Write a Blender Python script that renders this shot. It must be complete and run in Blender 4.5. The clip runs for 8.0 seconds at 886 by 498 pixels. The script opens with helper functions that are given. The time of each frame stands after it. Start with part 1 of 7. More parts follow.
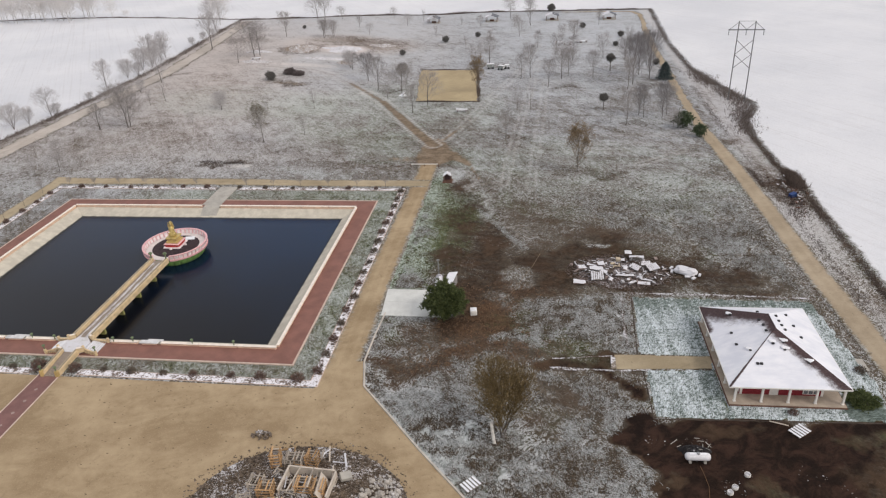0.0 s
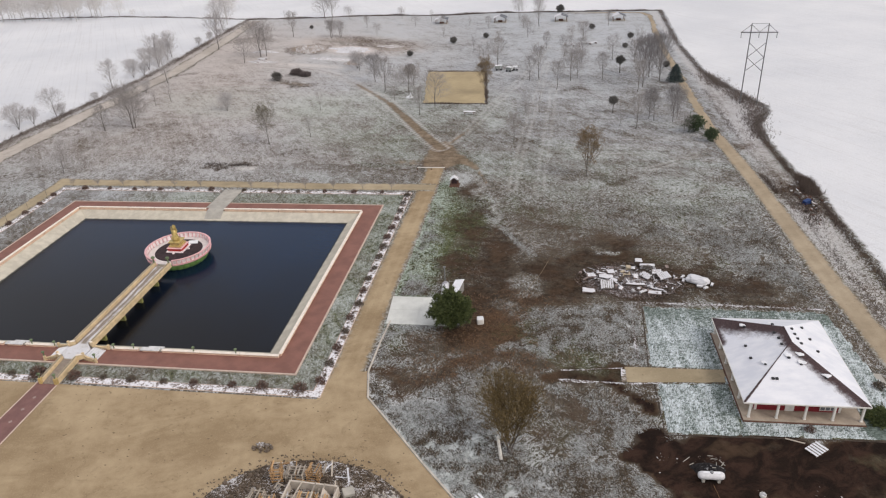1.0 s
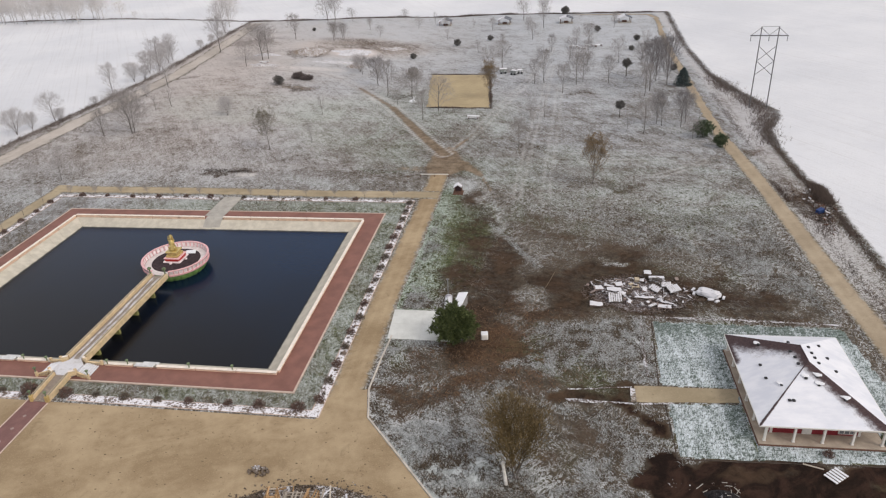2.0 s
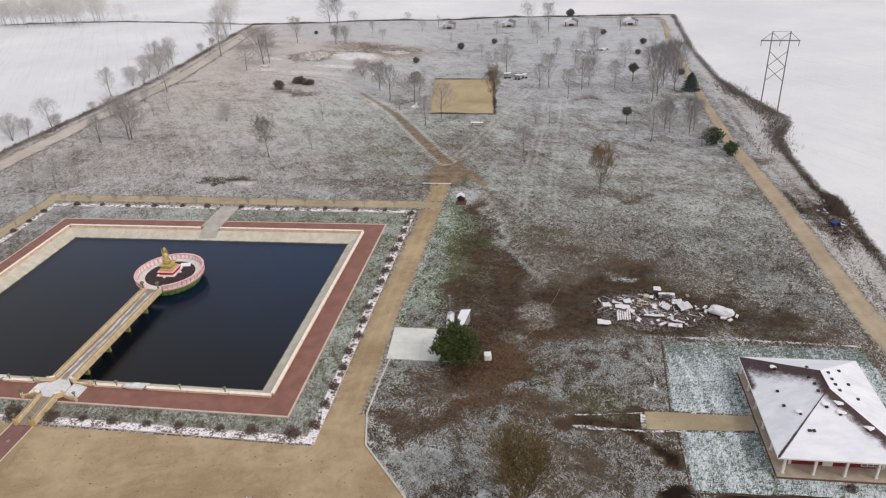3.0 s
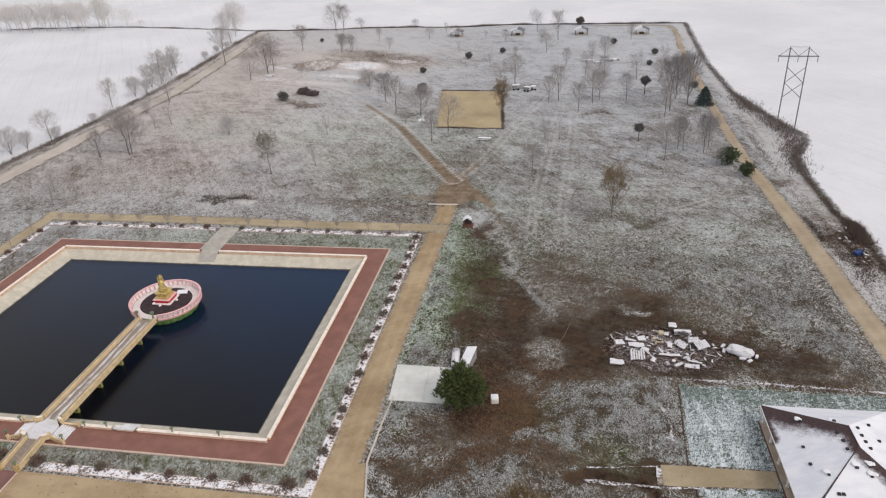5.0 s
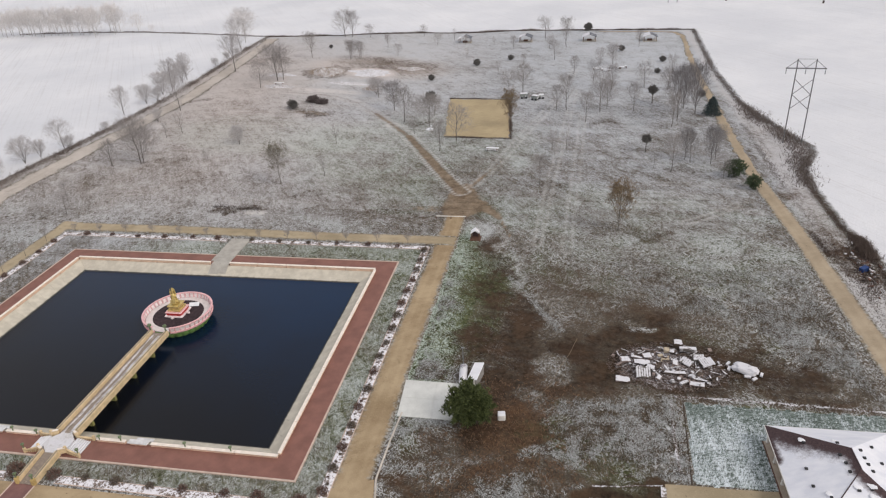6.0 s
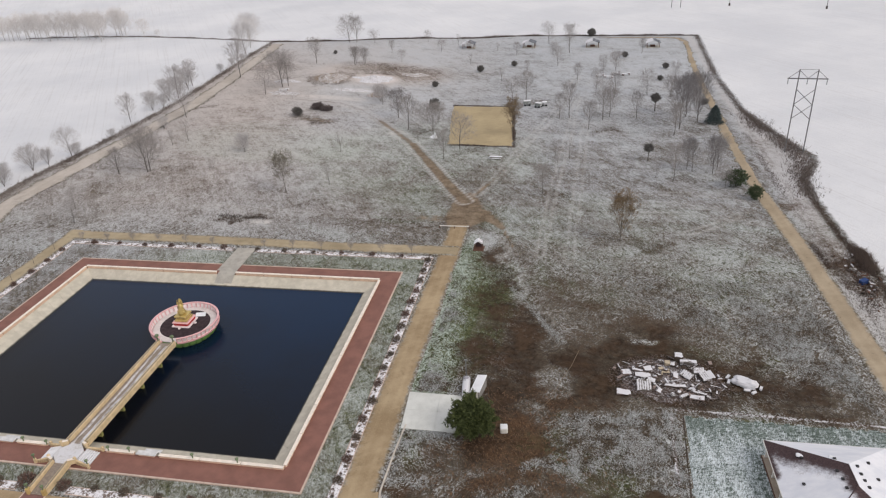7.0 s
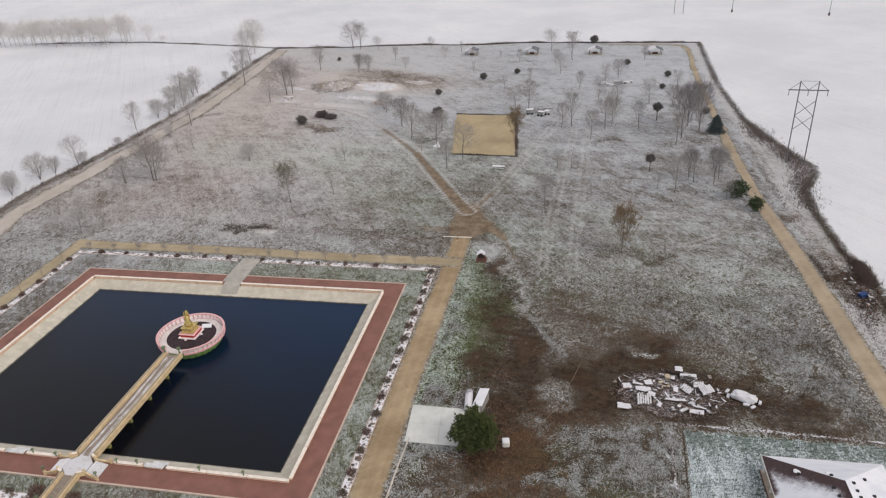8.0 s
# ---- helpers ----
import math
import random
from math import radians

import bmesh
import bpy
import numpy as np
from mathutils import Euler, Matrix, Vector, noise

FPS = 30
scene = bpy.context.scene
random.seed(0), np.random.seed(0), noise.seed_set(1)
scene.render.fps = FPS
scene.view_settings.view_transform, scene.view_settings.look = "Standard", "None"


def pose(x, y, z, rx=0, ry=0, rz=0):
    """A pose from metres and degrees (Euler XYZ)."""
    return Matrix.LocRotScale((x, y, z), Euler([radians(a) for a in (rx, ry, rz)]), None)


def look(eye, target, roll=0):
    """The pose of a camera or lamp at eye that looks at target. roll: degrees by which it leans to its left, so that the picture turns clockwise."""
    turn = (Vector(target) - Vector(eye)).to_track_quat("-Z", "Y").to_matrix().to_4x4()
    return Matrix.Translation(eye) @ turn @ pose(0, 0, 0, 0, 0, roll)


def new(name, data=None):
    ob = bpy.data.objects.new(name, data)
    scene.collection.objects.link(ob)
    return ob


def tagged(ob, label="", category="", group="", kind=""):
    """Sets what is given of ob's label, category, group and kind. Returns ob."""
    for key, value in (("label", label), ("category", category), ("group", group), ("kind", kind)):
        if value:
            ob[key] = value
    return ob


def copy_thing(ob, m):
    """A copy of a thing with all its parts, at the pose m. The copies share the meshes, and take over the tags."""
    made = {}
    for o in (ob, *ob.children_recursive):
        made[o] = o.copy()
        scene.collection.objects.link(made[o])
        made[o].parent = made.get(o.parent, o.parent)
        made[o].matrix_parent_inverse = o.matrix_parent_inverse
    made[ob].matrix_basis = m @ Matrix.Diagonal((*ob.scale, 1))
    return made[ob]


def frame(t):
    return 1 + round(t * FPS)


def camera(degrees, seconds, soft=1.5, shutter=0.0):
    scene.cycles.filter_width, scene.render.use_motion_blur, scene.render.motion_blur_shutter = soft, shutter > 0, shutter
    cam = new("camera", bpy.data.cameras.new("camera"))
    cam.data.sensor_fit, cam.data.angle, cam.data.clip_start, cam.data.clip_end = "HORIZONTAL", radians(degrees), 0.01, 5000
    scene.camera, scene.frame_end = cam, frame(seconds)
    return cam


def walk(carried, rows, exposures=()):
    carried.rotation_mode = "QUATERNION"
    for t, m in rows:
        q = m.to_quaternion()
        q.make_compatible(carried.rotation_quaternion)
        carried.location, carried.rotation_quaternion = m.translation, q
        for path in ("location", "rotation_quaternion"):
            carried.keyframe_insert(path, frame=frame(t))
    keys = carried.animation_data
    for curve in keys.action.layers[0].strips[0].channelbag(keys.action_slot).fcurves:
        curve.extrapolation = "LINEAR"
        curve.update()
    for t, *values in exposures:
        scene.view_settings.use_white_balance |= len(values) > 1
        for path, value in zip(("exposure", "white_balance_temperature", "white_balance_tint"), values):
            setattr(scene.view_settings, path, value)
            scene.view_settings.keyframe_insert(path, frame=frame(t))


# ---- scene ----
cam = camera(65.3, 8.0, 1.2)
PATH = [
    (0, (1.468, -1.077, 61.869), (1.189, 0.665, 60.927), -3.4),
    (0.5, (1.281, 0.078, 61.818), (0.992, 1.819, 60.877), -3.3),
    (1, (1.085, 1.479, 61.873), (0.788, 3.218, 60.931), -3.3),
    (2.5, (0.489, 7.558, 62.072), (0.175, 9.296, 61.132), -3.5),
    (3, (0.29, 9.999, 62.127), (-0.029, 11.736, 61.189), -3.5),
    (3.5, (0.121, 12.449, 62.241), (-0.2, 14.186, 61.303), -3.4),
    (4, (-0.026, 15.018, 62.451), (-0.35, 16.754, 61.512), -3.4),
    (4.5, (-0.379, 16.593, 63.175), (-0.708, 18.329, 62.237), -3.4),
    (6, (-0.484, 16.628, 67.561), (-0.842, 18.358, 66.623), -3.5),
    (6.5, (-0.44, 16.483, 68.888), (-0.803, 18.212, 67.95), -3.5),
    (7, (-0.352, 16.341, 70.149), (-0.719, 18.069, 69.212), -3.5),
    (7.5, (-0.261, 16.217, 71.58), (-0.633, 17.945, 70.644), -3.5),
    (8, (-0.225, 16.034, 72.805), (-0.6, 17.763, 71.871), -3.5),
]
walk(cam, [(t, look(eye, target, roll)) for t, eye, target, roll in PATH], [(0, 0.27), (4, 0.28), (6, 0.23), (8, 0.15)])

# ---- light ----
world = bpy.data.worlds.new("overcast")
scene.world = world
world.use_nodes = True
wn, wl = world.node_tree.nodes, world.node_tree.links
SUN_HIGH, SUN_FROM = radians(44), radians(118)   # a veiled sun, from the south-east
sky = wn.new("ShaderNodeTexSky")
sky.sky_type = "NISHITA"
sky.sun_disc = False
sky.sun_elevation, sky.sun_rotation = SUN_HIGH, SUN_FROM
sky.dust_density, sky.air_density = 4.0, 1.0
veil = wn.new("ShaderNodeMix")
veil.data_type = "RGBA"
veil.inputs["Factor"].default_value = 0.62
veil.inputs["B"].default_value = (6.5, 6.15, 6.05, 1)
wl.new(sky.outputs[0], veil.inputs["A"])
wl.new(veil.outputs["Result"], wn["Background"].inputs[0])
wn["Background"].inputs[1].default_value = 0.125
sun = new("sun", bpy.data.lights.new("sun", "SUN"))
sun.data.energy, sun.data.angle, sun.data.color = 0.65, radians(18), (1.0, 0.95, 0.88)
sun.matrix_world = look((math.sin(SUN_FROM) * math.cos(SUN_HIGH) * 300, math.cos(SUN_FROM) * math.cos(SUN_HIGH) * 300, math.sin(SUN_HIGH) * 300), (0, 0, 0))


# ---- materials ----
class Mat:
    """A node material with a few short ways to write its nodes."""

    def __init__(self, name):
        self.m = bpy.data.materials.new(name)
        self.m.use_nodes = True
        self.n, self.l = self.m.node_tree.nodes, self.m.node_tree.links
        self.out = self.n["Principled BSDF"]
        self.pos = self.n.new("ShaderNodeNewGeometry").outputs["Position"]

    def put(self, value, socket):
        if hasattr(value, "is_output"):
            self.l.new(value, socket)
        else:
            socket.default_value = value

    def math(self, op, a, b=0.0, c=0.0, clamp=False):
        q = self.n.new("ShaderNodeMath")
        q.operation, q.use_clamp = op, clamp
        for v, s in zip((a, b, c), q.inputs):
            self.put(v, s)
        return q.outputs[0]

    def scaled(self, sx, sy, sz, rz=0.0):
        q = self.n.new("ShaderNodeMapping")
        q.inputs["Rotation"].default_value = (0, 0, radians(rz))
        q.vector_type = "TEXTURE"
        q.inputs["Scale"].default_value = (1 / sx, 1 / sy, 1 / sz)
        self.l.new(self.pos, q.inputs["Vector"])
        return q.outputs[0]

    def noise(self, scale, detail=4.0, rough=0.6, at=None, warp=0.0):
        q = self.n.new("ShaderNodeTexNoise")
        q.inputs["Scale"].default_value, q.inputs["Detail"].default_value = scale, detail
        q.inputs["Roughness"].default_value, q.inputs["Distortion"].default_value = rough, warp
        self.l.new(at if at is not None else self.pos, q.inputs["Vector"])
        return q.outputs["Fac"]

    def step(self, v, lo, hi):
        q = self.n.new("ShaderNodeMapRange")
        q.interpolation_type = "SMOOTHSTEP"
        for name, val in (("Value", v), ("From Min", lo), ("From Max", hi)):
            self.put(val, q.inputs[name])
        return q.outputs[0]

    def mix(self, f, a, b):
        q = self.n.new("ShaderNodeMix")
        q.data_type = "RGBA"
        self.put(f, q.inputs["Factor"])
        for v, s in ((a, q.inputs["A"]), (b, q.inputs["B"])):
            self.put((*v, 1) if isinstance(v, tuple) else v, s)
        return q.outputs["Result"]

    def attr(self, name):
        q = self.n.new("ShaderNodeAttribute")
        q.attribute_name = name
        return q.outputs["Fac"]

    def random(self):
        return self.n.new("ShaderNodeObjectInfo").outputs["Random"]

    def island(self):
        return self.n.new("ShaderNodeNewGeometry").outputs["Random Per Island"]

    def done(self, color, rough=0.8, metal=0.0, bump=None, depth=0.05, strength=0.6, spec=0.3):
        self.put((*color, 1) if isinstance(color, tuple) else color, self.out.inputs["Base Color"])
        self.put(rough, self.out.inputs["Roughness"])
        self.out.inputs["Metallic"].default_value = metal
        self.out.inputs["Specular IOR Level"].default_value = spec
        if bump is not None:
            q = self.n.new("ShaderNodeBump")
            q.inputs["Strength"].default_value, q.inputs["Distance"].default_value = strength, depth
            self.l.new(bump, q.inputs["Height"])
            self.l.new(q.outputs[0], self.out.inputs["Normal"])
        return self.m


def plain(name, color, rough=0.7, metal=0.0, grain=6.0, vary=0.25, fine=40.0, depth=0.01, spec=0.3, by_object=0.0):
    """A surface of one colour with grain at two scales and a little unevenness."""
    k = Mat(name)
    a, b = k.noise(grain), k.noise(fine, 2.0)
    f = k.math("MULTIPLY_ADD", a, 0.7, k.math("MULTIPLY", b, 0.3))
    if by_object:
        f = k.math("MULTIPLY_ADD", k.random(), by_object, k.math("SUBTRACT", f, by_object * 0.5))
    dark, light = tuple(c * (1 - vary) for c in color), tuple(min(1, c * (1 + vary)) for c in color)
    return k.done(k.mix(k.step(f, 0.3, 0.7), dark, light), rough, metal, f, depth, 0.5, spec)


def sand_material(name, base=(0.44, 0.365, 0.25), damp=(0.30, 0.245, 0.16)):
    """Sandy gravel: damp and dry patches, wheel marks along a road, edges that fray into dead grass and rime."""
    k = Mat(name)
    big, mid, fine = k.noise(0.09, 5.0), k.noise(0.8, 5.0), k.noise(6.0, 3.0)
    ruts = k.noise(0.22, 5.0, 0.6, k.scaled(0.5, 1.0, 1.0, 24), 2.5)
    wheel = k.math("ABSOLUTE", k.math("SUBTRACT", k.math("ABSOLUTE", k.attr("across")), 0.85))
    wheel = k.math("MULTIPLY", k.math("SUBTRACT", 1.0, k.step(wheel, 0.1, 0.5)), 0.03)
    f = k.math("MULTIPLY_ADD", big, 0.62, k.math("MULTIPLY_ADD", mid, 0.14, k.math("MULTIPLY_ADD", ruts, 0.22, 0.085)))
    col = k.mix(k.step(k.math("ADD", f, wheel), 0.46, 0.72), damp, base)
    col = k.mix(k.math("MULTIPLY", k.step(fine, 0.5, 0.75), 0.3), col, tuple(min(1, c * 1.2) for c in base))
    col = k.mix(k.math("MULTIPLY", k.step(k.noise(1.7, 4.0, 0.6), 0.63, 0.74), 0.55), col, (0.13, 0.10, 0.062))
    col = k.mix(k.math("MULTIPLY", k.step(k.noise(0.35, 5.0, 0.7, None, 1.5), 0.56, 0.70), 0.4), col, tuple(c * 0.72 for c in damp))
    verge = k.step(k.math("ADD", k.attr("fray"), k.math("MULTIPLY_ADD", mid, 1.3, k.math("MULTIPLY_ADD", k.noise(2.2, 4.0, 0.65), 0.7, -1.0))), 0.2, 0.9)
    turf = k.mix(k.step(k.noise(1.6, 4.0, 0.65, None, 1.0), 0.42, 0.60), (0.115, 0.092, 0.062), (0.36, 0.355, 0.33))
    col = k.mix(k.math("MULTIPLY", verge, k.step(k.attr("fray"), 0.0, 0.3)), col, turf)
    return k.done(col, 0.9, 0, k.math("MULTIPLY_ADD", mid, 1.0, fine), 0.06, 0.6, 0.15)


SAND = sand_material("sandy_gravel")
YARD_SAND = sand_material("yard_sand", (0.44, 0.342, 0.218), (0.28, 0.205, 0.122))
PALE_SAND = sand_material("pale_road_sand", (0.425, 0.35, 0.252), (0.31, 0.25, 0.175))
PITCH_SAND = sand_material("raked_pitch_sand", (0.46, 0.375, 0.232), (0.36, 0.29, 0.18))
DULL_SAND = sand_material("dull_pale_sand", (0.52, 0.475, 0.43), (0.42, 0.375, 0.33))
RED_PAVING = plain("red_paving", (0.225, 0.108, 0.085), 0.7, 0, 0.4, 0.18, 9.0)
PALE_EDGE = plain("pale_edging", (0.55, 0.43, 0.36), 0.75, 0, 1.5, 0.15)
CREAM = plain("cream_paint", (0.64, 0.50, 0.31), 0.6, 0, 1.2, 0.2)
PEACH = plain("peach_paint", (0.72, 0.52, 0.39), 0.6, 0, 1.0, 0.15)
COPING = plain("coping_paint", (0.82, 0.74, 0.65), 0.6, 0, 1.3, 0.12)
CONCRETE = plain("grey_concrete", (0.40, 0.38, 0.34), 0.85, 0, 0.5, 0.2, 12.0)
SNOW = plain("fresh_snow", (0.78, 0.79, 0.82), 0.6, 0, 0.7, 0.08, 8.0, 0.04)
PALE_KERB = plain("pale_kerb", (0.52, 0.475, 0.42), 0.8, 0, 1.0, 0.2)
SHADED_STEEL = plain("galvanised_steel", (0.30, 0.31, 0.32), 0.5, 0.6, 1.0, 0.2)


def bank_material():
    k = Mat("pond_bank_concrete")
    mid, fine = k.noise(0.7, 5.0), k.noise(9.0, 3.0)
    sep = k.n.new("ShaderNodeSeparateXYZ")
    k.l.new(k.pos, sep.inputs[0])
    tide = k.step(k.math("MULTIPLY_ADD", mid, 0.12, sep.outputs[2]), -1.17, -1.05)
    col = k.mix(k.step(mid, 0.35, 0.7), (0.48, 0.445, 0.37), (0.60, 0.56, 0.47))
    col = k.mix(tide, (0.05, 0.05, 0.045), col)
    return k.done(col, 0.85, 0, fine, 0.02)


BANK = bank_material()


def water_material():
    k = Mat("pond_water")
    sep = k.n.new("ShaderNodeSeparateXYZ")
    k.l.new(k.pos, sep.inputs[0])
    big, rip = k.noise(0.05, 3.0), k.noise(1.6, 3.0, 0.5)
    # bluer to the north and east: the sky's reflection painted into the colour
    sky_tint = k.step(k.math("MULTIPLY_ADD", big, 24.0, k.math("MULTIPLY_ADD", sep.outputs[0], 0.3, sep.outputs[1])), 76.0, 132.0)
    col = k.mix(sky_tint, (0.0048, 0.0056, 0.0082), (0.0010, 0.0180, 0.0560))
    k.out.inputs["IOR"].default_value = 1.33
    return k.done(col, 0.22, 0, rip, 0.03, 0.4, 0.36)


WATER = water_material()


def ground_material():
    """Frosty rough grass, bare earth, trodden tracks and open snow fields, by masks that the ground carries."""
    k = Mat("winter_ground")

    def sum_of(start, *terms):
        for v, w in terms:
            start = k.math("MULTIPLY_ADD", v, w, start)
        return start

    def less(v):
        return k.math("SUBTRACT", 1.0, v)

    def strands(scale, stretch, turn, warp):
        """Matted stalks: thin winding lines."""
        n = k.noise(scale, 2.0, 0.55, k.scaled(1.0, stretch, 1.0, turn), warp)
        return less(k.step(k.math("ABSOLUTE", k.math("SUBTRACT", n, 0.5)), 0.005, 0.075)), n

    near, green, warm, rust = k.attr("near"), k.attr("green"), k.attr("warm"), k.attr("rust")
    mid = k.noise(0.45, 6.0, 0.65)
    fine = k.noise(4.2, 3.0, 0.6, k.scaled(1.0, 0.55, 1.0, 35))
    tuft = k.noise(1.5, 4.0, 0.65, k.scaled(1.0, 0.55, 1.0, 20), 0.8)
    patch = k.noise(0.16, 6.0, 0.65)
    drift = k.noise(0.07, 5.0, 0.6, k.scaled(1.0, 0.7, 1.0, 50), 1.2)
    clod = k.noise(0.9, 5.0, 0.65)
    swathe = k.noise(0.55, 4.0, 0.6, k.scaled(1.0, 0.16, 1.0, 78), 1.0)
    hatch = k.noise(1.0, 2.0, 0.5, k.scaled(1.0, 0.07, 1.0, 36), 0.3)
    line_a, raw_a = strands(1.75, 0.5, 38, 1.5)
    line_b, raw_b = strands(1.55, 0.5, -34, 1.5)
    lay = k.step(k.noise(0.09, 4.0, 0.6), 0.42, 0.58)
    line = k.math("ADD", k.math("MULTIPLY", line_a, lay), k.math("MULTIPLY", line_b, less(lay)))
    raw = k.math("ADD", k.math("MULTIPLY", raw_a, lay), k.math("MULTIPLY", raw_b, less(lay)))
    wide_line, wide_raw = strands(0.62, 0.45, 24, 2.0)
    # bare soil
    soil = k.mix(k.step(clod, 0.32, 0.68), (0.016, 0.0100, 0.0066), (0.070, 0.046, 0.029))
    soil = k.mix(k.math("MULTIPLY", k.step(patch, 0.46, 0.62), 0.7), soil, (0.080, 0.051, 0.032))
    soil = k.mix(k.math("MULTIPLY", k.step(raw, 0.53, 0.66), 0.45), soil, (0.026, 0.018, 0.012))
    soil = k.mix(k.math("MULTIPLY", k.step(k.noise(0.2, 5.0, 0.65, k.scaled(0.5, 1.0, 1.0, 15), 1.0), 0.50, 0.62), 0.5), soil, (0.034, 0.022, 0.016))
    soil = k.mix(k.math("MULTIPLY", rust, sum_of(-0.5, (line, 0.35), (clod, 1.0), (tuft, 1.0))), soil, (0.135, 0.078, 0.043))
    dark = k.mix(k.step(k.noise(0.45, 6.0, 0.7, k.scaled(1.0, 0.6, 1.0, -50), 0.6), 0.40, 0.66), (0.0095, 0.0055, 0.0045), (0.047, 0.025, 0.018))
    soil = k.mix(k.math("MULTIPLY", k.step(k.attr("earth"), 0.9, 1.12), 0.85), soil, dark)
    # dead grass, straw-brown to olive
    straw = k.mix(k.step(sum_of(0.0, (fine, 0.4), (tuft, 0.6)), 0.36, 0.66), (0.060, 0.050, 0.038), (0.168, 0.142, 0.110))
    straw = k.mix(k.math("MULTIPLY", k.step(patch, 0.46, 0.64), 0.5), straw, (0.118, 0.090, 0.068))
    straw = k.mix(k.math("MULTIPLY", warm, 0.6), straw, (0.178, 0.134, 0.108))
    grass = k.mix(k.step(sum_of(0.0, (fine, 0.5), (raw, 0.5)), 0.34, 0.66), (0.034, 0.042, 0.018), (0.128, 0.140, 0.064))
    lush = k.step(k.math("ADD", green, sum_of(-1.18, (drift, 1.9), (patch, 0.7))), 0.15, 0.75)
    col = k.mix(lush, straw, grass)
    edge = sum_of(-1.92, (patch, 1.5), (swathe, 0.6), (tuft, 1.0), (raw, 0.4))
    earth = k.step(k.math("ADD", k.attr("earth"), edge), 0.10, 0.90)
    col = k.mix(earth, col, soil)
    # rime: winding white stalks on the near ground, softer and broader further off
    close = sum_of(-1.00, (line, 0.66), (tuft, 0.80), (raw, 0.65))
    far = sum_of(-0.95, (hatch, 0.36), (wide_line, 0.22), (line, 0.20), (swathe, 0.45), (mid, 0.40), (wide_raw, 0.30))
    rime = sum_of(-0.65, (drift, 0.7), (patch, 0.6))
    rime = k.math("ADD", rime, k.math("ADD", k.math("MULTIPLY", near, close), k.math("MULTIPLY", less(near), far)))
    rime = sum_of(k.math("ADD", k.attr("rime"), rime), (earth, -0.46), (rust, -0.1))
    rime = k.step(rime, k.math("MULTIPLY_ADD", near, 0.10, 0.05), k.math("MULTIPLY_ADD", near, -0.16, 0.95))
    white = k.mix(k.step(raw, 0.40, 0.60), (0.41, 0.43, 0.43), (0.57, 0.59, 0.60))
    # away from the near ground the rime turns bluer: haze put into its colour
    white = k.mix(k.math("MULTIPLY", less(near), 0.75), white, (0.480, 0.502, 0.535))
    white = k.mix(k.math("MULTIPLY", warm, 0.9), white, (0.535, 0.483, 0.452))
    tone = k.noise(0.06, 5.0, 0.65, k.scaled(1.0, 0.8, 1.0, 30), 1.5)
    white = k.mix(k.math("MULTIPLY", k.math("MULTIPLY", k.step(tone, 0.44, 0.60), 0.6), k.math("MULTIPLY_ADD", warm, 0.8, 0.15)), white, (0.46, 0.425, 0.40))
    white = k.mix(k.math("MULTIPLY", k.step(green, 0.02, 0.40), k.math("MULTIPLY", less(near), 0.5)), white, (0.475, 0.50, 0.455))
    white = k.mix(k.math("MULTIPLY", k.step(green, 0.3, 0.9), 0.8), white, k.mix(k.step(raw, 0.38, 0.62), (0.28, 0.35, 0.28), (0.50, 0.57, 0.51)))
    col = k.mix(rime, col, white)
    # trodden tracks and the thin snow left in old wheel marks
    loam = k.mix(k.step(sum_of(0.0, (mid, 0.7), (fine, 0.3)), 0.38, 0.64), (0.135, 0.097, 0.063), (0.285, 0.218, 0.152))
    worn = sum_of(k.attr("worn"), (mid, 0.7), (tuft, 0.5), (fine, 0.3))
    col = k.mix(k.math("MULTIPLY", k.step(worn, 0.63, 1.2), 0.9), col, loam)
    lane = k.math("MULTIPLY", k.attr("lane"), k.step(sum_of(0.0, (mid, 0.6), (tuft, 0.4)), 0.32, 0.55))
    col = k.mix(k.math("MULTIPLY", lane, 0.8), col, k.mix(warm, (0.58, 0.57, 0.55), (0.68, 0.61, 0.58)))
    # open fields: snow with thin drill rows and a few bare specks
    rows = k.noise(1.0, 2.0, 0.5, k.scaled(1.6, 0.02, 1.0, 32), 0.15)
    field = k.mix(k.step(k.noise(0.02, 5.0), 0.3, 0.7), (0.665, 0.68, 0.71), (0.765, 0.775, 0.795))
    field = k.mix(k.math("MULTIPLY", k.step(sum_of(0.0, (rows, 0.7), (mid, 0.4)), 0.54, 0.74), 0.2), field, (0.45, 0.43, 0.42))
    field = k.mix(k.math("MULTIPLY", k.step(k.noise(1.6, 4.0, 0.7), 0.58, 0.74), 0.25), field, (0.40, 0.37, 0.34))
    rim = k.step(sum_of(k.math("ADD", k.attr("field"), -1.2), (mid, 2.4)), -0.4, 0.6)
    col = k.mix(rim, col, field)
    rough = k.mix(rim, (0.95, 0.95, 0.95), (0.7, 0.7, 0.7))
    return k.done(col, rough, 0, sum_of(0.0, (mid, 1.5), (tuft, 1.0), (line, 0.5)), 0.14, 0.6, 0.12)


GROUND = ground_material()


# ---- building helpers ----
def part(name, bm, material, parent=None, label="", smooth=False):
    """Links a bmesh as one mesh object, under a thing or a part."""
    me = bpy.data.meshes.new(name)
    bm.to_mesh(me)
    bm.free()
    return keep(name, me, material, parent, label, smooth)


def keep(name, me, material, parent=None, label="", smooth=False):
    if not me.materials:
        me.materials.append(material)
    if smooth:
        me.shade_smooth()
    ob = new(name, me)
    ob.parent = parent
    if label:
        ob["label"] = label
    return ob


def base(name, x, y, z=0.0, rz=0.0):
    ob = new(name)
    ob.matrix_basis = pose(x, y, z, 0, 0, rz)
    return ob


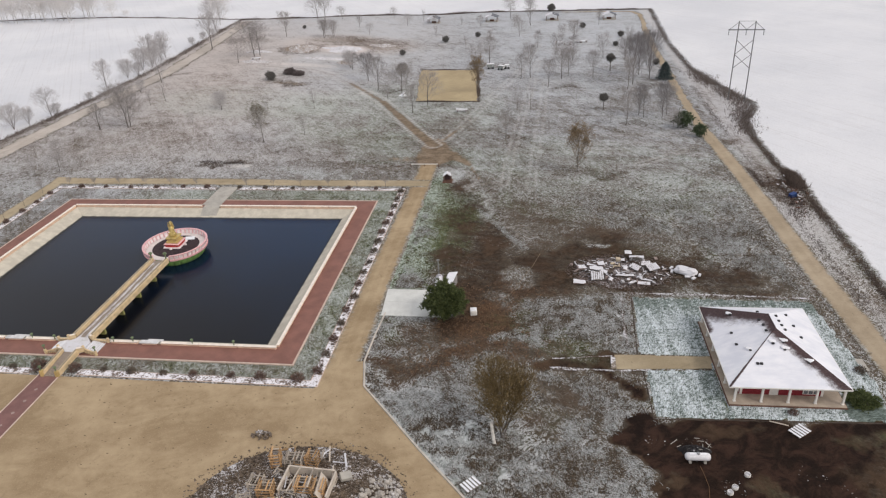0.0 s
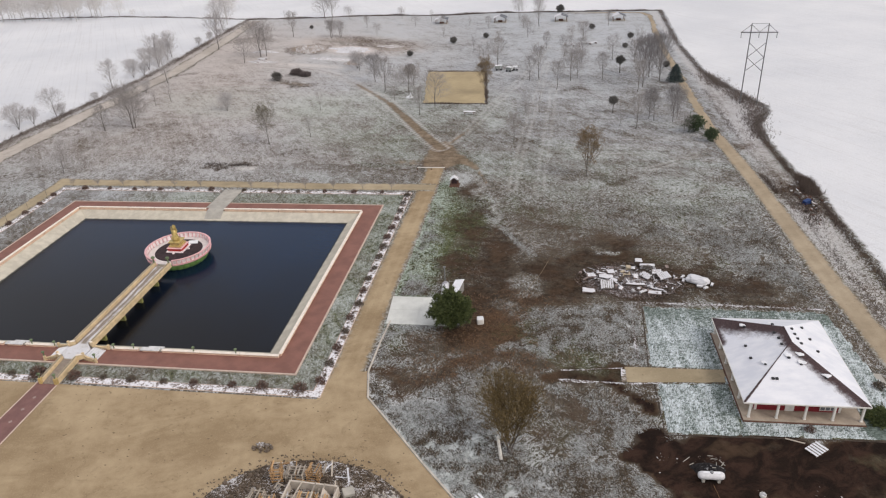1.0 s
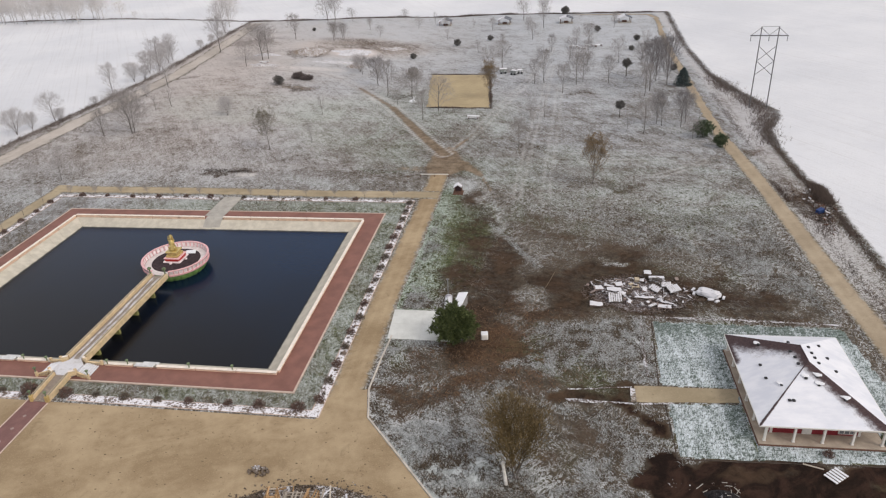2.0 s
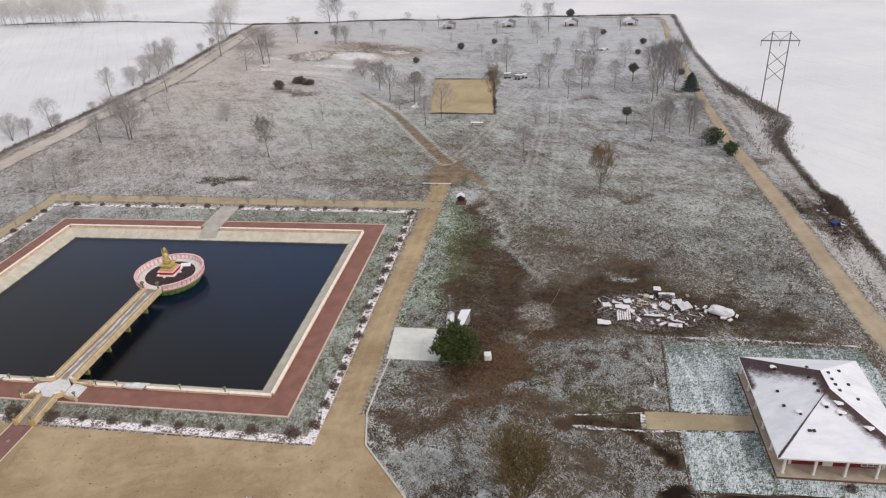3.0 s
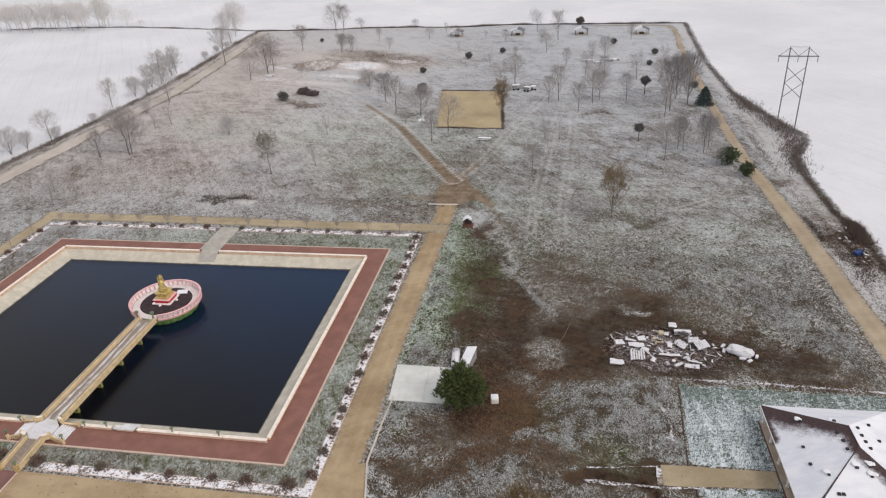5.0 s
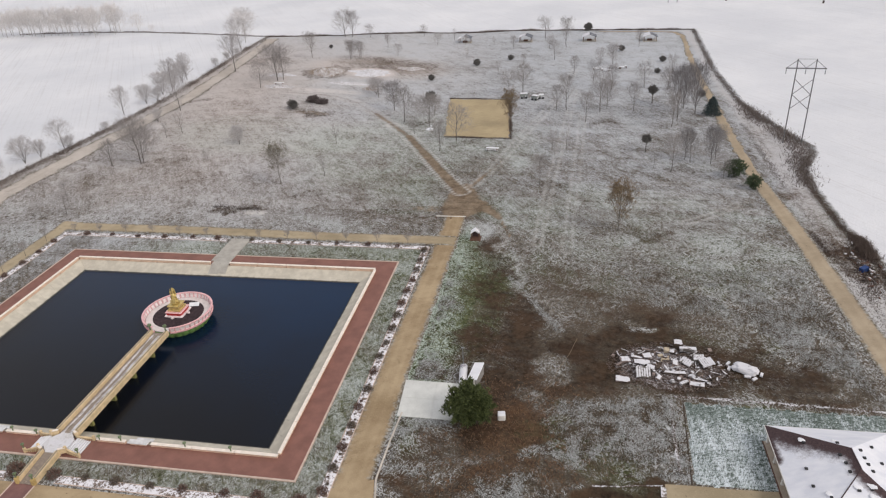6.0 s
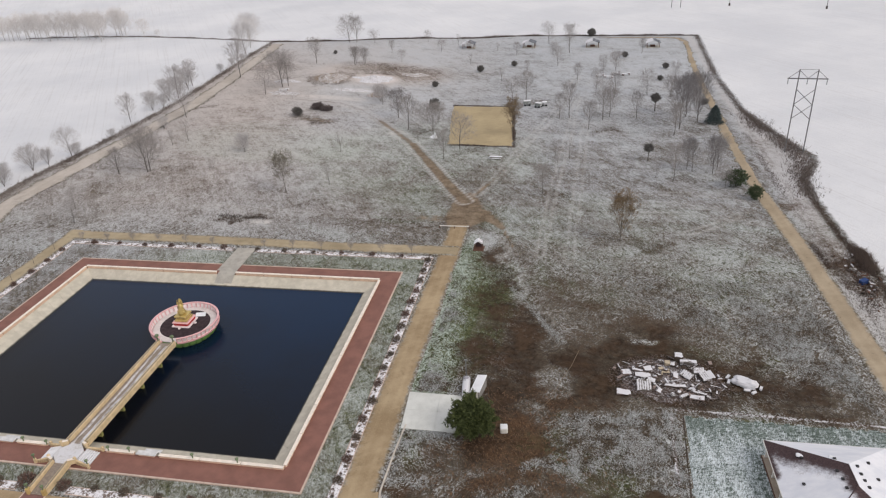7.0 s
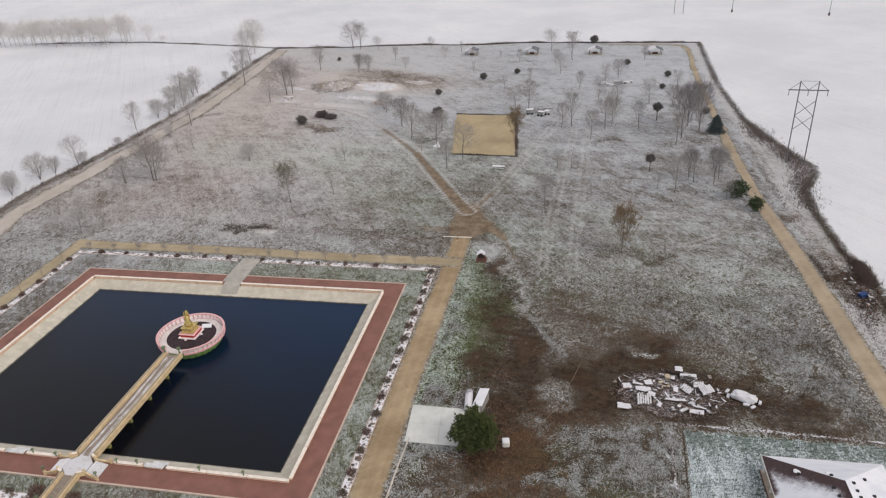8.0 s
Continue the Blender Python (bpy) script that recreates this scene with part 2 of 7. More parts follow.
def bare(name, verts, faces, material, parent=None, label="", smooth=False):
    me = bpy.data.meshes.new(name)
    me.from_pydata(verts, [], faces)
    me.validate()
    return keep(name, me, material, parent, label, smooth)


def block(bm, m, size, bevel=0.0):
    """A box of that size on the pose m (its centre), with softened edges."""
    made = bmesh.ops.create_cube(bm, size=1.0, matrix=m @ Matrix.Diagonal((*size, 1)))
    if bevel:
        edges = list({e for v in made["verts"] for e in v.link_edges})
        bmesh.ops.bevel(bm, geom=edges, offset=bevel, segments=1, affect="EDGES")


def boxed(name, m, size, material, parent=None, label="", bevel=0.02):
    bm = bmesh.new()
    block(bm, m, size, bevel)
    return part(name, bm, material, parent, label)


def tube(bm, a, b, r0, r1=None, sides=8):
    """A tapered round bar from a to b."""
    a, b = Vector(a), Vector(b)
    m = Matrix.Translation((a + b) / 2) @ (b - a).to_track_quat("Z", "Y").to_matrix().to_4x4()
    bmesh.ops.create_cone(bm, cap_ends=True, segments=sides, radius1=r0, radius2=r0 if r1 is None else r1, depth=(b - a).length, matrix=m)


def lathe(bm, profile, sides=24, m=Matrix()):
    """A turned shape from rows of radius and height."""
    rings = [[bm.verts.new(m @ Vector((r * math.cos(2 * math.pi * i / sides), r * math.sin(2 * math.pi * i / sides), z))) for i in range(sides)] for r, z in profile]
    for lo, hi in zip(rings, rings[1:]):
        for i in range(sides):
            bm.faces.new((lo[i], lo[(i + 1) % sides], hi[(i + 1) % sides], hi[i]))
    bm.faces.new(rings[0][::-1])
    bm.faces.new(rings[-1])


def wob(x, y, scale, amount):
    return amount * noise.noise((x * scale, y * scale, 3.3))


def land(x, y):
    """The rise of the ground: level round the pond, climbing gently to the north-west and rolling in the western field."""
    def ease(v, lo, hi):
        u = np.clip((v - lo) / (hi - lo), 0, 1)
        return u * u * (3 - 2 * u)
    return 3.8 * ease(-x, 45, 120) * ease(y, 142, 190) + 4.0 * ease(-x, 165, 330) * (0.3 + 0.5 * np.sin(y * 0.012 + 0.6)) * ease(np.hypot(x, y), 150, 260)


def ribbon(name, line, width, z, material, label, edge=0.35, step=1.5, category="road"):
    """A strip of ground along a line, with ragged edges; width may run from a first to a last value."""
    w0, w1 = width if isinstance(width, tuple) else (width, width)
    pts = []
    for a, b in zip(line, line[1:]):
        n = max(1, int(math.dist(a, b) / step))
        pts += [Vector(a).lerp(Vector(b), i / n) for i in range(n)]
    pts.append(Vector(line[-1]))
    verts, faces, fray, across = [], [], [], []
    spans = (1.0, 0.68, 0.35, 0.0, -0.35, -0.68, -1.0)
    for i, p in enumerate(pts):
        d = (pts[min(i + 1, len(pts) - 1)] - pts[max(i - 1, 0)]).normalized()
        side = Vector((-d.y, d.x))
        w = w0 + (w1 - w0) * i / (len(pts) - 1)
        for s in spans:
            q = p + side * s * (w / 2 + (wob(p.x + 17 * s, p.y, 0.35, edge) + wob(p.x - 9 * s, p.y, 1.3, edge * 0.5)) * abs(s))
            verts.append((q.x, q.y, float(land(q.x, q.y)) + z + (0.02 if abs(s) < 0.9 else -0.02)))
            fray.append(1.0 if abs(s) > 0.9 else 0.3 if abs(s) > 0.6 else 0.0)
            across.append(s * w / 2)
        if i:
            for j in range(6):
                o = (i - 1) * 7 + j
                faces.append((o, o + 1, o + 8, o + 7))
    ob = bare(name, verts, faces, material, None, "", True)
    for key, values in (("fray", fray), ("across", across)):
        ob.data.attributes.new(key, "FLOAT", "POINT").data.foreach_set("value", np.array(values, np.float32))
    return tagged(ob, label, category, "", "structure")


def sheet(name, outline, z, material, label, category, edge=0.0, skirt=0.06):
    """A flat patch of ground inside an outline, with a skirt into the ground."""
    pts = []
    for a, b in zip(outline, outline[1:] + outline[:1]):
        n = max(1, int(math.dist(a, b) / 1.5)) if edge else 1
        for i in range(n):
            q = Vector(a).lerp(Vector(b), i / n)
            pts.append(q + Vector((wob(q.x, q.y, 0.4, edge), wob(q.y, q.x, 0.4, edge))))
    bm = bmesh.new()
    top = [bm.verts.new((q.x, q.y, z)) for q in pts]
    low = [bm.verts.new((q.x, q.y, z - skirt)) for q in pts]
    bm.faces.new(top)
    for i in range(len(top)):
        j = (i + 1) % len(top)
        bm.faces.new((top[i], low[i], low[j], top[j]))
    bmesh.ops.recalc_face_normals(bm, faces=bm.faces)
    ob = part(name, bm, material)
    return tagged(ob, label, category, "", "structure")


# ---- the ground: one sheet to the horizon ----
POND = (-104.5, 80.0, -37.8, 131.4)      # outer face of the pond's wall: west, south, east, north
LEVEL = -1.3                            # the water
BRIDGE_X, ISLE = -69.8, (-70.25, 112.0)

EAST_ROAD = [(50.6, 20), (50.2, 60), (49.4, 82), (48.8, 92), (47.7, 108), (46.7, 130), (45.5, 155), (43.6, 180), (43.2, 210), (43.4, 250), (44.2, 300), (46.0, 335), (46.6, 352), (44, 360), (34, 363), (10, 365)]
WEST_ROAD = [(-143, 120), (-147, 160), (-140.5, 181), (-138, 208), (-137, 240), (-139.5, 275), (-144.5, 325), (-147, 344)]
EAST_FIELD = [(57, -60), (56.2, 60), (55.9, 100), (56.2, 117), (56, 134), (56.6, 144), (54.8, 157), (54.5, 177), (55.4, 189), (60.5, 200), (61.5, 206), (58.6, 216), (54.1, 233), (51.6, 248), (50.2, 290), (53.2, 366)]
NORTH_EDGE = [(-151.4, 349.6), (-114.8, 349), (-74.5, 364.2), (-31, 372), (11, 369), (53.2, 366)]
WEST_FIELD = [(-156, 120), (-152, 167.5), (-146.8, 186), (-145.2, 212), (-144.8, 245), (-147, 280), (-151, 330), (-151.4, 349.6)]


def line_gap(px, py, line):
    """Distance of each point to a line of straight pieces."""
    best = np.full(px.shape, 1e9)
    for (ax, ay), (bx, by) in zip(line, line[1:]):
        dx, dy = bx - ax, by - ay
        u = np.clip(((px - ax) * dx + (py - ay) * dy) / (dx * dx + dy * dy), 0, 1)
        best = np.minimum(best, np.hypot(px - ax - u * dx, py - ay - u * dy))
    return best


def inside(px, py, outline):
    """Signed distance to an outline, positive inside."""
    hit = np.zeros(px.shape, bool)
    for (ax, ay), (bx, by) in zip(outline, outline[1:] + outline[:1]):
        if ay != by:
            hit ^= ((ay > py) != (by > py)) & (px < (bx - ax) * (py - ay) / (by - ay) + ax)
    gap = line_gap(px, py, outline + outline[:1])
    return np.where(hit, gap, -gap)


def soft(v, lo, hi):
    u = np.clip((v - lo) / (hi - lo), 0, 1)
    return u * u * (3 - 2 * u)


def spot(px, py, x, y, rx, ry, turn=0.0):
    """A soft round patch, 1 in its middle and 0 at its edge."""
    c, s = math.cos(radians(turn)), math.sin(radians(turn))
    u, v = (px - x) * c + (py - y) * s, (py - y) * c - (px - x) * s
    return soft(1 - np.hypot(u / rx, v / ry), 0, 0.5)


def spread(lo, hi, fine, far):
    """Grid lines: fine from lo to hi, then wider and wider out to far on both sides."""
    mid = list(np.arange(lo, hi + 0.01, fine))
    up, down, w = [mid[-1]], [mid[0]], fine
    while up[-1] < far:
        w *= 1.22
        up.append(up[-1] + w)
        down.append(down[-1] - w)
    return np.array(down[:0:-1] + mid + up[1:])


MASKS = {}


def make_ground():
    gx = spread(-172, 66, 0.7, 4000)
    gy = spread(36, 378, 0.7, 4000)
    px, py = np.meshgrid(gx, gy)
    height = land(px, py)
    height -= 4.0 * ((px > POND[0] - 1.2) & (px < POND[2] + 1.2) & (py > POND[1] - 1.2) & (py < POND[3] + 1.2))
    plot = inside(px, py, WEST_FIELD + NORTH_EDGE[1:] + EAST_FIELD[::-1][1:])
    field = np.clip(-plot - 1.4, -20, 20)
    flat_x, flat_y = px, py
    lawn = np.maximum(inside(px, py, [(16.6, 97.8), (43.9, 97.8), (44.9, 82.4), (16.0, 82.4)]), inside(px, py, [(16.2, 79.0), (44.9, 79.0), (44, 70.2), (16.4, 69.0)]))
    lawn = soft(lawn, -0.2, 0.6)
    # ragged outlines
    px = flat_x + 1.3 * np.sin(flat_y * 0.41 + 0.5 * np.sin(flat_x * 0.23)) + 0.8 * np.sin(flat_y * 0.93 + flat_x * 0.37) + 0.4 * np.sin(flat_y * 2.1 - flat_x * 1.3)
    py = flat_y + 1.3 * np.sin(flat_x * 0.37 + 1.3) + 0.8 * np.sin(flat_x * 0.83 - flat_y * 0.29) + 0.4 * np.sin(flat_x * 1.9 + flat_y * 1.1)
    # bare soil from the crossing down to the heap and the lawn
    earth = 0.90 * soft(inside(px, py, [(-22, 163), (-17, 156), (-13.2, 147), (-10, 137.7), (-5.4, 125.5), (-2.4, 115), (4.7, 116), (8.5, 118.5), (12.7, 124), (16.4, 122), (21.4, 117.5), (25.8, 112), (32.8, 106), (41.8, 100.5), (45, 98), (16.5, 98.4),
                                            (10, 98), (2, 97.5), (-3.5, 95), (-5.5, 90), (-6, 83), (-15, 82.5), (-14, 92), (-16, 99), (-19.5, 104), (-20, 112), (-18.5, 125), (-19.5, 140), (-21, 150)]), -5.5, 5.0)
    earth = np.maximum(earth, 0.53 * soft(inside(px, py, [(-15, 152), (-4, 140), (6, 131), (16, 126.5), (26, 120), (38, 111), (45, 102), (16, 108), (0, 110), (-9, 130)]), -6, 5))
    earth *= 1 - 0.12 * soft(inside(px, py, [(-21, 150), (-12, 150), (-9, 135), (-6, 124), (-12, 114), (-20, 112)]), -3, 3)
    earth = np.maximum(earth, 0.84 * soft(inside(px, py, [(-24, 79.6), (-14, 82), (-6, 84), (-5, 80), (-13, 75), (-22, 72.2)]), -1.5, 3.0))
    earth = np.maximum(earth, 0.72 * soft(inside(px, py, [(-23, 89.5), (-14, 89.5), (-5, 86), (4, 86), (11, 86), (15.5, 83), (1, 80.5), (-10, 81), (-16, 80), (-23, 80)]), -4, 5))
    earth = np.maximum(earth, 0.28 * soft(inside(px, py, [(-2, 79), (13, 79), (16, 75), (14, 66), (4, 64.5), (-1, 68)]), -4.5, 5.5))
    earth = np.maximum(earth, 1.2 * soft(inside(px, py, [(10.4, 77.6), (14.6, 77.6), (14.6, 72.2), (11.4, 71.8)]), -0.8, 1.4))
    for x, y, rx, ry, turn, k in (
            (10, 79.5, 8, 2.6, 5, 0.8), (-9, 89, 8, 5, 10, 0.95), (-24, 161, 8, 8, 0, 0.5), (31.5, 107, 8, 5, -20, 0.85), (-80, 156.6, 9, 1.8, 0, 0.8), (-38, 158.2, 9, 1.4, 0, 0.6), (-98, 280, 11, 13, 0, 0.74), (-78, 300, 26, 14, -8, 0.62), (-64, 288, 12, 14, 0, 0.5),
            (-86, 229.5, 10, 4, 0, 0.75), (-104, 250, 10, 5, 0, 0.4), (-131, 297, 12, 9, 0, 0.55), (-118, 318, 22, 5, 4, 0.45), (-55, 157.5, 24, 3.4, 2, 0.45), (52, 142, 4, 10, 0, 0.9), (49, 173, 5, 3, 0, 0.6),
            (-27, 232, 20, 28, 0, 0.25), (-112, 181, 10, 4, 0, 0.3), (-114, 160, 8, 5, 0, 0.35), (36, 214, 8, 26, 0, 0.3), (-98, 168, 36, 9, 4, 0.36), (-60, 190, 30, 8, -10, 0.25), (-120, 166, 12, 9, 0, 0.3)):
        earth = np.maximum(earth, k * spot(px, py, x, y, rx * 1.25, ry * 1.25, turn))
    earth = np.maximum(earth, 1.3 * soft(inside(px, py, [(16, 70.6), (12, 69.0), (11.6, 64.5), (13.2, 61), (14, 56.6), (15, 52), (18, 40), (62, 40), (58, 71), (40, 70.8)]), -1.2, 1.6))
    earth = np.maximum(earth, 0.56 * spot(px, py, 3.2, 70.5, 5.4, 8.5))
    earth *= 1 - 0.30 * spot(px, py, 43, 59, 13, 8, 20)
    olive = spot(px, py, 27.5, 56.2, 5, 2.6, -10) + 0.8 * spot(px, py, 42, 66.6, 8, 1.7) + 0.7 * spot(px, py, 25, 66.4, 6, 1.8) + 0.8 * spot(px, py, 15.6, 59.6, 1.6, 2.6)
    earth *= 1 - 0.36 * olive
    # soft brown patches beside the larger trees
    for x, y in ((-112, 182), (-67.6, 168.4), (13, 152), (-114, 281), (-134, 239), (-31.6, 209), (-52, 226), (-6, 177), (33, 229), (38, 236), (27, 188), (37, 193), (-90, 232), (-16, 259), (6, 227)):
        earth = np.maximum(earth, 0.60 * spot(px, py, x + 1.5, y - 1.0, 7.0, 4.0, 10))
    # frosty grass left standing in the soil: an oval, ragged patches and a long streak
    for x, y, rx, ry, turn, k in ((-3.3, 103.3, 3.8, 6.2, -10, 0.5), (4.5, 93, 6, 4.6, -30, 0.5), (11, 115.6, 4.2, 0.9, 6, 0.9), (-3.4, 86.2, 2.6, 2.6, 0, 0.8), (8, 88, 7, 4.6, 0, 0.35)):
        earth *= 1 - k * spot(px, py, x, y, rx, ry, turn)
    earth *= 1 - 0.55 * spot(px, py, -20, 150.5, 4.2, 6)
    streak = soft(1.1 - line_gap(px, py, [(-17.1, 155), (-12.7, 142.2), (-10.6, 132.1), (-6.8, 123.4), (-1.9, 114.2)]), 0, 1.2)
    earth *= 1 - 0.6 * streak
    rust = 0.75 * spot(px, py, -8.0, 89.0, 5.5, 6.5, 20) + 0.55 * spot(px, py, -3.5, 92.5, 5.0, 2.2, 25) + 0.4 * spot(px, py, -10, 82, 9, 4, 12) + 0.3 * spot(px, py, -18.5, 77, 6, 3.4, 20) + 0.4 * spot(px, py, 48.5, 173.3, 4.5, 3.2) + 0.35 * spot(px, py, 2.5, 81.5, 4, 2.4) + 0.25 * spot(px, py, 52, 150, 4, 60) + 0.45 * spot(px, py, -98, 279, 12, 10)
    px, py = flat_x, flat_y
    worn = inside(px, py, [(-29.2, 156.5), (-23.4, 156.5), (-20.4, 159.4), (-15.4, 156.4), (-16.6, 161), (-21.2, 167), (-23.6, 173), (-26.2, 177), (-29.8, 174.5), (-30.2, 168), (-30.6, 161)]) / 2.4
    worn = np.maximum(worn, -0.45 + 0.6 * spot(px, py, -33, 160.8, 6, 2.6))
    TRACK = [(-27, 171), (-32.2, 180), (-42.4, 199.2), (-49.4, 212), (-56.6, 222), (-65.0, 232.6), (-75.5, 244), (-84, 249), (-105, 250)]
    for line, w, k in ((TRACK[:2], 1.5, 1.2), (TRACK[1:3], 1.5, 1.05), (TRACK[2:4], 1.7, 0.80), (TRACK[3:6], 1.9, 0.50), (TRACK[5:], 1.9, 0.2),
                       ([(-25.4, 174), (-22.4, 182)], 1.1, 0.6), ([(-22.4, 182), (-19.4, 192)], 0.9, 0.3), ([(-19.4, 192), (-15, 212)], 0.9, 0.0),
                       ([(-20, 162), (-16, 156.6)], 1.2, 0.8), ([(-16, 156.6), (-13, 148)], 1.3, 0.4), ([(-13, 148), (-9, 137)], 1.3, 0.1)):
        worn = np.maximum(worn, k - line_gap(px, py, line) / w)
    # tipped brown ground in the far corner
    for x, y, rx, ry, k in ((-98, 281, 9, 9, 0.7), (-66, 290, 12, 8, 0.45), (-84, 300, 12, 6, 0.4), (-86, 229, 8, 2.6, 0.5), (-131, 297, 9, 5, 0.35), (-114, 158, 6, 4, 0.38)):
        worn = np.maximum(worn, -0.75 + (k + 0.35) * spot(px, py, x, y, rx * 1.2, ry * 1.2))
    worn = np.clip(worn, -3, 1)
    # snow left along the tracks and in old wheel marks
    def beside(line, off, half):
        return soft(half - np.abs(line_gap(px, py, line) - off), 0, half)
    lane = 0.95 * beside(TRACK[:5], 1.95, 0.5) + 0.5 * beside(TRACK[4:], 1.5, 1.2) + 0.45 * beside([(-24.4, 175), (-20, 190.7), (-15.6, 211), (-10.5, 232), (-6, 252), (-0.6, 292)], 1.0, 0.8)
    for line, k in (([(-7, 145), (-5.5, 180), (-3, 215), (-0.5, 262)], 0.42), ([(-1, 142), (0.5, 180), (2.4, 232)], 0.34), ([(6, 171), (20, 172.4), (38, 169)], 0.3), ([(8, 166), (25, 167), (40, 163)], 0.3),
                    ([(24, 157), (30, 161), (36, 166.5)], 0.5), ([(12, 178), (27, 178.5), (39, 176)], 0.25), ([(-60, 226), (-84, 216), (-112, 212)], 0.3), ([(-76, 240), (-100, 226), (-126, 221)], 0.3), ([(-50, 160.5), (-112, 163)], 0.2)):
        lane = np.maximum(lane, k * beside(line, 0.85, 0.75))
    lane = np.maximum(lane, 1.8 * spot(px, py, -74.3, 155.6, 3.2, 1.5) + 0.3 * spot(px, py, -122, 163, 2.0, 3.2, -20) + 1.3 * spot(px, py, -80, 283.5, 11, 9) + 0.9 * spot(px, py, -88, 254.5, 19, 3.2) + 0.8 * spot(px, py, -79, 266.5, 7, 4) + 0.7 * spot(px, py, -114, 273, 8, 2.6) + 0.35 * spot(px, py, -110, 258, 12, 5))
    lane = np.maximum(lane, 0.3 * streak)
    for line, w, k in ((EAST_FIELD[1:], 1.2, 0.7), (WEST_FIELD, 2.2, 0.5), (NORTH_EDGE, 1.6, 0.8), ([(51.8, 100), (50.6, 130), (49.6, 155), (48.4, 180), (48.0, 225)], 0.7, 0.6), ([(53.6, 95), (53.4, 125)], 0.7, 0.6), ([(51.2, 150), (50.4, 200), (50, 232)], 1.2, 0.6)):
        earth = np.maximum(earth, k * soft(w - line_gap(px, py, line), -0.8, 1.2))
    earth = np.maximum(earth, 0.45 * soft(2.8 - line_gap(px, py, EAST_ROAD), -1.5, 0.5))
    earth *= 1 - lawn
    earth = np.maximum(earth, 0.9 * soft(1.3 - line_gap(px, py, [(1.4, 78.6), (12.5, 79.8)]), -0.4, 0.8))
    green = 0.95 * spot(px, py, -22, 118, 5.5, 42) + 0.62 * spot(px, py, -16.5, 122, 8, 22) + 0.22 * spot(px, py, 8, 150, 60, 34) + 0.5 * spot(px, py, -12, 60, 16, 18) + 0.25 * spot(px, py, 5, 88, 20, 14) + lawn * 0.8
    green += 0.30 * spot(px, py, -42, 200, 46, 48) + 0.22 * spot(px, py, -95, 205, 40, 24)
    green += 0.25 * olive
    ring = inside(px, py, [(-116, 73), (-30, 73), (-30, 141), (-116, 141)])
    green = np.maximum(green, 0.50 * soft(ring, -1, 1) * soft(px, -110, -75) * (0.85 + 0.15 * soft(py, 76, 84)))
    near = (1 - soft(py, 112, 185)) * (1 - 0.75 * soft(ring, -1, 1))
    warm = (0.3 * soft(-px, 20, 60) + 0.7 * soft(-px, 65, 125)) * soft(py, 135, 170) * (0.75 + 0.25 * np.sin(px * 0.05 + py * 0.03)) * (1 - 0.5 * soft(py, 300, 360))
    warm = np.clip(warm + 0.4 * soft(px, 46, 50) * soft(plot, 0.0, 2.0) + 0.65 * spot(px, py, -80, 292, 36, 24), 0, 1)
    rime = 0.445 + 0.05 * np.sin(px * 0.05) * np.sin(py * 0.043 + 1)
    # whiter with distance and to the north-west: part rime, part painted haze
    rime += 0.26 * soft(py, 170, 330) + 0.13 * soft(py, 150, 230) * soft(px, -50, -10) + 0.235 * soft(-px, 20, 80) * soft(py, 130, 160) - 0.04 * soft(px, -10, 10) * soft(170 - py, 0, 40) - 0.05 * soft(140 - py, 0, 40)
    rime += 0.10 * spot(px, py, -22.5, 112, 4.0, 44) + 0.28 * spot(px, py, -11.5, 61.5, 9, 10) + 0.06 * spot(px, py, -14, 66, 9, 9) - 0.09 * spot(px, py, -6, 82, 20, 11) - 0.08 * spot(px, py, -2, 98, 24, 20) + 0.34 * spot(px, py, -10.5, 64.5, 17, 11, -35) + 0.26 * spot(px, py, 4.5, 57.5, 10, 6) + (-0.10) * spot(px, py, 3.2, 70.5, 5, 8) + 0.02 * spot(px, py, 5, 91, 11, 7)
    rime += 0.34 * spot(px, py, -20, 150.5, 4.6, 6.5) + 0.02 * soft(ring, -1, 1) + 0.16 * spot(px, py, 14.5, 105.5, 9.5, 6.0) + 0.35 * spot(px, py, 11, 115.6, 4.0, 0.9, 6) - 0.10 * spot(px, py, 8, 122, 26, 14, -25) + 0.35 * spot(px, py, 14.3, 90, 1.9, 10) + 0.3 * spot(px, py, 26, 99.0, 18, 0.7) + 0.4 * spot(px, py, -3.4, 86.2, 2.4, 1.6) + 0.2 * spot(px, py, 4.5, 95, 5, 2.5, -20)
    rime -= 0.25 * soft(earth, 0.85, 1.0) + 0.16 * spot(px, py, -17, 123, 6, 16) + 0.05 * spot(px, py, 14, 124, 40, 24) + 0.06 * spot(px, py, 0, 84, 26, 24) + 0.2 * soft(-plot, -12, -2) * soft(px, -150, -170)
    rime -= 0.24 * spot(px, py, -76, 297, 32, 16, -8) + 0.14 * spot(px, py, -125, 300, 22, 14)
    rime -= 0.45 * olive + 0.09 * soft(-px, 20, 50) * soft(py, 142, 152) * soft(200 - py, 0, 30)
    rime += 0.36 * soft(px, 46, 50) * soft(plot, 0.5, 2.5) * (0.75 + 0.4 * np.sin(py * 0.11))
    nx, ny = len(gx), len(gy)
    co = np.stack([px, py, height], -1).reshape(-1, 3)
    i = (np.arange(ny - 1)[:, None] * nx + np.arange(nx - 1)[None, :]).reshape(-1)
    quads = np.stack([i, i + 1, i + nx + 1, i + nx], -1)
    me = bpy.data.meshes.new("ground")
    me.from_pydata(co.tolist(), [], quads.tolist())
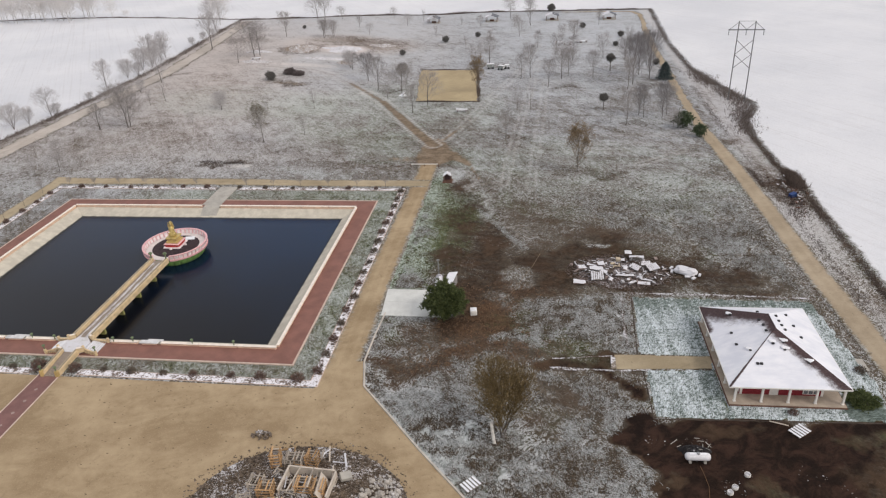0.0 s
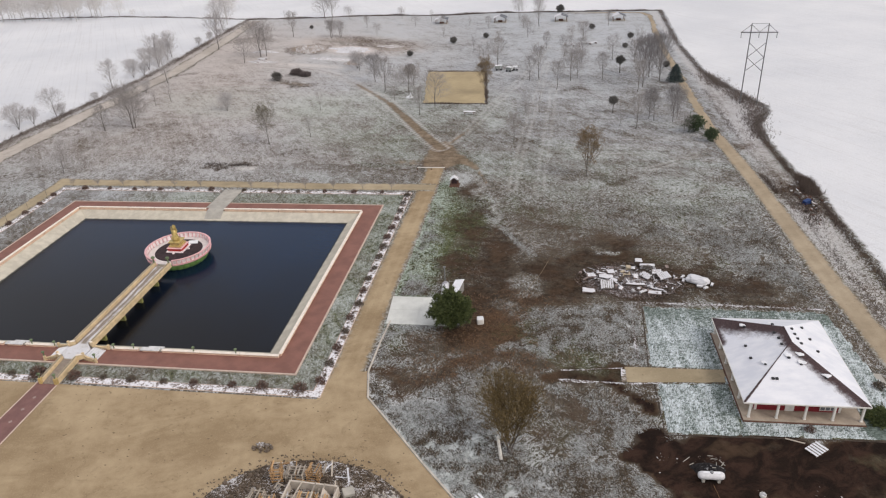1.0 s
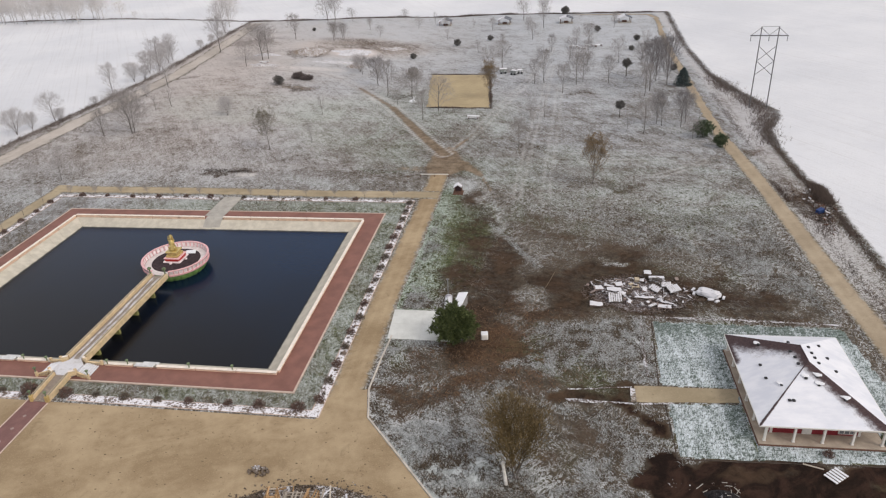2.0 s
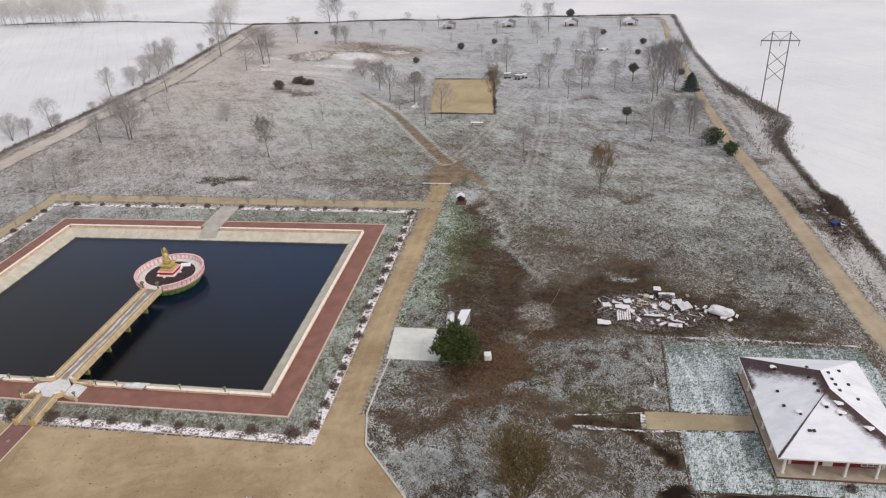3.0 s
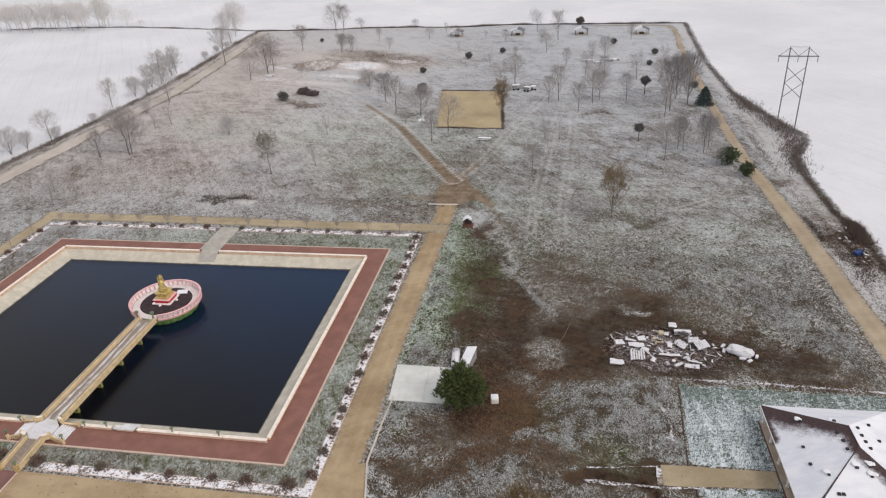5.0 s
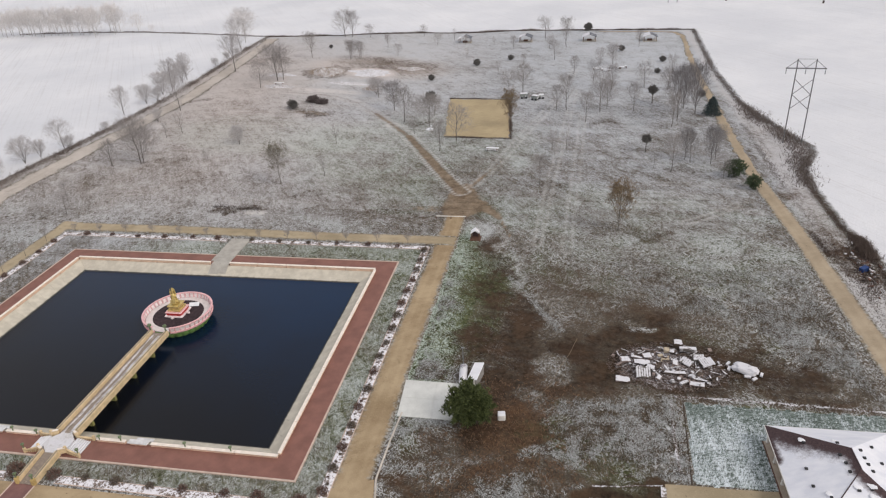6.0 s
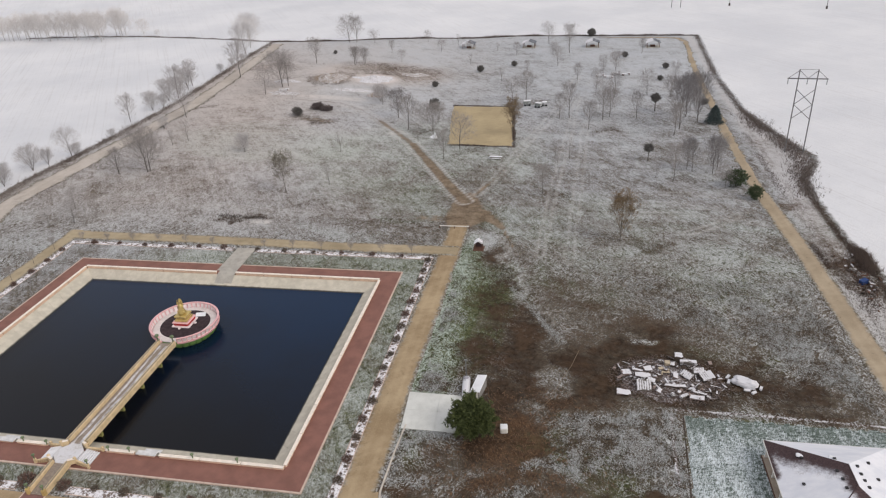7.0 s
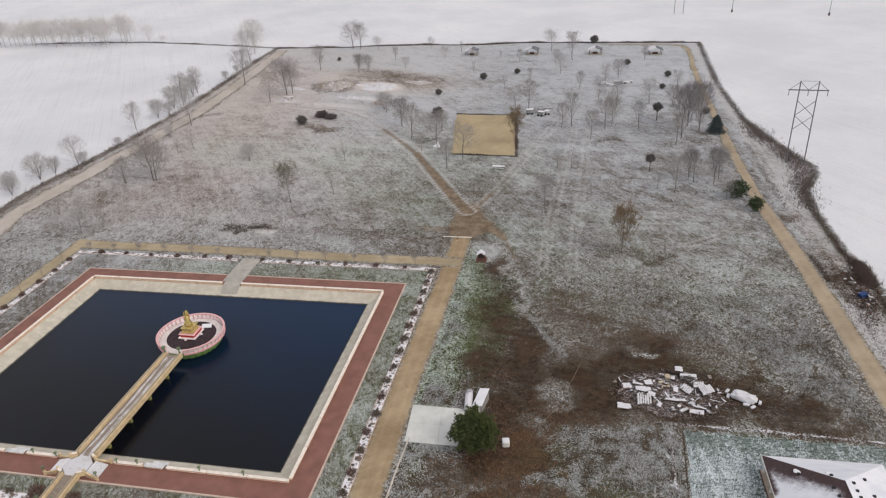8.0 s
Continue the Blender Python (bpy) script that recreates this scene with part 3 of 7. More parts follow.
    for name, values in (("field", field), ("earth", earth), ("green", green), ("rime", rime), ("worn", worn), ("near", near), ("warm", warm), ("rust", rust), ("lane", np.clip(lane, 0, 1))):
        me.attributes.new(name, "FLOAT", "POINT").data.foreach_set("value", values.reshape(-1).astype(np.float32))
    MASKS.update(x=gx, y=gy, earth=earth, rime=rime)
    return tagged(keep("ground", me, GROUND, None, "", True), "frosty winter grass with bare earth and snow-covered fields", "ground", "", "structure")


make_ground()

# roads, yard and paved patches
tagged(sheet("yard", [(-130, 20), (-130, 72.0), (-29.6, 71.6), (-29.3, 76), (-24.1, 78.2), (-22.8, 72.5), (-18.1, 67), (-12.9, 60.8), (-6.9, 54.1), (14, 20)], 0.05, YARD_SAND,
             "open yard of pale yellow sandy gravel with wheel marks", "yard"))
ribbon("dirt_road", [(-26.9, 75.2), (-26.9, 100), (-26.5, 125), (-26.0, 150), (-26.2, 157.5)], (5.5, 4.7), 0.026, YARD_SAND, "straight sandy gravel road beside the pond garden")
ribbon("dirt_road", [(-24.5, 145.0), (-50, 145.0), (-80, 145.8), (-119, 145.8)], 4.2, 0.065, SAND, "sandy gravel road behind the pond garden")
ribbon("dirt_road", [(-118.6, 148), (-118.2, 120), (-118, 72)], 4.0, 0.055, SAND, "sandy gravel road along the pond garden's far side")
ribbon("dirt_road", EAST_ROAD[:8], (4.9, 3.8), 0.06, PALE_SAND, "long sandy perimeter road beside the snowy field")
ribbon("dirt_road", EAST_ROAD[7:], (3.1, 1.8), 0.06, PALE_SAND, "frosted far stretch of the sandy perimeter road", 1.2)
ribbon("dirt_road", WEST_ROAD, (7.0, 6.2), 0.12, DULL_SAND, "sandy perimeter road along the far hedgerow", 1.5)
sheet("sand_pitch", [(-43.3, 251.5), (-22.4, 250.4), (-18.8, 210.9), (-38.3, 212.2)], 0.08, PITCH_SAND, "rectangular pitch of raked yellow sand", "sand pitch", 0.8)
sheet("footpath", [(12.3, 82.0), (25.6, 82.3), (25.6, 79.6), (12.3, 78.6)], 0.07, SAND, "sandy footpath leading to the porch", "path", 0.15)

# ---- the pond and its garden ----
def ring(name, outer, inner, z, material, label, category, skirt=0.08, parent=None):
    """A flat rectangular frame with a skirt: west, south, east, north of its outer and inner edge."""
    bm = bmesh.new()
    def corners(r, h):
        return [bm.verts.new((x, y, h)) for x, y in ((r[0], r[1]), (r[2], r[1]), (r[2], r[3]), (r[0], r[3]))]
    o, i, ol, il = corners(outer, z), corners(inner, z), corners(outer, z - skirt), corners(inner, z - skirt)
    for k in range(4):
        j = (k + 1) % 4
        bm.faces.new((o[k], o[j], i[j], i[k]))
        bm.faces.new((ol[k], ol[j], o[j], o[k]))
        bm.faces.new((i[k], i[j], il[j], il[k]))
    ob = part(name, bm, material, parent)
    return tagged(ob, label, category, "", "structure") if parent is None else ob


def grow(r, d):
    return (r[0] - d, r[1] - d, r[2] + d, r[3] + d)


ring("promenade", grow(POND, 3.35), grow(POND, -0.3), 0.12, RED_PAVING, "red paved walk all round the pond", "walkway")
ring("edging", grow(POND, 3.6), grow(POND, 3.34), 0.17, PALE_EDGE, "pale concrete edging of the red walk", "edging", 0.2)
IN = grow(POND, -0.55)
WET = grow(POND, -3.2)


def make_bank():
    """The concrete bank: slabs with open joints over a dark bed."""
    bank = base("pond_bank", 0, 0)
    tagged(bank, "sloping pale concrete bank slabs with a dark waterline", "pond bank", "", "structure")
    bm = bmesh.new()
    def loop(r, h):
        return [bm.verts.new((x, y, h)) for x, y in ((r[0], r[1]), (r[2], r[1]), (r[2], r[3]), (r[0], r[3]))]
    rows = [loop(grow(POND, -0.25), -0.15), loop(IN, -0.2), loop(WET, LEVEL - 0.3), loop(grow(POND, -5), -3.6)]
    for a, b in zip(rows, rows[1:]):
        for i in range(4):
            j = (i + 1) % 4
            bm.faces.new((a[i], a[j], b[j], b[i]))
    bm.faces.new(rows[-1])
    part("bed", bm, plain("dark_joint", (0.42, 0.385, 0.32), 0.9), bank)
    top = [Vector((x, y, -0.05)) for x, y in ((IN[0], IN[1]), (IN[2], IN[1]), (IN[2], IN[3]), (IN[0], IN[3]))]
    deep = grow(POND, -3.9)
    low = [Vector((x, y, LEVEL - 0.32)) for x, y in ((deep[0], deep[1]), (deep[2], deep[1]), (deep[2], deep[3]), (deep[0], deep[3]))]
    for i, n in enumerate((20, 15, 20, 15)):
        j = (i + 1) % 4
        for k in range(n):
            g = 0.004
            u, v = (k + g) / n, (k + 1 - g) / n
            q = [top[i].lerp(top[j], u), top[i].lerp(top[j], v), low[i].lerp(low[j], v), low[i].lerp(low[j], u)]
            lift = Vector((0, 0, rng_bank.uniform(-0.005, 0.005)))
            verts = [p + lift for p in q] + [p + lift - Vector((0, 0, 0.09)) for p in q]
            bare("slab", verts, [(0, 1, 2, 3), (0, 4, 5, 1), (1, 5, 6, 2), (3, 7, 4, 0)], BANK, bank)


rng_bank = random.Random(2)
make_bank()
bm = bmesh.new()
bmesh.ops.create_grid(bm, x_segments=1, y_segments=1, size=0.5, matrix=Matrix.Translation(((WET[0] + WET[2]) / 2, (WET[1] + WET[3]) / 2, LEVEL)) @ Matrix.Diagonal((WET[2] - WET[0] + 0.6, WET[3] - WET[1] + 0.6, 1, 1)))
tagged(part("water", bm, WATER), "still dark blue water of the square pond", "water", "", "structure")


def bed_material():
    k = Mat("snowy_planting_bed")
    a, b = k.noise(0.7, 4.0, 0.6), k.noise(3.4, 4.0, 0.65)
    f = k.step(k.math("MULTIPLY_ADD", a, 0.8, k.math("MULTIPLY", b, 0.9)), 0.81, 0.93)
    col = k.mix(k.step(b, 0.3, 0.7), (0.09, 0.065, 0.05), (0.20, 0.15, 0.12))
    return k.done(k.mix(f, (0.78, 0.77, 0.80), col), 0.8, 0, b, 0.05)


BED = bed_material()
for line in ([(-29.9, 71.9), (-29.9, 141.9)], [(-30.4, 141.4), (-69.4, 141.6)], [(-74.8, 141.8), (-116.2, 142.2)], [(-115.6, 141.7), (-115.2, 110), (-115, 76)], [(-30.4, 72.6), (-66.5, 72.9)], [(-73.8, 72.7), (-112, 72.8)]):
    ribbon("planting_bed", line, 1.25, 0.10, BED, "narrow planting bed under patchy snow", 0.12, 0.8, "planting bed")
    ribbon("kerb", [(x, y) for x, y in line], 1.45, 0.07, PALE_EDGE, "thin pale kerb of the planting bed", 0.02, 4.0, "kerb")

# walk that crosses the garden and runs down the bank into the water
bm = bmesh.new()
for y0, z0, y1, z1, x0, x1 in ((142.3, 0.14, 132.2, 0.16, -74.0, -69.6), (132.2, 0.16, 130.9, 0.02, -73.3, -69.5), (130.9, 0.02, 127.6, -1.75, -73.3, -69.5)):
    mid = Vector(((x0 + x1) / 2, (y0 + y1) / 2, (z0 + z1) / 2))
    tilt = math.degrees(math.atan2(z1 - z0, y0 - y1))
    block(bm, Matrix.Translation(mid) @ pose(0, 0, 0, -tilt, 0, 0), (x1 - x0, math.hypot(y1 - y0, z1 - z0) + 0.05, 0.16), 0.01)
tagged(part("ramp", bm, CONCRETE), "grey concrete walk and ramp into the pond", "ramp", "", "structure")

# the low wall round the pond, in panels
wall = base("pond_wall", 0, 0)
tagged(wall, "low peach-painted wall of panels with pale coping", "garden wall", "", "structure")


def wall_run(a, b, n):
    a, b = Vector(a), Vector(b)
    turn = math.degrees(math.atan2(b.y - a.y, b.x - a.x))
    long = (b - a).length / n
    body, cap = bmesh.new(), bmesh.new()
    block(body, Matrix.Translation((0, 0, 0.0)), (long - 0.16, 0.36, 0.9), 0.02)
    block(cap, Matrix.Translation((0, 0, 0.5)), (long - 0.08, 0.52, 0.1), 0.02)
    meshes = []
    for name, q, mat in (("panel", body, PEACH), ("coping", cap, COPING)):
        me = bpy.data.meshes.new(name)
        q.to_mesh(me)
        q.free()
        meshes.append((name, me, mat))
    for i in range(n):
        p = a.lerp(b, (i + 0.5) / n)
        for name, me, mat in meshes:
            keep(name, me, mat, wall).matrix_basis = pose(p.x, p.y, 0, 0, 0, turn)


W, S, E_, N = POND[0] + 0.27, POND[1] + 0.27, POND[2] - 0.27, POND[3] - 0.27
wall_run((W, N), (-73.5, N), 5)
wall_run((-69.3, N), (E_, N), 5)
wall_run((E_, N - 0.35), (E_, S + 0.35), 8)
wall_run((E_, S), (-57.0, S), 3)
wall_run((-60.8, S), (-65.4, S), 1)
wall_run((-75.0, S), (-80.2, S), 1)
wall_run((-84.0, S), (W, S), 3)
wall_run((W, S + 0.35), (W, N - 0.35), 8)
PALE_PLATE = plain("frosted_pale_slab", (0.60, 0.60, 0.60), 0.8, 0, 1.2, 0.2)
for x in (-58.9, -82.1):
    ob = base("stile", x, S)
    tagged(ob, "pale frosted stone stile set in the pond wall", "stile")
    boxed("slab", pose(0, 0.05, 0.5), (3.1, 0.85, 0.14), PALE_PLATE, ob, "pale slab dusted with snow", 0.04)
    boxed("block", pose(0, 0, 0.2), (2.5, 0.42, 0.46), PEACH, ob, "", 0.03)
    boxed("step", pose(0.5, 0.85, 0.2), (2.6, 0.6, 0.16), PALE_PLATE, ob, "", 0.03)
VERDIGRIS = plain("green_metal", (0.16, 0.21, 0.12), 0.5, 0.3, 3.0, 0.3)
GILT = plain("gilded_bronze", (0.60, 0.47, 0.19), 0.4, 0.55, 2.0, 0.25)


def garden_lantern(x, y, z, high):
    ob = base("garden_lantern", x, y, z)
    tagged(ob, "small green metal lantern on a low post", "lantern", "lanterns of the pond")
    bm = bmesh.new()
    tube(bm, (0, 0, 0), (0, 0, high * 0.6), 0.09, 0.07)
    part("post", bm, VERDIGRIS, ob)
    bm = bmesh.new()
    lathe(bm, [(0.1, high * 0.58), (0.24, high * 0.66), (0.24, high * 0.84), (0.12, high * 0.93), (0.02, high)], 8)
    part("lamp_head", bm, VERDIGRIS, ob)
    return ob


lantern = garden_lantern(-61.6, S, 0.55, 0.9)
for x, y, z in ((-51.7, S, 0.55), (-44.9, S, 0.55), (-85.2, S, 0.55), (-79.0, S, 0.55), (-93, S, 0.55), (-74.9, S - 0.2, 0.55), (-64.8, S - 0.2, 0.55), (-65.9, 76.9, 0.95), (-74.4, 76.9, 0.95)):
    copy_thing(lantern, pose(x, y, z))


# ---- the bridge ----
def snowy(name, under, much=0.5, ragged=0.4, blend=0.12):
    """A surface that fresh snow covers in patches."""
    k = Mat(name)
    a, b = k.noise(0.5, 4.0), k.noise(3.5, 3.0)
    f = k.step(k.math("MULTIPLY_ADD", a, 1.0, k.math("MULTIPLY", b, ragged)), 0.8 + ragged * 0.5 - much, 0.8 + ragged * 0.5 - much + blend)
    col = k.mix(k.step(b, 0.3, 0.7), tuple(c * 0.8 for c in under), tuple(c * 1.2 for c in under))
    return k.done(k.mix(f, col, (0.66, 0.66, 0.69)), 0.8, 0, k.math("ADD", a, b), 0.03)


DECK = snowy("bridge_deck", (0.27, 0.225, 0.185), 0.16, 0.8, 0.3)
PLATE = snowy("stair_landing", (0.52, 0.50, 0.47), 0.7, 0.6, 0.6)
PARAPET_TOP = plain("weathered_coping", (0.28, 0.25, 0.19), 0.8, 0, 1.5, 0.3)
TILED = plain("ochre_concrete", (0.50, 0.36, 0.15), 0.75, 0, 1.0, 0.25)

bridge = base("footbridge", BRIDGE_X - 0.4, 0)
tagged(bridge, "long cream footbridge with thick parapets and snowy deck", "bridge")
HIGH = 0.75
boxed("deck", pose(0, 92.3, HIGH - 0.17), (2.5, 26.4, 0.3), DECK, bridge, "brown deck with patches of snow")
for s in (-1, 1):
    boxed("parapet", pose(s * 1.48, 93.1, HIGH + 0.1), (0.6, 24.8, 0.95), CREAM, bridge)
    boxed("parapet_coping", pose(s * 1.48, 93.1, HIGH + 0.62), (0.2, 24.9, 0.09), PARAPET_TOP, bridge)
    for y in np.arange(82.2, 104.5, 2.3):
        boxed("pilaster", pose(s * 1.8, y, HIGH + 0.08), (0.08, 0.28, 0.85), CREAM, bridge, "", 0.01)
PIER = plain("pier_yellow_green", (0.30, 0.29, 0.10), 0.8, 0, 1.5, 0.3)
for y in (84.5, 90.2, 95.8, 101.4):
    boxed("pier", pose(0, y, -1.2), (1.9, 0.45, 3.0), PIER, bridge, "yellow-green bridge pier standing in the water", 0.04)
    boxed("pier_cap", pose(0, y, 0.22), (2.4, 0.6, 0.25), PIER, bridge, "", 0.04)

landing = base("bridge_stairs", BRIDGE_X - 0.35, 78.6)
tagged(landing, "cream bridge landing with snowy side stairs and entrance ramp", "stairs")
bm = bmesh.new()
lathe(bm, [(2.05, 0.05), (2.05, HIGH + 0.06)], 8, pose(0, 0, 0, 0, 0, 22.5))
part("landing", bm, PLATE, landing, "snow-dusted octagonal landing")
for s in (-1, 1):
    for i in range(6):
        h = HIGH - (i + 1) * 0.09
        boxed("tread", pose(s * (2.2 + 0.32 * i), 0, h / 2 + 0.04), (0.36, 2.5, h), PLATE, landing, "", 0.015)
        boxed("nosing", pose(s * (2.33 + 0.32 * i), 0, h + 0.055), (0.14, 2.5, 0.03), SNOW, landing, "snow on the edge of the step", 0.005)
    for r in (-1, 1):
        bm = bmesh.new()
        block(bm, pose(s * 3.1, r * 1.45, 0.75, 0, s * 14, r * s * 10), (2.3, 0.26, 0.14), 0.03)
        part("handrail", bm, CREAM, landing)
        for i in range(7):
            boxed("baluster", pose(s * (2.2 + 0.3 * i), r * (1.37 + 0.045 * i), 0.62 - 0.05 * i), (0.12, 0.16, 0.75), CREAM, landing, "", 0.02)
        boxed("newel", pose(s * 2.1, r * 1.35, HIGH + 0.4), (0.36, 0.36, 0.9), CREAM, landing, "", 0.04)
        boxed("newel", pose(s * 4.25, r * 1.7, 0.5), (0.34, 0.34, 0.9), CREAM, landing, "", 0.04)
for s in (-1, 1):
    for r in (-1, 1):
        turn = math.degrees(math.atan2(-r * 0.55, s * 1.2))
        boxed("wing_wall", pose(s * 1.72, r * 1.6, HIGH + 0.2, 0, 0, turn), (1.0, 0.3, 0.8), CREAM, landing, "", 0.03)
        boxed("wing_coping", pose(s * 1.72, r * 1.6, HIGH + 0.64, 0, 0, turn), (1.04, 0.36, 0.08), COPING, landing, "", 0.02)
bm = bmesh.new()
block(bm, pose(0, -4.4, 0.32, 5.6, 0, 0), (2.0, 5.3, 0.25), 0.02)
part("entrance_ramp", bm, DECK, landing)
for s in (-1, 1):
    boxed("parapet", pose(s * 1.2, -4.3, 0.55, 4.0, 0, 0), (0.5, 5.1, 0.9), CREAM, landing)
    boxed("parapet_coping", pose(s * 1.2, -4.3, 1.04, 4.0, 0, 0), (0.2, 5.2, 0.09), PARAPET_TOP, landing)
    boxed("newel", pose(s * 1.22, -6.9, 0.55), (0.5, 0.5, 1.0), TILED, landing, "", 0.04)
for s in (-1, 1):
    copy_thing(lantern, pose(BRIDGE_X - 0.35 + s * 1.22, 71.7, 1.04))
    copy_thing(lantern, pose(BRIDGE_X - 0.4 + s * 1.45, 105.3, 1.38) @ Matrix.Scale(1.5, 4))

STREAK = snowy("trodden_snow_streak", (0.25, 0.21, 0.17), 0.62, 0.9, 0.5)
for dx, w in ((0.45, 0.62), (-0.75, 0.34)):
    tagged(ribbon("snow_streak", [(BRIDGE_X - 0.4 + dx, 79.6), (BRIDGE_X - 0.3 + dx * 0.8, 92), (BRIDGE_X - 0.4 + dx, 104.6)], w, HIGH + 0.005, STREAK, "trodden streak of snow along the bridge deck", 0.22, 0.5, "snow"))

DULL_INSET = plain("dull_path_inset", (0.33, 0.245, 0.22), 0.75, 0, 1.5, 0.2)
PATH_RED = plain("worn_red_paving", (0.20, 0.105, 0.095), 0.75, 0, 0.5, 0.2, 9.0)
path = sheet("red_path", [(-72.2, 72.2), (-68.8, 72.2), (-68.2, 20), (-72.4, 20)], 0.09, PATH_RED, "straight red paved path with pale square insets", "path")
for x0, x1 in ((-72.2, -72.4), (-68.8, -68.2)):
    ribbon("edging", [(x0, 72.2), (x1, 20)], 0.24, 0.10, PALE_EDGE, "pale edging of the red path", 0.0, 6.0, "edging")
for i in range(18):
    boxed("inset", pose(-70.3, 68.6 - i * 2.5, 0.095, 0, 0, 45), (0.42, 0.42, 0.014), DULL_INSET, path, "", 0.0)

# ---- the island with its statue ----
PINK = plain("pink_paint", (0.76, 0.45, 0.46), 0.5, 0, 2.0, 0.15)
ROSE_WHITE = plain("rose_white_paint", (0.82, 0.72, 0.72), 0.5, 0, 2.0, 0.12)
LOTUS_GREEN = plain("lotus_green_paint", (0.19, 0.34, 0.10), 0.5, 0, 1.0, 0.3)
MARBLE = plain("pale_floor", (0.70, 0.64, 0.62), 0.6, 0, 1.0, 0.15)
PLANTED = plain("dark_planting", (0.042, 0.028, 0.032), 0.9, 0, 2.2, 0.6, 9.0, 0.12)
RED_PAINT = plain("red_lacquer", (0.42, 0.035, 0.035), 0.45, 0, 2.0, 0.2)
isle = base("lotus_island", *ISLE, 0)
tagged(isle, "round lotus-shaped island, pink parapet over green base", "island")
bm = bmesh.new()
lathe(bm, [(4.9, -3.0), (5.2, -1.4), (5.75, -0.6), (6.1, 0.1), (6.0, 0.32), (0.4, 0.36)], 64)
part("bowl", bm, LOTUS_GREEN, isle, "green lower bowl", True)
bm = bmesh.new()
for i in range(28):
    a = i / 28 * 2 * math.pi
    m = Matrix.Rotation(a, 4, "Z") @ pose(5.62, 0, -0.72, 0, 28, 0)
    bmesh.ops.create_uvsphere(bm, u_segments=8, v_segments=6, radius=0.5, matrix=m @ Matrix.Diagonal((0.3, 1.2, 1.6, 1)))
part("petals", bm, LOTUS_GREEN, isle, "", True)
bm = bmesh.new()
lathe(bm, [(4.2, 0.3), (6.05, 0.3), (6.05, 0.42), (4.2, 0.42)], 64)
part("floor", bm, MARBLE, isle, "pale ring floor")


def ring_segment(bm, r0, r1, z0, z1, a0, a1, flare=0.0, cuts=2):
    rows = []
    for i in range(cuts + 1):
        a = a0 + (a1 - a0) * i / cuts
        c, s = math.cos(a), math.sin(a)
        rows.append([bm.verts.new((r * c, r * s, z)) for r, z in ((r0, z0), (r1, z0), (r1 + flare, z1), (r0 + flare, z1))])
    for p, q in zip(rows, rows[1:]):
        for j in range(4):
            bm.faces.new((p[j], p[(j + 1) % 4], q[(j + 1) % 4], q[j]))
    bm.faces.new(rows[0][::-1])
    bm.faces.new(rows[-1])
    bmesh.ops.recalc_face_normals(bm, faces=bm.faces)


GATE = 0.27
for i in range(40):
    span = (2 * math.pi - 2 * GATE) / 40
    a0 = -math.pi / 2 + GATE + i * span
    for name, lo, hi, z0, z1, cut, mat in (("panel", 6.02, 6.22, 0.3, 1.22, 0.16, ROSE_WHITE), ("post", 5.97, 6.27, 0.28, 1.3, -0.42, PINK)):
        bm = bmesh.new()
        pad = span * cut if cut > 0 else span * 0.42
        ring_segment(bm, lo, hi, z0, z1, a0 + pad - (span / 2 if cut < 0 else 0), a0 + span - pad - (span / 2 if cut < 0 else 0), 0.25)
        part(name, bm, mat, isle)
for name, z0, z1, r0, r1, f, mat in (("handrail", 1.26, 1.38, 6.17, 6.55, 0.0, PINK), ("plinth", 0.12, 0.42, 5.9, 6.4, 0.08, PINK)):
    bm = bmesh.new()
    ring_segment(bm, r0, r1, z0, z1, -math.pi / 2 + GATE, 1.5 * math.pi - GATE, f, 60)
    part(name, bm, mat, isle)
bm = bmesh.new()
lathe(bm, [(4.75, 0.38), (4.7, 0.52), (3.0, 0.78), (0.3, 0.66)], 40)
part("flower_bed", bm, PLANTED, isle, "dark planted bed round the pedestal")

isle.matrix_basis = pose(*ISLE, 0) @ Matrix.Diagonal((0.95, 0.95, 1, 1))
pedestal = base("pedestal", *ISLE, 0.6, 0)
tagged(pedestal, "stepped red, white and gold pedestal of the statue", "pedestal")
for name, z0, z1, w, mat in (("plinth", 0.0, 0.32, 3.5, ROSE_WHITE), ("red_tier", 0.32, 0.85, 2.9, RED_PAINT), ("cornice", 0.85, 1.0, 3.2, PINK), ("gold_tier", 1.0, 1.4, 2.4, GILT), ("gold_waist", 1.4, 1.85, 1.9, TILED), ("gold_top", 1.85, 2.15, 2.3, GILT)):
    boxed(name, pose(0, 0, (z0 + z1) / 2), (w, w, z1 - z0), mat, pedestal, "", 0.06)
for i in range(8):
    a = i * math.pi / 4
    boxed("corner_ornament", pose(2.05 * math.cos(a), 2.05 * math.sin(a), 0.2, 0, 0, math.degrees(a)), (0.55, 0.4, 0.5), ROSE_WHITE, pedestal, "white and pink corner ornament", 0.12)

bm = bmesh.new()
lathe(bm, [(0.8, 2.15), (0.95, 2.3), (0.8, 2.45), (0.85, 2.6), (0.55, 2.95), (0.5, 3.5), (0.42, 3.85), (0.2, 3.98), (0.19, 4.05), (0.3, 4.25), (0.28, 4.5), (0.12, 4.7), (0.03, 4.85)], 20)
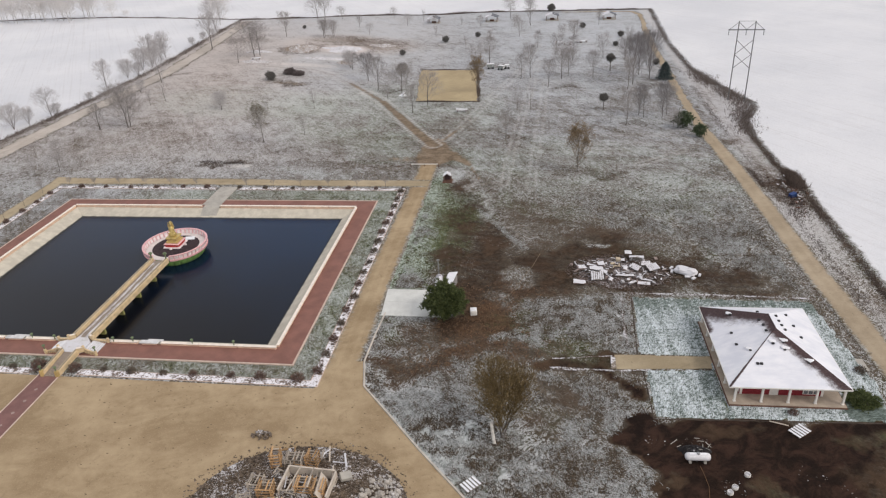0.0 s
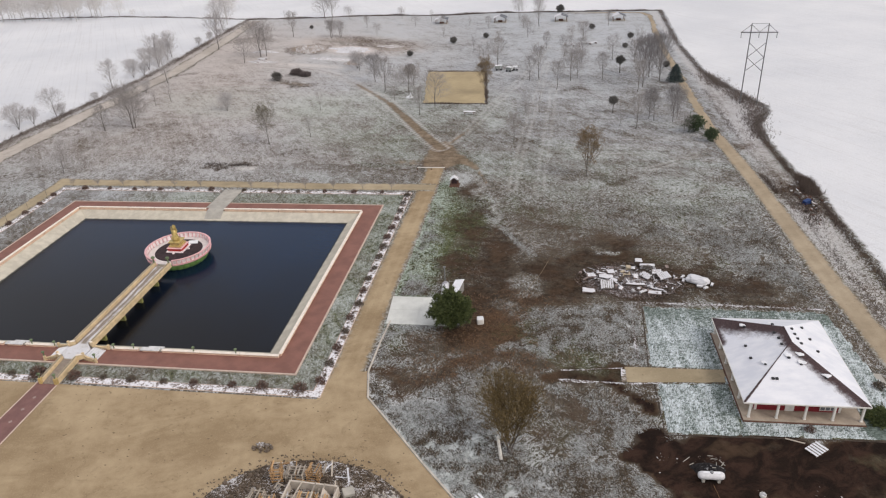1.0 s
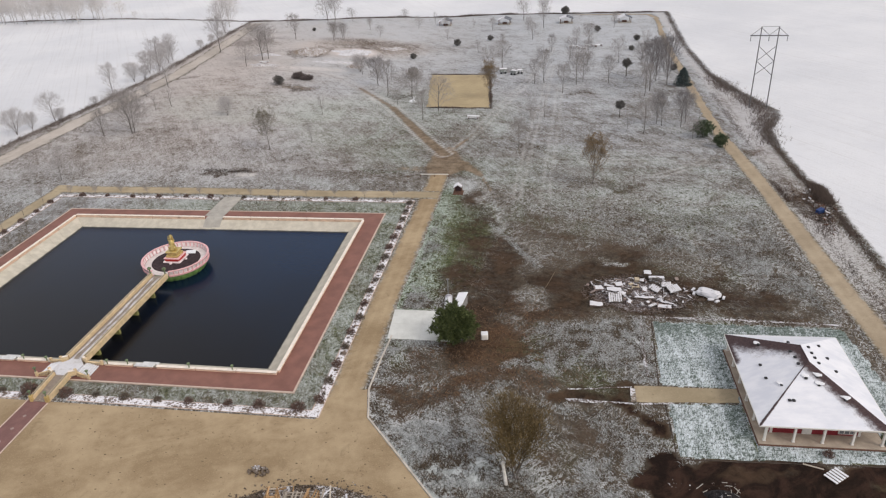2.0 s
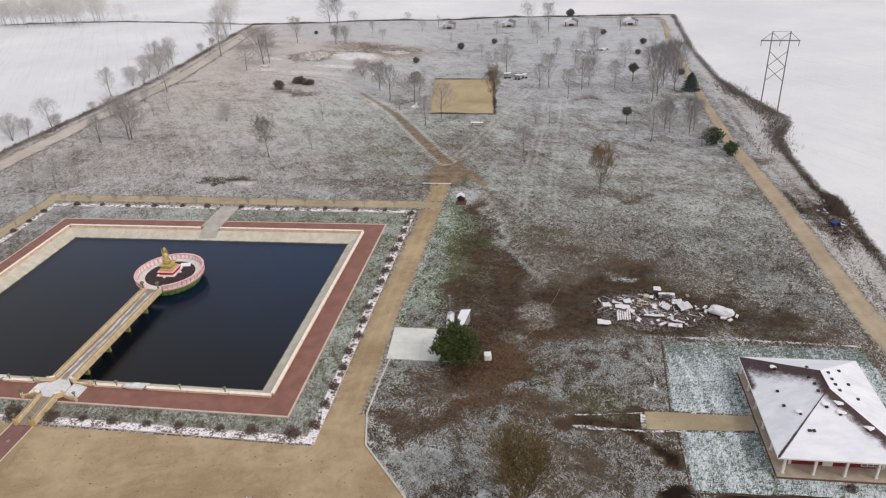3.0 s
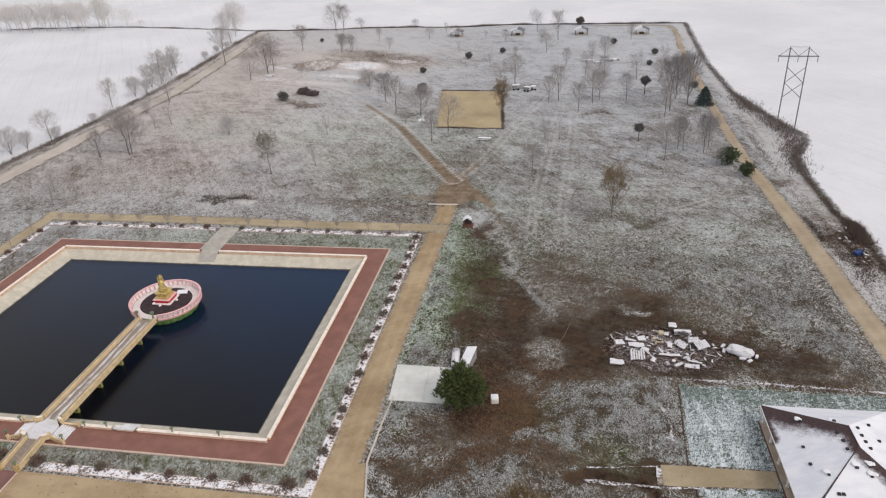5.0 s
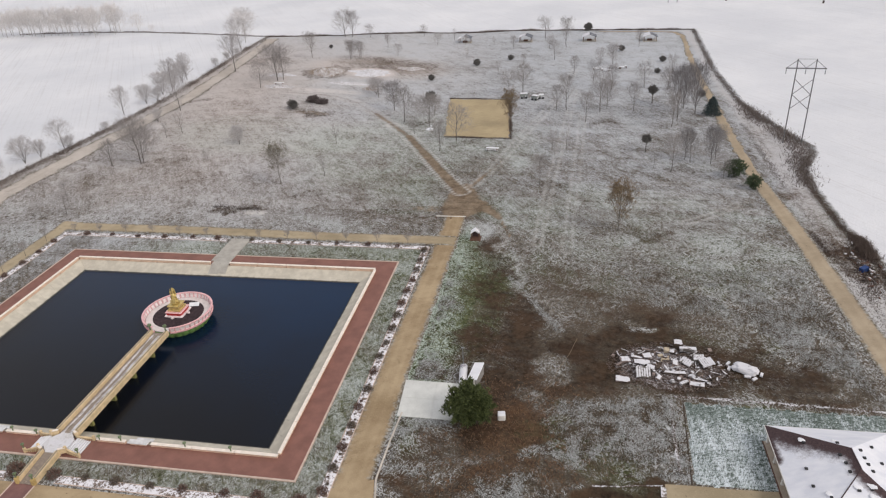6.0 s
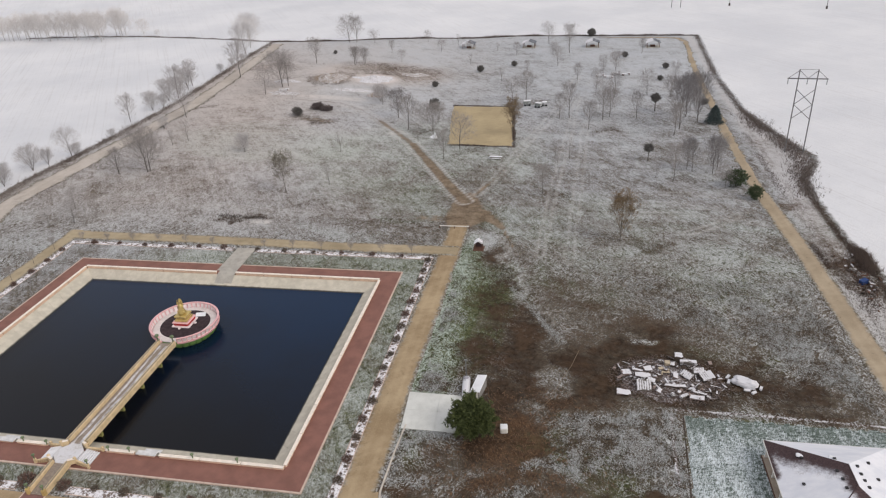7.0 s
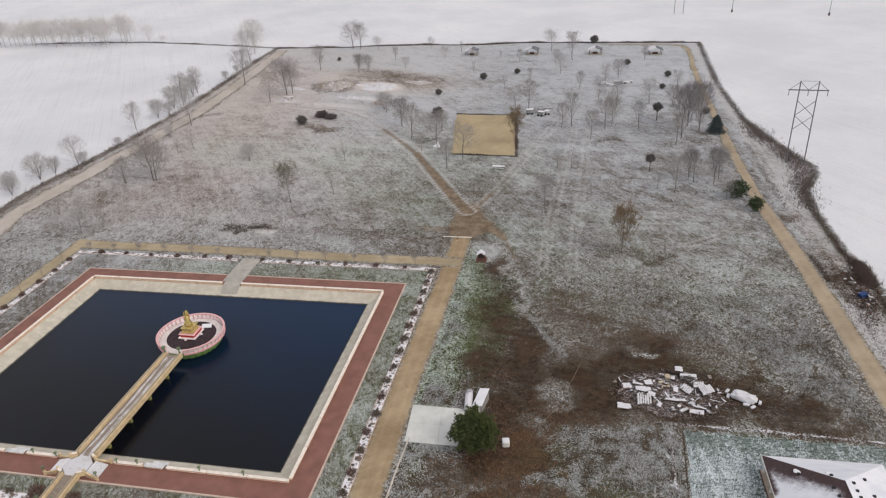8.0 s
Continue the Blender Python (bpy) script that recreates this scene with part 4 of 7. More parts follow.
for s in (-1, 1):
    tube(bm, (s * 0.5, 0, 3.75), (s * 0.68, -0.15, 3.1), 0.17, 0.14)
    tube(bm, (s * 0.68, -0.15, 3.1), (s * 0.2, -0.5, 2.85), 0.14, 0.1)
    tube(bm, (s * 0.3, -0.1, 2.62), (s * 0.9, -0.5, 2.6), 0.26, 0.2)
    for lift, out in ((4.35, 0.62), (3.9, 0.85)):
        tube(bm, (s * 0.4, 0.05, 3.7), (s * out, 0.0, lift), 0.12, 0.09)
        tube(bm, (s * out, 0.0, lift), (s * out * 0.75, -0.12, lift + 0.4), 0.09, 0.07)
lathe(bm, [(0.02, -0.04), (0.48, -0.04), (0.52, 0.0), (0.48, 0.04), (0.02, 0.04)], 24, pose(0, 0.24, 4.4, 90, 0, 0))
statue = part("statue", bm, GILT, None, "", True)
statue.matrix_basis = pose(*ISLE, 0.36) @ Matrix.Diagonal((0.78, 0.8, 1.12, 1))
tagged(statue, "gilded seated statue with raised arms and round halo", "statue")
ob = tagged(boxed("snowy_board", pose(ISLE[0] + 1.7, ISLE[1] + 2.8, 0.78, 6, 4, 20), (1.8, 1.2, 0.12), SNOW), "board under snow lying on the planted bed", "board")

# ---- the frosted lawn round the house ----
def lawn_material():
    k = Mat("frosted_mown_lawn")
    blade = k.noise(6.5, 4.0, 0.7, k.scaled(1.0, 0.3, 1.0, -14), 0.8)
    cross = k.noise(4.4, 4.0, 0.7, k.scaled(0.4, 1.0, 1.0, 12), 0.8)
    patch = k.noise(0.35, 5.0, 0.6)
    stripe = k.noise(1.0, 2.0, 0.5, k.scaled(0.9, 0.06, 1.0, 6))
    grass = k.mix(k.step(cross, 0.35, 0.65), (0.055, 0.072, 0.060), (0.20, 0.245, 0.225))
    f = k.math("MULTIPLY_ADD", blade, 1.1, k.math("MULTIPLY_ADD", cross, 0.5, k.math("MULTIPLY_ADD", patch, 0.3, k.math("MULTIPLY", stripe, 0.35))))
    col = k.mix(k.step(k.math("SUBTRACT", f, k.attr("unfrosted")), 0.96, 1.30), grass, (0.63, 0.69, 0.72))
    return k.done(col, 0.9, 0, k.math("ADD", blade, cross), 0.06, 0.5, 0.1)


LAWN = lawn_material()


def lawn_sheet(outline, label):
    xs, ys = [p[0] for p in outline], [p[1] for p in outline]
    gx, gy = np.arange(min(xs), max(xs) + 0.4, 0.4), np.arange(min(ys), max(ys) + 0.4, 0.4)
    px, py = np.meshgrid(gx, gy)
    depth = inside(px, py, outline) + 0.16 * np.sin(px * 2.3) * np.sin(py * 1.9 + px)
    z = 0.05 + 0.05 * soft(depth, -0.1, 0.3) - 0.3 * (depth < 0.0)
    # less frost at the porch's south-east corner, its west side and the north strip
    unfrosted = 0.7 * spot(px, py, 42.3, 72.6, 3.0, 3.4) + 0.12 * soft(py, 92, 96) + 0.06 * spot(px, py, 24.6, 76, 1.8, 22)
    n = len(gx)
    i = (np.arange(len(gy) - 1)[:, None] * n + np.arange(n - 1)[None, :]).reshape(-1)
    me = bpy.data.meshes.new("lawn")
    me.from_pydata(np.stack([px, py, z], -1).reshape(-1, 3).tolist(), [], np.stack([i, i + 1, i + n + 1, i + n], -1).tolist())
    me.attributes.new("unfrosted", "FLOAT", "POINT").data.foreach_set("value", unfrosted.reshape(-1).astype(np.float32))
    tagged(keep("lawn", me, LAWN, None, "", True), label, "lawn", "", "structure")


lawn_sheet([(16.6, 97.8), (43.7, 97.8), (45.3, 82.8), (46, 78), (44.6, 70.2), (25.4, 69.4), (25.4, 82.4), (15.8, 82.3)], "blue-green mown lawn white with frost")
lawn_sheet([(16.2, 78.7), (25.6, 79.4), (25.6, 69.4), (16.3, 69.0)], "small frosted square of mown lawn")
BROKEN_SNOW = snowy("broken_snow", (0.10, 0.072, 0.055), 0.44, 1.6, 0.35)
DAMP_SOIL = plain("damp_trench_soil", (0.06, 0.046, 0.036), 0.9, 0, 1.5, 0.5)
for line in ([(16.35, 98.2), (15.55, 82.2)], [(15.95, 78.8), (16.1, 68.75)], [(16.1, 68.75), (25.4, 69.15), (44.6, 69.95)]):
    ribbon("lawn_trench", line, 0.14, 0.035, DAMP_SOIL, "narrow dark trench along the lawn edge", 0.16, 0.6, "trench")
TRODDEN_SNOW = snowy("trodden_snow", (0.22, 0.18, 0.14), 0.42, 1.2, 0.3)
for line, w in (([(3.4, 80.6), (7, 80.9), (12, 81.7)], 0.22), ([(3.0, 78.4), (7, 78.3), (12, 78.2)], 0.3), ([(12.6, 78.3), (17, 78.8)], 0.3), ([(15.4, 98.9), (24, 99.0), (34, 98.8), (44, 98.7)], 0.34), ([(14.7, 97.6), (14.3, 91), (14.4, 84)], 0.45)):
    ribbon("snow_ridge", line, w, 0.06, BROKEN_SNOW, "thin broken ridge of snow along the trench", 0.3, 0.4, "snow")
sheet("snow_patch", [(11.7, 78.4), (12.4, 78.5), (12.5, 81.6), (11.8, 81.7)], 0.10, TRODDEN_SNOW, "patch of snow across the path's end", "snow", 0.5)

# ---- the house with its porch ----
def roof_material():
    k = Mat("snowy_shingle_roof")
    a, b, c = k.noise(0.9, 5.0), k.noise(5.0, 3.0), k.noise(0.7, 4.0, 0.6, k.scaled(0.4, 1.0, 1.0))
    rows = k.noise(14.0, 2.0, 0.5, k.scaled(0.15, 1.0, 1.0))
    shingle = k.mix(k.step(k.math("MULTIPLY_ADD", b, 0.5, k.math("MULTIPLY", rows, 0.5)), 0.35, 0.65), (0.045, 0.027, 0.030), (0.085, 0.055, 0.055))
    f = k.math("ADD", k.attr("thaw"), k.math("MULTIPLY_ADD", a, 0.8, k.math("MULTIPLY_ADD", b, 0.4, -0.6)))
    snow = k.mix(k.step(c, 0.3, 0.7), (0.66, 0.68, 0.74), (0.78, 0.79, 0.83))
    col = k.mix(k.step(f, 0.30, 0.85), snow, shingle)
    return k.done(col, 0.75, 0, k.math("ADD", a, b), 0.04)


ROOF = roof_material()
WHITE_TRIM = plain("white_trim", (0.72, 0.70, 0.66), 0.5, 0, 2.0, 0.08)
RED_SIDING = plain("red_siding", (0.23, 0.026, 0.034), 0.55, 0, 2.0, 0.2)
PORCH = plain("porch_boards", (0.40, 0.335, 0.27), 0.75, 0, 0.8, 0.2)
BRICK_EDGE = plain("red_brown_footing", (0.13, 0.07, 0.05), 0.85, 0, 3.0, 0.3)
SHINGLE = plain("dark_shingle", (0.06, 0.038, 0.04), 0.8, 0, 6.0, 0.3)
BLACK = plain("black_plastic", (0.02, 0.02, 0.022), 0.5)
GLASS = Mat("window_glass").done((0.15, 0.165, 0.18), 0.08, 0, None, 0, 0, 0.5)

house = base("house", 32.9, 81.65, 0, 1.0)
tagged(house, "red house with white posts, porch and snowy hip roof", "house")
EW, EN = 7.4, 9.35          # half the eaves, across and along
LOW, TOP = 2.95, 6.45


def roof_face(name, a, b, c, d, thaw):
    """One slope between the eave a-b and the ridge d-c, carrying where its snow has gone."""
    n = 36
    a, b, c, d = map(Vector, (a, b, c, d))
    verts, values, faces = [], [], []
    for i in range(n + 1):
        v = i / n
        p, q = a.lerp(d, v), b.lerp(c, v)
        for j in range(n + 1):
            w = p.lerp(q, j / n)
            verts.append(w)
            values.append(thaw(w, j / n, v))
    for i in range(n):
        for j in range(n):
            o = i * (n + 1) + j
            faces.append((o, o + 1, o + n + 2, o + n + 1))
    me = bpy.data.meshes.new(name)
    me.from_pydata(verts, [], faces)
    me.attributes.new("thaw", "FLOAT", "POINT").data.foreach_set("value", np.array(values, np.float32))
    return keep(name, me, ROOF, house)


def band(gap, wide):
    return max(0.0, min(1.2, 1.2 - gap / wide))


sw, se, ne, nw = (-EW, -EN, LOW), (EW, -EN, LOW), (EW, EN, LOW), (-EW, EN, LOW)
rs, rn = (0, -0.9, TOP), (0, 2.4, TOP)


def gap_to(w, p, q):
    p, q, w = Vector(p[:2]), Vector(q[:2]), Vector(w[:2])
    u = max(0, min(1, (w - p).dot(q - p) / (q - p).length_squared))
    return (w - p.lerp(q, u)).length


roof_face("roof_slope", nw, sw, rs, rn, lambda w, u, v: max(band(gap_to(w, nw, rn), 2.7 + 1.2 * (1 - v)), band(gap_to(w, rn, rs), 1.8), band(gap_to(w, rs, sw), 0.08), 0.8 * band(gap_to(w, nw, (-EW, 3, 0)), 1.1)))
roof_face("roof_slope", sw, se, rs, rs, lambda w, u, v: max(band(gap_to(w, se, rs), 2.1), band(gap_to(w, rs, sw), 0.08)))
roof_face("roof_slope", se, ne, rn, rs, lambda w, u, v: band(gap_to(w, rs, rn), 0.12))
roof_face("roof_slope", ne, nw, rn, rn, lambda w, u, v: band(gap_to(w, nw, rn), 0.10))
boxed("soffit", pose(0, 0, LOW - 0.13), (2 * EW - 0.1, 2 * EN - 0.1, 0.1), WHITE_TRIM, house, "", 0.01)
for x, y, sx, sy in ((0, -EN, 2 * EW, 0.06), (0, EN, 2 * EW, 0.06), (-EW, 0, 0.06, 2 * EN - 0.08), (EW, 0, 0.06, 2 * EN - 0.08)):
    boxed("fascia", pose(x, y, LOW - 0.09), (sx, sy, 0.2), WHITE_TRIM, house, "white eaves board", 0.01)
for a, b in ((rs, rn), (rs, sw)):
    bm = bmesh.new()
    tube(bm, Vector(a) + Vector((0, 0, 0.01)), Vector(b) + Vector((0, 0, 0.01)), 0.06, 0.06, 6)
    part("ridge_cap", bm, SHINGLE, house, "dark ridge cap")
boxed("porch_floor", pose(0, -0.15, 0.2), (2 * EW - 0.5, 2 * EN + 0.1, 0.36), PORCH, house, "beige porch floor")
for x, y, sx, sy in ((0, -EN - 0.24, 2 * EW - 0.3, 0.14), (0, EN - 0.06, 2 * EW - 0.3, 0.14), (-EW + 0.2, 0, 0.14, 2 * EN), (EW - 0.2, 0, 0.14, 2 * EN)):
    boxed("footing", pose(x, y, 0.12), (sx, sy, 0.3), BRICK_EDGE, house, "red-brown footing of the porch", 0.01)
posts = [(-6.45 + 3.3 * i, -9.0) for i in range(5)] + [(-6.75, -9.0 + 3.6 * i) for i in range(1, 6)] + [(6.75, -9.0 + 3.6 * i) for i in range(1, 6)] + [(-3.6 + 3.6 * i, 9.0) for i in range(3)]
for x, y in posts:
    ob = boxed("post", pose(x, y, 1.6), (0.26, 0.26, 2.5), WHITE_TRIM, house, "white square porch post", 0.02)
    for z in (0.46, 2.72):
        boxed("post_trim", pose(x, y, z), (0.36, 0.36, 0.14), WHITE_TRIM, ob, "", 0.02)
for x, y, sx, sy in ((-0.3, -7.4, 10.4, 0.2), (-0.3, 7.3, 10.4, 0.2), (-5.4, -0.05, 0.2, 14.5), (4.8, -0.05, 0.2, 14.5)):
    boxed("wall", pose(x, y, 1.6), (sx, sy, 2.5), RED_SIDING if sx > 1 else WHITE_TRIM, house, "deep red siding" if sx > 1 else "off-white side wall", 0.01)
for i in range(9):
    boxed("siding_lath", pose(-0.3, -7.52, 0.6 + i * 0.26), (10.3, 0.03, 0.05), RED_SIDING, house, "", 0.005)
for x, w in ((-1.2, 1.1), (-5.3, 0.3), (4.75, 0.3)):
    ob = boxed("door" if w > 1 else "corner_board", pose(x, -7.54, 1.45), (w, 0.08, 2.15 if w > 1 else 2.4), WHITE_TRIM, house, "white porch door" if w > 1 else "", 0.01)
    if w > 1:
        boxed("door_handle", pose(x + 0.42, -7.62, 1.4), (0.05, 0.08, 0.14), SHADED_STEEL, ob, "metal handle", 0.01)
for x in (3.3,):
    ob = boxed("window", pose(x, -7.54, 1.25), (1.9, 0.1, 1.2), WHITE_TRIM, house, "white-framed window", 0.01)
    for i in range(3):
        for j in range(2):
            boxed("pane", pose(x - 0.6 + 0.6 * i, -7.6, 0.98 + 0.54 * j), (0.5, 0.02, 0.46), GLASS, ob, "", 0.0)
for y in (-3.2, 0.4, 4.2):
    ob = boxed("window", pose(-5.42, y, 1.65), (0.1, 1.3, 1.2), WHITE_TRIM, house, "white-framed window", 0.01)
    for j in (-0.3, 0.3):
        boxed("pane", pose(-5.48, y + j, 1.65), (0.02, 0.5, 1.0), GLASS, ob, "", 0.0)


def roof_height(x, y):
    return LOW + min((EW - abs(x)) / EW, (EN - y) / (EN - rn[1]), (EN + y) / (EN + rs[1])) * (TOP - LOW)


for x, y, kind in ((-4.5, 5.4, 1), (-5.3, 1.2, 0), (-5.3, -1.6, 0), (-4.0, -3.7, 3), (-1.0, 4.3, 1), (-1.4, 2.1, 0), (-1.2, 0.7, 0), (-1.2, -0.7, 0), (-0.9, -3.1, 1), (-3.6, -6.1, 0), (-3.1, -6.1, 0), (0.6, -2.9, 2), (0.5, -4.0, 2), (3.3, -5.8, 2),
                    (1.3, 3.1, 0), (1.3, 1.8, 0), (1.4, 0.8, 0), (1.6, -0.2, 0), (3.4, 4.8, 0), (3.7, 2.2, 0), (3.9, -0.5, 0)):
    x, y = x * 0.93, y * 0.96 - 0.3
    z = roof_height(x, y)
    ob = boxed("roof_vent", pose(x, y, z + 0.08), (0.36, 0.36, 0.2) if kind < 2 else (0.3, 0.3, 0.16), BLACK, house, "low black roof vent", 0.04)
    if kind:
        bm = bmesh.new()
        for i in range(3 if kind == 2 else 2):
            bmesh.ops.create_icosphere(bm, subdivisions=2, radius=0.38 - 0.07 * i, matrix=Matrix.Translation((x + 0.22 * i - 0.1, y + 0.42 - 0.1 * i, roof_height(x, y + 0.4) + 0.05)) @ Matrix.Diagonal((1, 1.2, 0.22, 1)))
        for v in bm.verts:
            v.co += Vector((noise.noise(v.co * 2.3), noise.noise(v.co * 2.3 + Vector((7, 0, 0))), 0.3 * noise.noise(v.co * 3.0))) * 0.22
        part("snow_clump", bm, SNOW, ob, "clump of snow behind the vent", True)

sheet("paved_walk", [(41.0, 82.9), (46.0, 83.0), (46.0, 80.4), (41.0, 80.3)], 0.07, CONCRETE, "short concrete walk between road and house", "path")


# ---- yard things ----
def propane_tank():
    ob = base("propane_tank", 20.1, 61.8, 0, 2)
    tagged(ob, "white horizontal gas tank on two concrete blocks", "gas tank")
    bm = bmesh.new()
    r = 0.47
    lathe(bm, [(0.05, -1.48), (0.26, -1.43), (0.4, -1.3), (r, -1.08), (r, 1.08), (0.4, 1.3), (0.26, 1.43), (0.05, 1.48)], 24, pose(0, 0, 0.78, 0, 90, 0))
    part("vessel", bm, plain("tank_paint", (0.66, 0.66, 0.68), 0.4, 0, 3.0, 0.1), ob, "", True)
    bm = bmesh.new()
    lathe(bm, [(0.2, 1.2), (0.2, 1.36), (0.14, 1.42)], 16)
    part("valve_dome", bm, SHADED_STEEL, ob, "grey valve cover")
    for x in (-0.85, 0.85):
        boxed("support", pose(x, 0, 0.2), (0.3, 0.8, 0.4), CONCRETE, ob, "concrete support block")
    boxed("snow_cap", pose(0, 0, 1.25), (1.9, 0.34, 0.05), SNOW, ob, "thin snow on top", 0.02)


propane_tank()
bm = bmesh.new()
GAS_LINE = [(20.3, 61.1), (20.5, 60.0), (20.7, 58.0), (20.4, 56.0), (20.6, 52.0)]
for a, b in zip(GAS_LINE, GAS_LINE[1:]):
    tube(bm, (*a, 0.05), (*b, 0.05), 0.03, 0.03, 6)
tagged(part("gas_hose", bm, plain("orange_hose", (0.17, 0.095, 0.045), 0.6)), "thin orange hose lying on dark earth", "hose")


tarp = base("tarpaulin", 20.2, 63.5)
tagged(tarp, "crumpled black tarpaulin and sticks behind the gas tank", "tarpaulin")
bm = bmesh.new()
bmesh.ops.create_grid(bm, x_segments=26, y_segments=16, size=0.5, matrix=Matrix.Diagonal((4.2, 2.2, 1, 1)))
for v in bm.verts:
    edge = soft(1 - math.hypot(v.co.x / 2.1, v.co.y / 1.1), 0, 0.4)
    v.co.x *= 1 + 0.3 * noise.noise((v.co.x, v.co.y, 1))
    v.co.z = -0.04 + edge * (0.22 + 0.6 * abs(noise.noise((v.co.x * 1.5, v.co.y * 2.0, 6))) + 0.2 * noise.noise((v.co.x * 4, v.co.y * 4, 2)))
part("sheet", bm, snowy("wet_black_sheet", (0.018, 0.016, 0.017), 0.14, 1.4, 0.3), tarp, "wet black sheet with a little snow")
q = random.Random(8)
for i in range(9):
    boxed("stick", pose(q.gauss(0, 1.3), q.gauss(0.3, 0.6), 0.35, q.gauss(0, 14), q.gauss(0, 14), q.uniform(0, 180)), (q.uniform(0.5, 1.3), 0.07, 0.06), CONCRETE, tarp, "", 0.01)


def slatted_panel(x, y, rz, w, d):
    ob = base("pallet", x, y, 0.05, rz)
    tagged(ob, "wooden pallet with snow on its boards", "pallet", "snowy pallets")
    wood = plain("grey_pallet_wood", (0.17, 0.13, 0.10), 0.85, 0, 3.0, 0.3)
    for i in range(3):
        boxed("runner", pose(0, (i - 1) * d * 0.42, 0.07), (w, 0.12, 0.12), wood, ob)
    for i in range(5):
        boxed("board", pose((i - 2) * w * 0.21, 0, 0.15), (w * 0.15, d, 0.04), wood, ob)
        boxed("snow_strip", pose((i - 2) * w * 0.21, 0, 0.185), (w * 0.14, d * 0.97, 0.03), SNOW, ob, "strip of snow", 0.008)


slatted_panel(33.2, 67.7, 38, 2.2, 1.7)
slatted_panel(-6.1, 56.0, 45, 2.1, 1.6)
for x, y, r in ((25.3, 60.0, 0.36), (23.5, 58.0, 0.36), (22.8, 57.2, 0.36)):
    ob = base("plastic_drum", x, y)
    tagged(ob, "low white drum with snow on its lid", "drum", "white drums on bare earth")
    bm = bmesh.new()
    lathe(bm, [(r * 0.9, 0), (r, 0.05), (r, 0.3), (r * 0.94, 0.34), (r * 0.9, 0.3)], 20)
    part("body", bm, WHITE_TRIM, ob)
    bm = bmesh.new()
    lathe(bm, [(r * 0.82, 0.3), (r * 0.8, 0.335), (r * 0.3, 0.345)], 20)
    part("snow_lid", bm, snowy("half_snowed_lid", (0.35, 0.35, 0.36), 0.45, 1.0, 0.3), ob, "cap of snow")
rng = random.Random(5)
for x0, y0, x1, y1, n in ((22.3, 57, 24.8, 59.2, 16), (18.6, 63.3, 22, 65.6, 34), (31, 59, 34, 62, 12), (24.6, 59.8, 26, 61, 8), (14.5, 62, 17, 66, 12), (34, 57, 37, 60, 8)):
    bm = bmesh.new()
    for _ in range(n):
        bmesh.ops.create_icosphere(bm, subdivisions=1, radius=rng.uniform(0.03, 0.10), matrix=Matrix.Translation((rng.uniform(x0, x1), rng.uniform(y0, y1), 0.03)) @ pose(0, 0, 0, rng.uniform(0, 90), 0, rng.uniform(0, 180)) @ Matrix.Diagonal((1.5, 1, 0.5, 1)))
    tagged(part("rubble", bm, snowy("snowy_rubble", (0.14, 0.115, 0.10), 0.28)), "scattered stones and scraps under thin snow", "rubble", "", "stuff")

kerb = []
pts = [(-23.4, 91.0), (-23.75, 85.3), (-23.9, 78.2), (-22.6, 72.5), (-17.9, 67.0), (-12.7, 60.8), (-6.7, 54.1), (8, 36)]
for a, b in zip(pts, pts[1:]):
    m = (Vector(a) + Vector(b)) / 2
    ob = boxed("kerb", pose(m.x, m.y, 0.09, 0, 0, math.degrees(math.atan2(b[1] - a[1], b[0] - a[0]))), (math.dist(a, b) + 0.08, 0.24, 0.2), PALE_KERB, None, "", 0.03)
    tagged(ob, "pale concrete kerb between gravel and grass", "kerb", "", "structure")

# concrete pad beside the pine, in four slabs
pad = base("concrete_pad", 0, 0)
tagged(pad, "light grey concrete pad of four slabs with snow dust", "concrete pad", "", "structure")
PAD = plain("light_concrete", (0.60, 0.61, 0.58), 0.85, 0, 0.4, 0.12, 6.0)
for (x0, x1) in ((-24.0, -19.1), (-19.075, -14.2)):
    for (y0, y1) in ((90.2, 94.3), (94.325, 98.3)):
        bm = bmesh.new()
        lean = lambda y: 0.06 * (y - 90.8)
        quad = [(x0 - lean(y0), y0), (x1 - lean(y0) * (1 if x1 < -15 else 4), y0), (x1 - lean(y1) * (1 if x1 < -15 else 4), y1), (x0 - lean(y1), y1)]
        top, low = [bm.verts.new((x, y, 0.14)) for x, y in quad], [bm.verts.new((x, y, -0.05)) for x, y in quad]
        bm.faces.new(top)
        for i in range(4):
            bm.faces.new((top[i], low[i], low[(i + 1) % 4], top[(i + 1) % 4]))
        part("slab", bm, PAD, pad)

# white box, tanks and shelter near the pine
ob = base("storage_box", -9.0, 91.4, 0, 8)
tagged(ob, "white square box on bare brown earth", "box")
boxed("body", pose(0, 0, 0.5), (1.1, 1.1, 1.0), WHITE_TRIM, ob, "", 0.16)
boxed("lid", pose(0, 0, 1.0), (1.0, 1.0, 0.1), SNOW, ob, "snow-covered lid", 0.03)
ob = base("water_tank", -15.7, 99.6, 0, -84)
tagged(ob, "snow-covered round-backed tank behind the pine", "tank")
bm = bmesh.new()
lathe(bm, [(0.2, -2.2), (0.5, -2.1), (0.62, -1.9), (0.62, 1.9), (0.5, 2.1), (0.2, 2.2)], 20, pose(0, 0, 0.85, 0, 90, 0))
part("vessel", bm, snowy("frosted_tank", (0.34, 0.33, 0.36), 0.40), ob, "", True)
for x in (-1.2, 1.2):
    boxed("cradle", pose(x, 0, 0.2), (0.3, 1.1, 0.4), CONCRETE, ob)
ob = base("well_shed", -13.7, 99.6, 0, -12)
tagged(ob, "low narrow shed with a snow-white sloping roof", "shed")
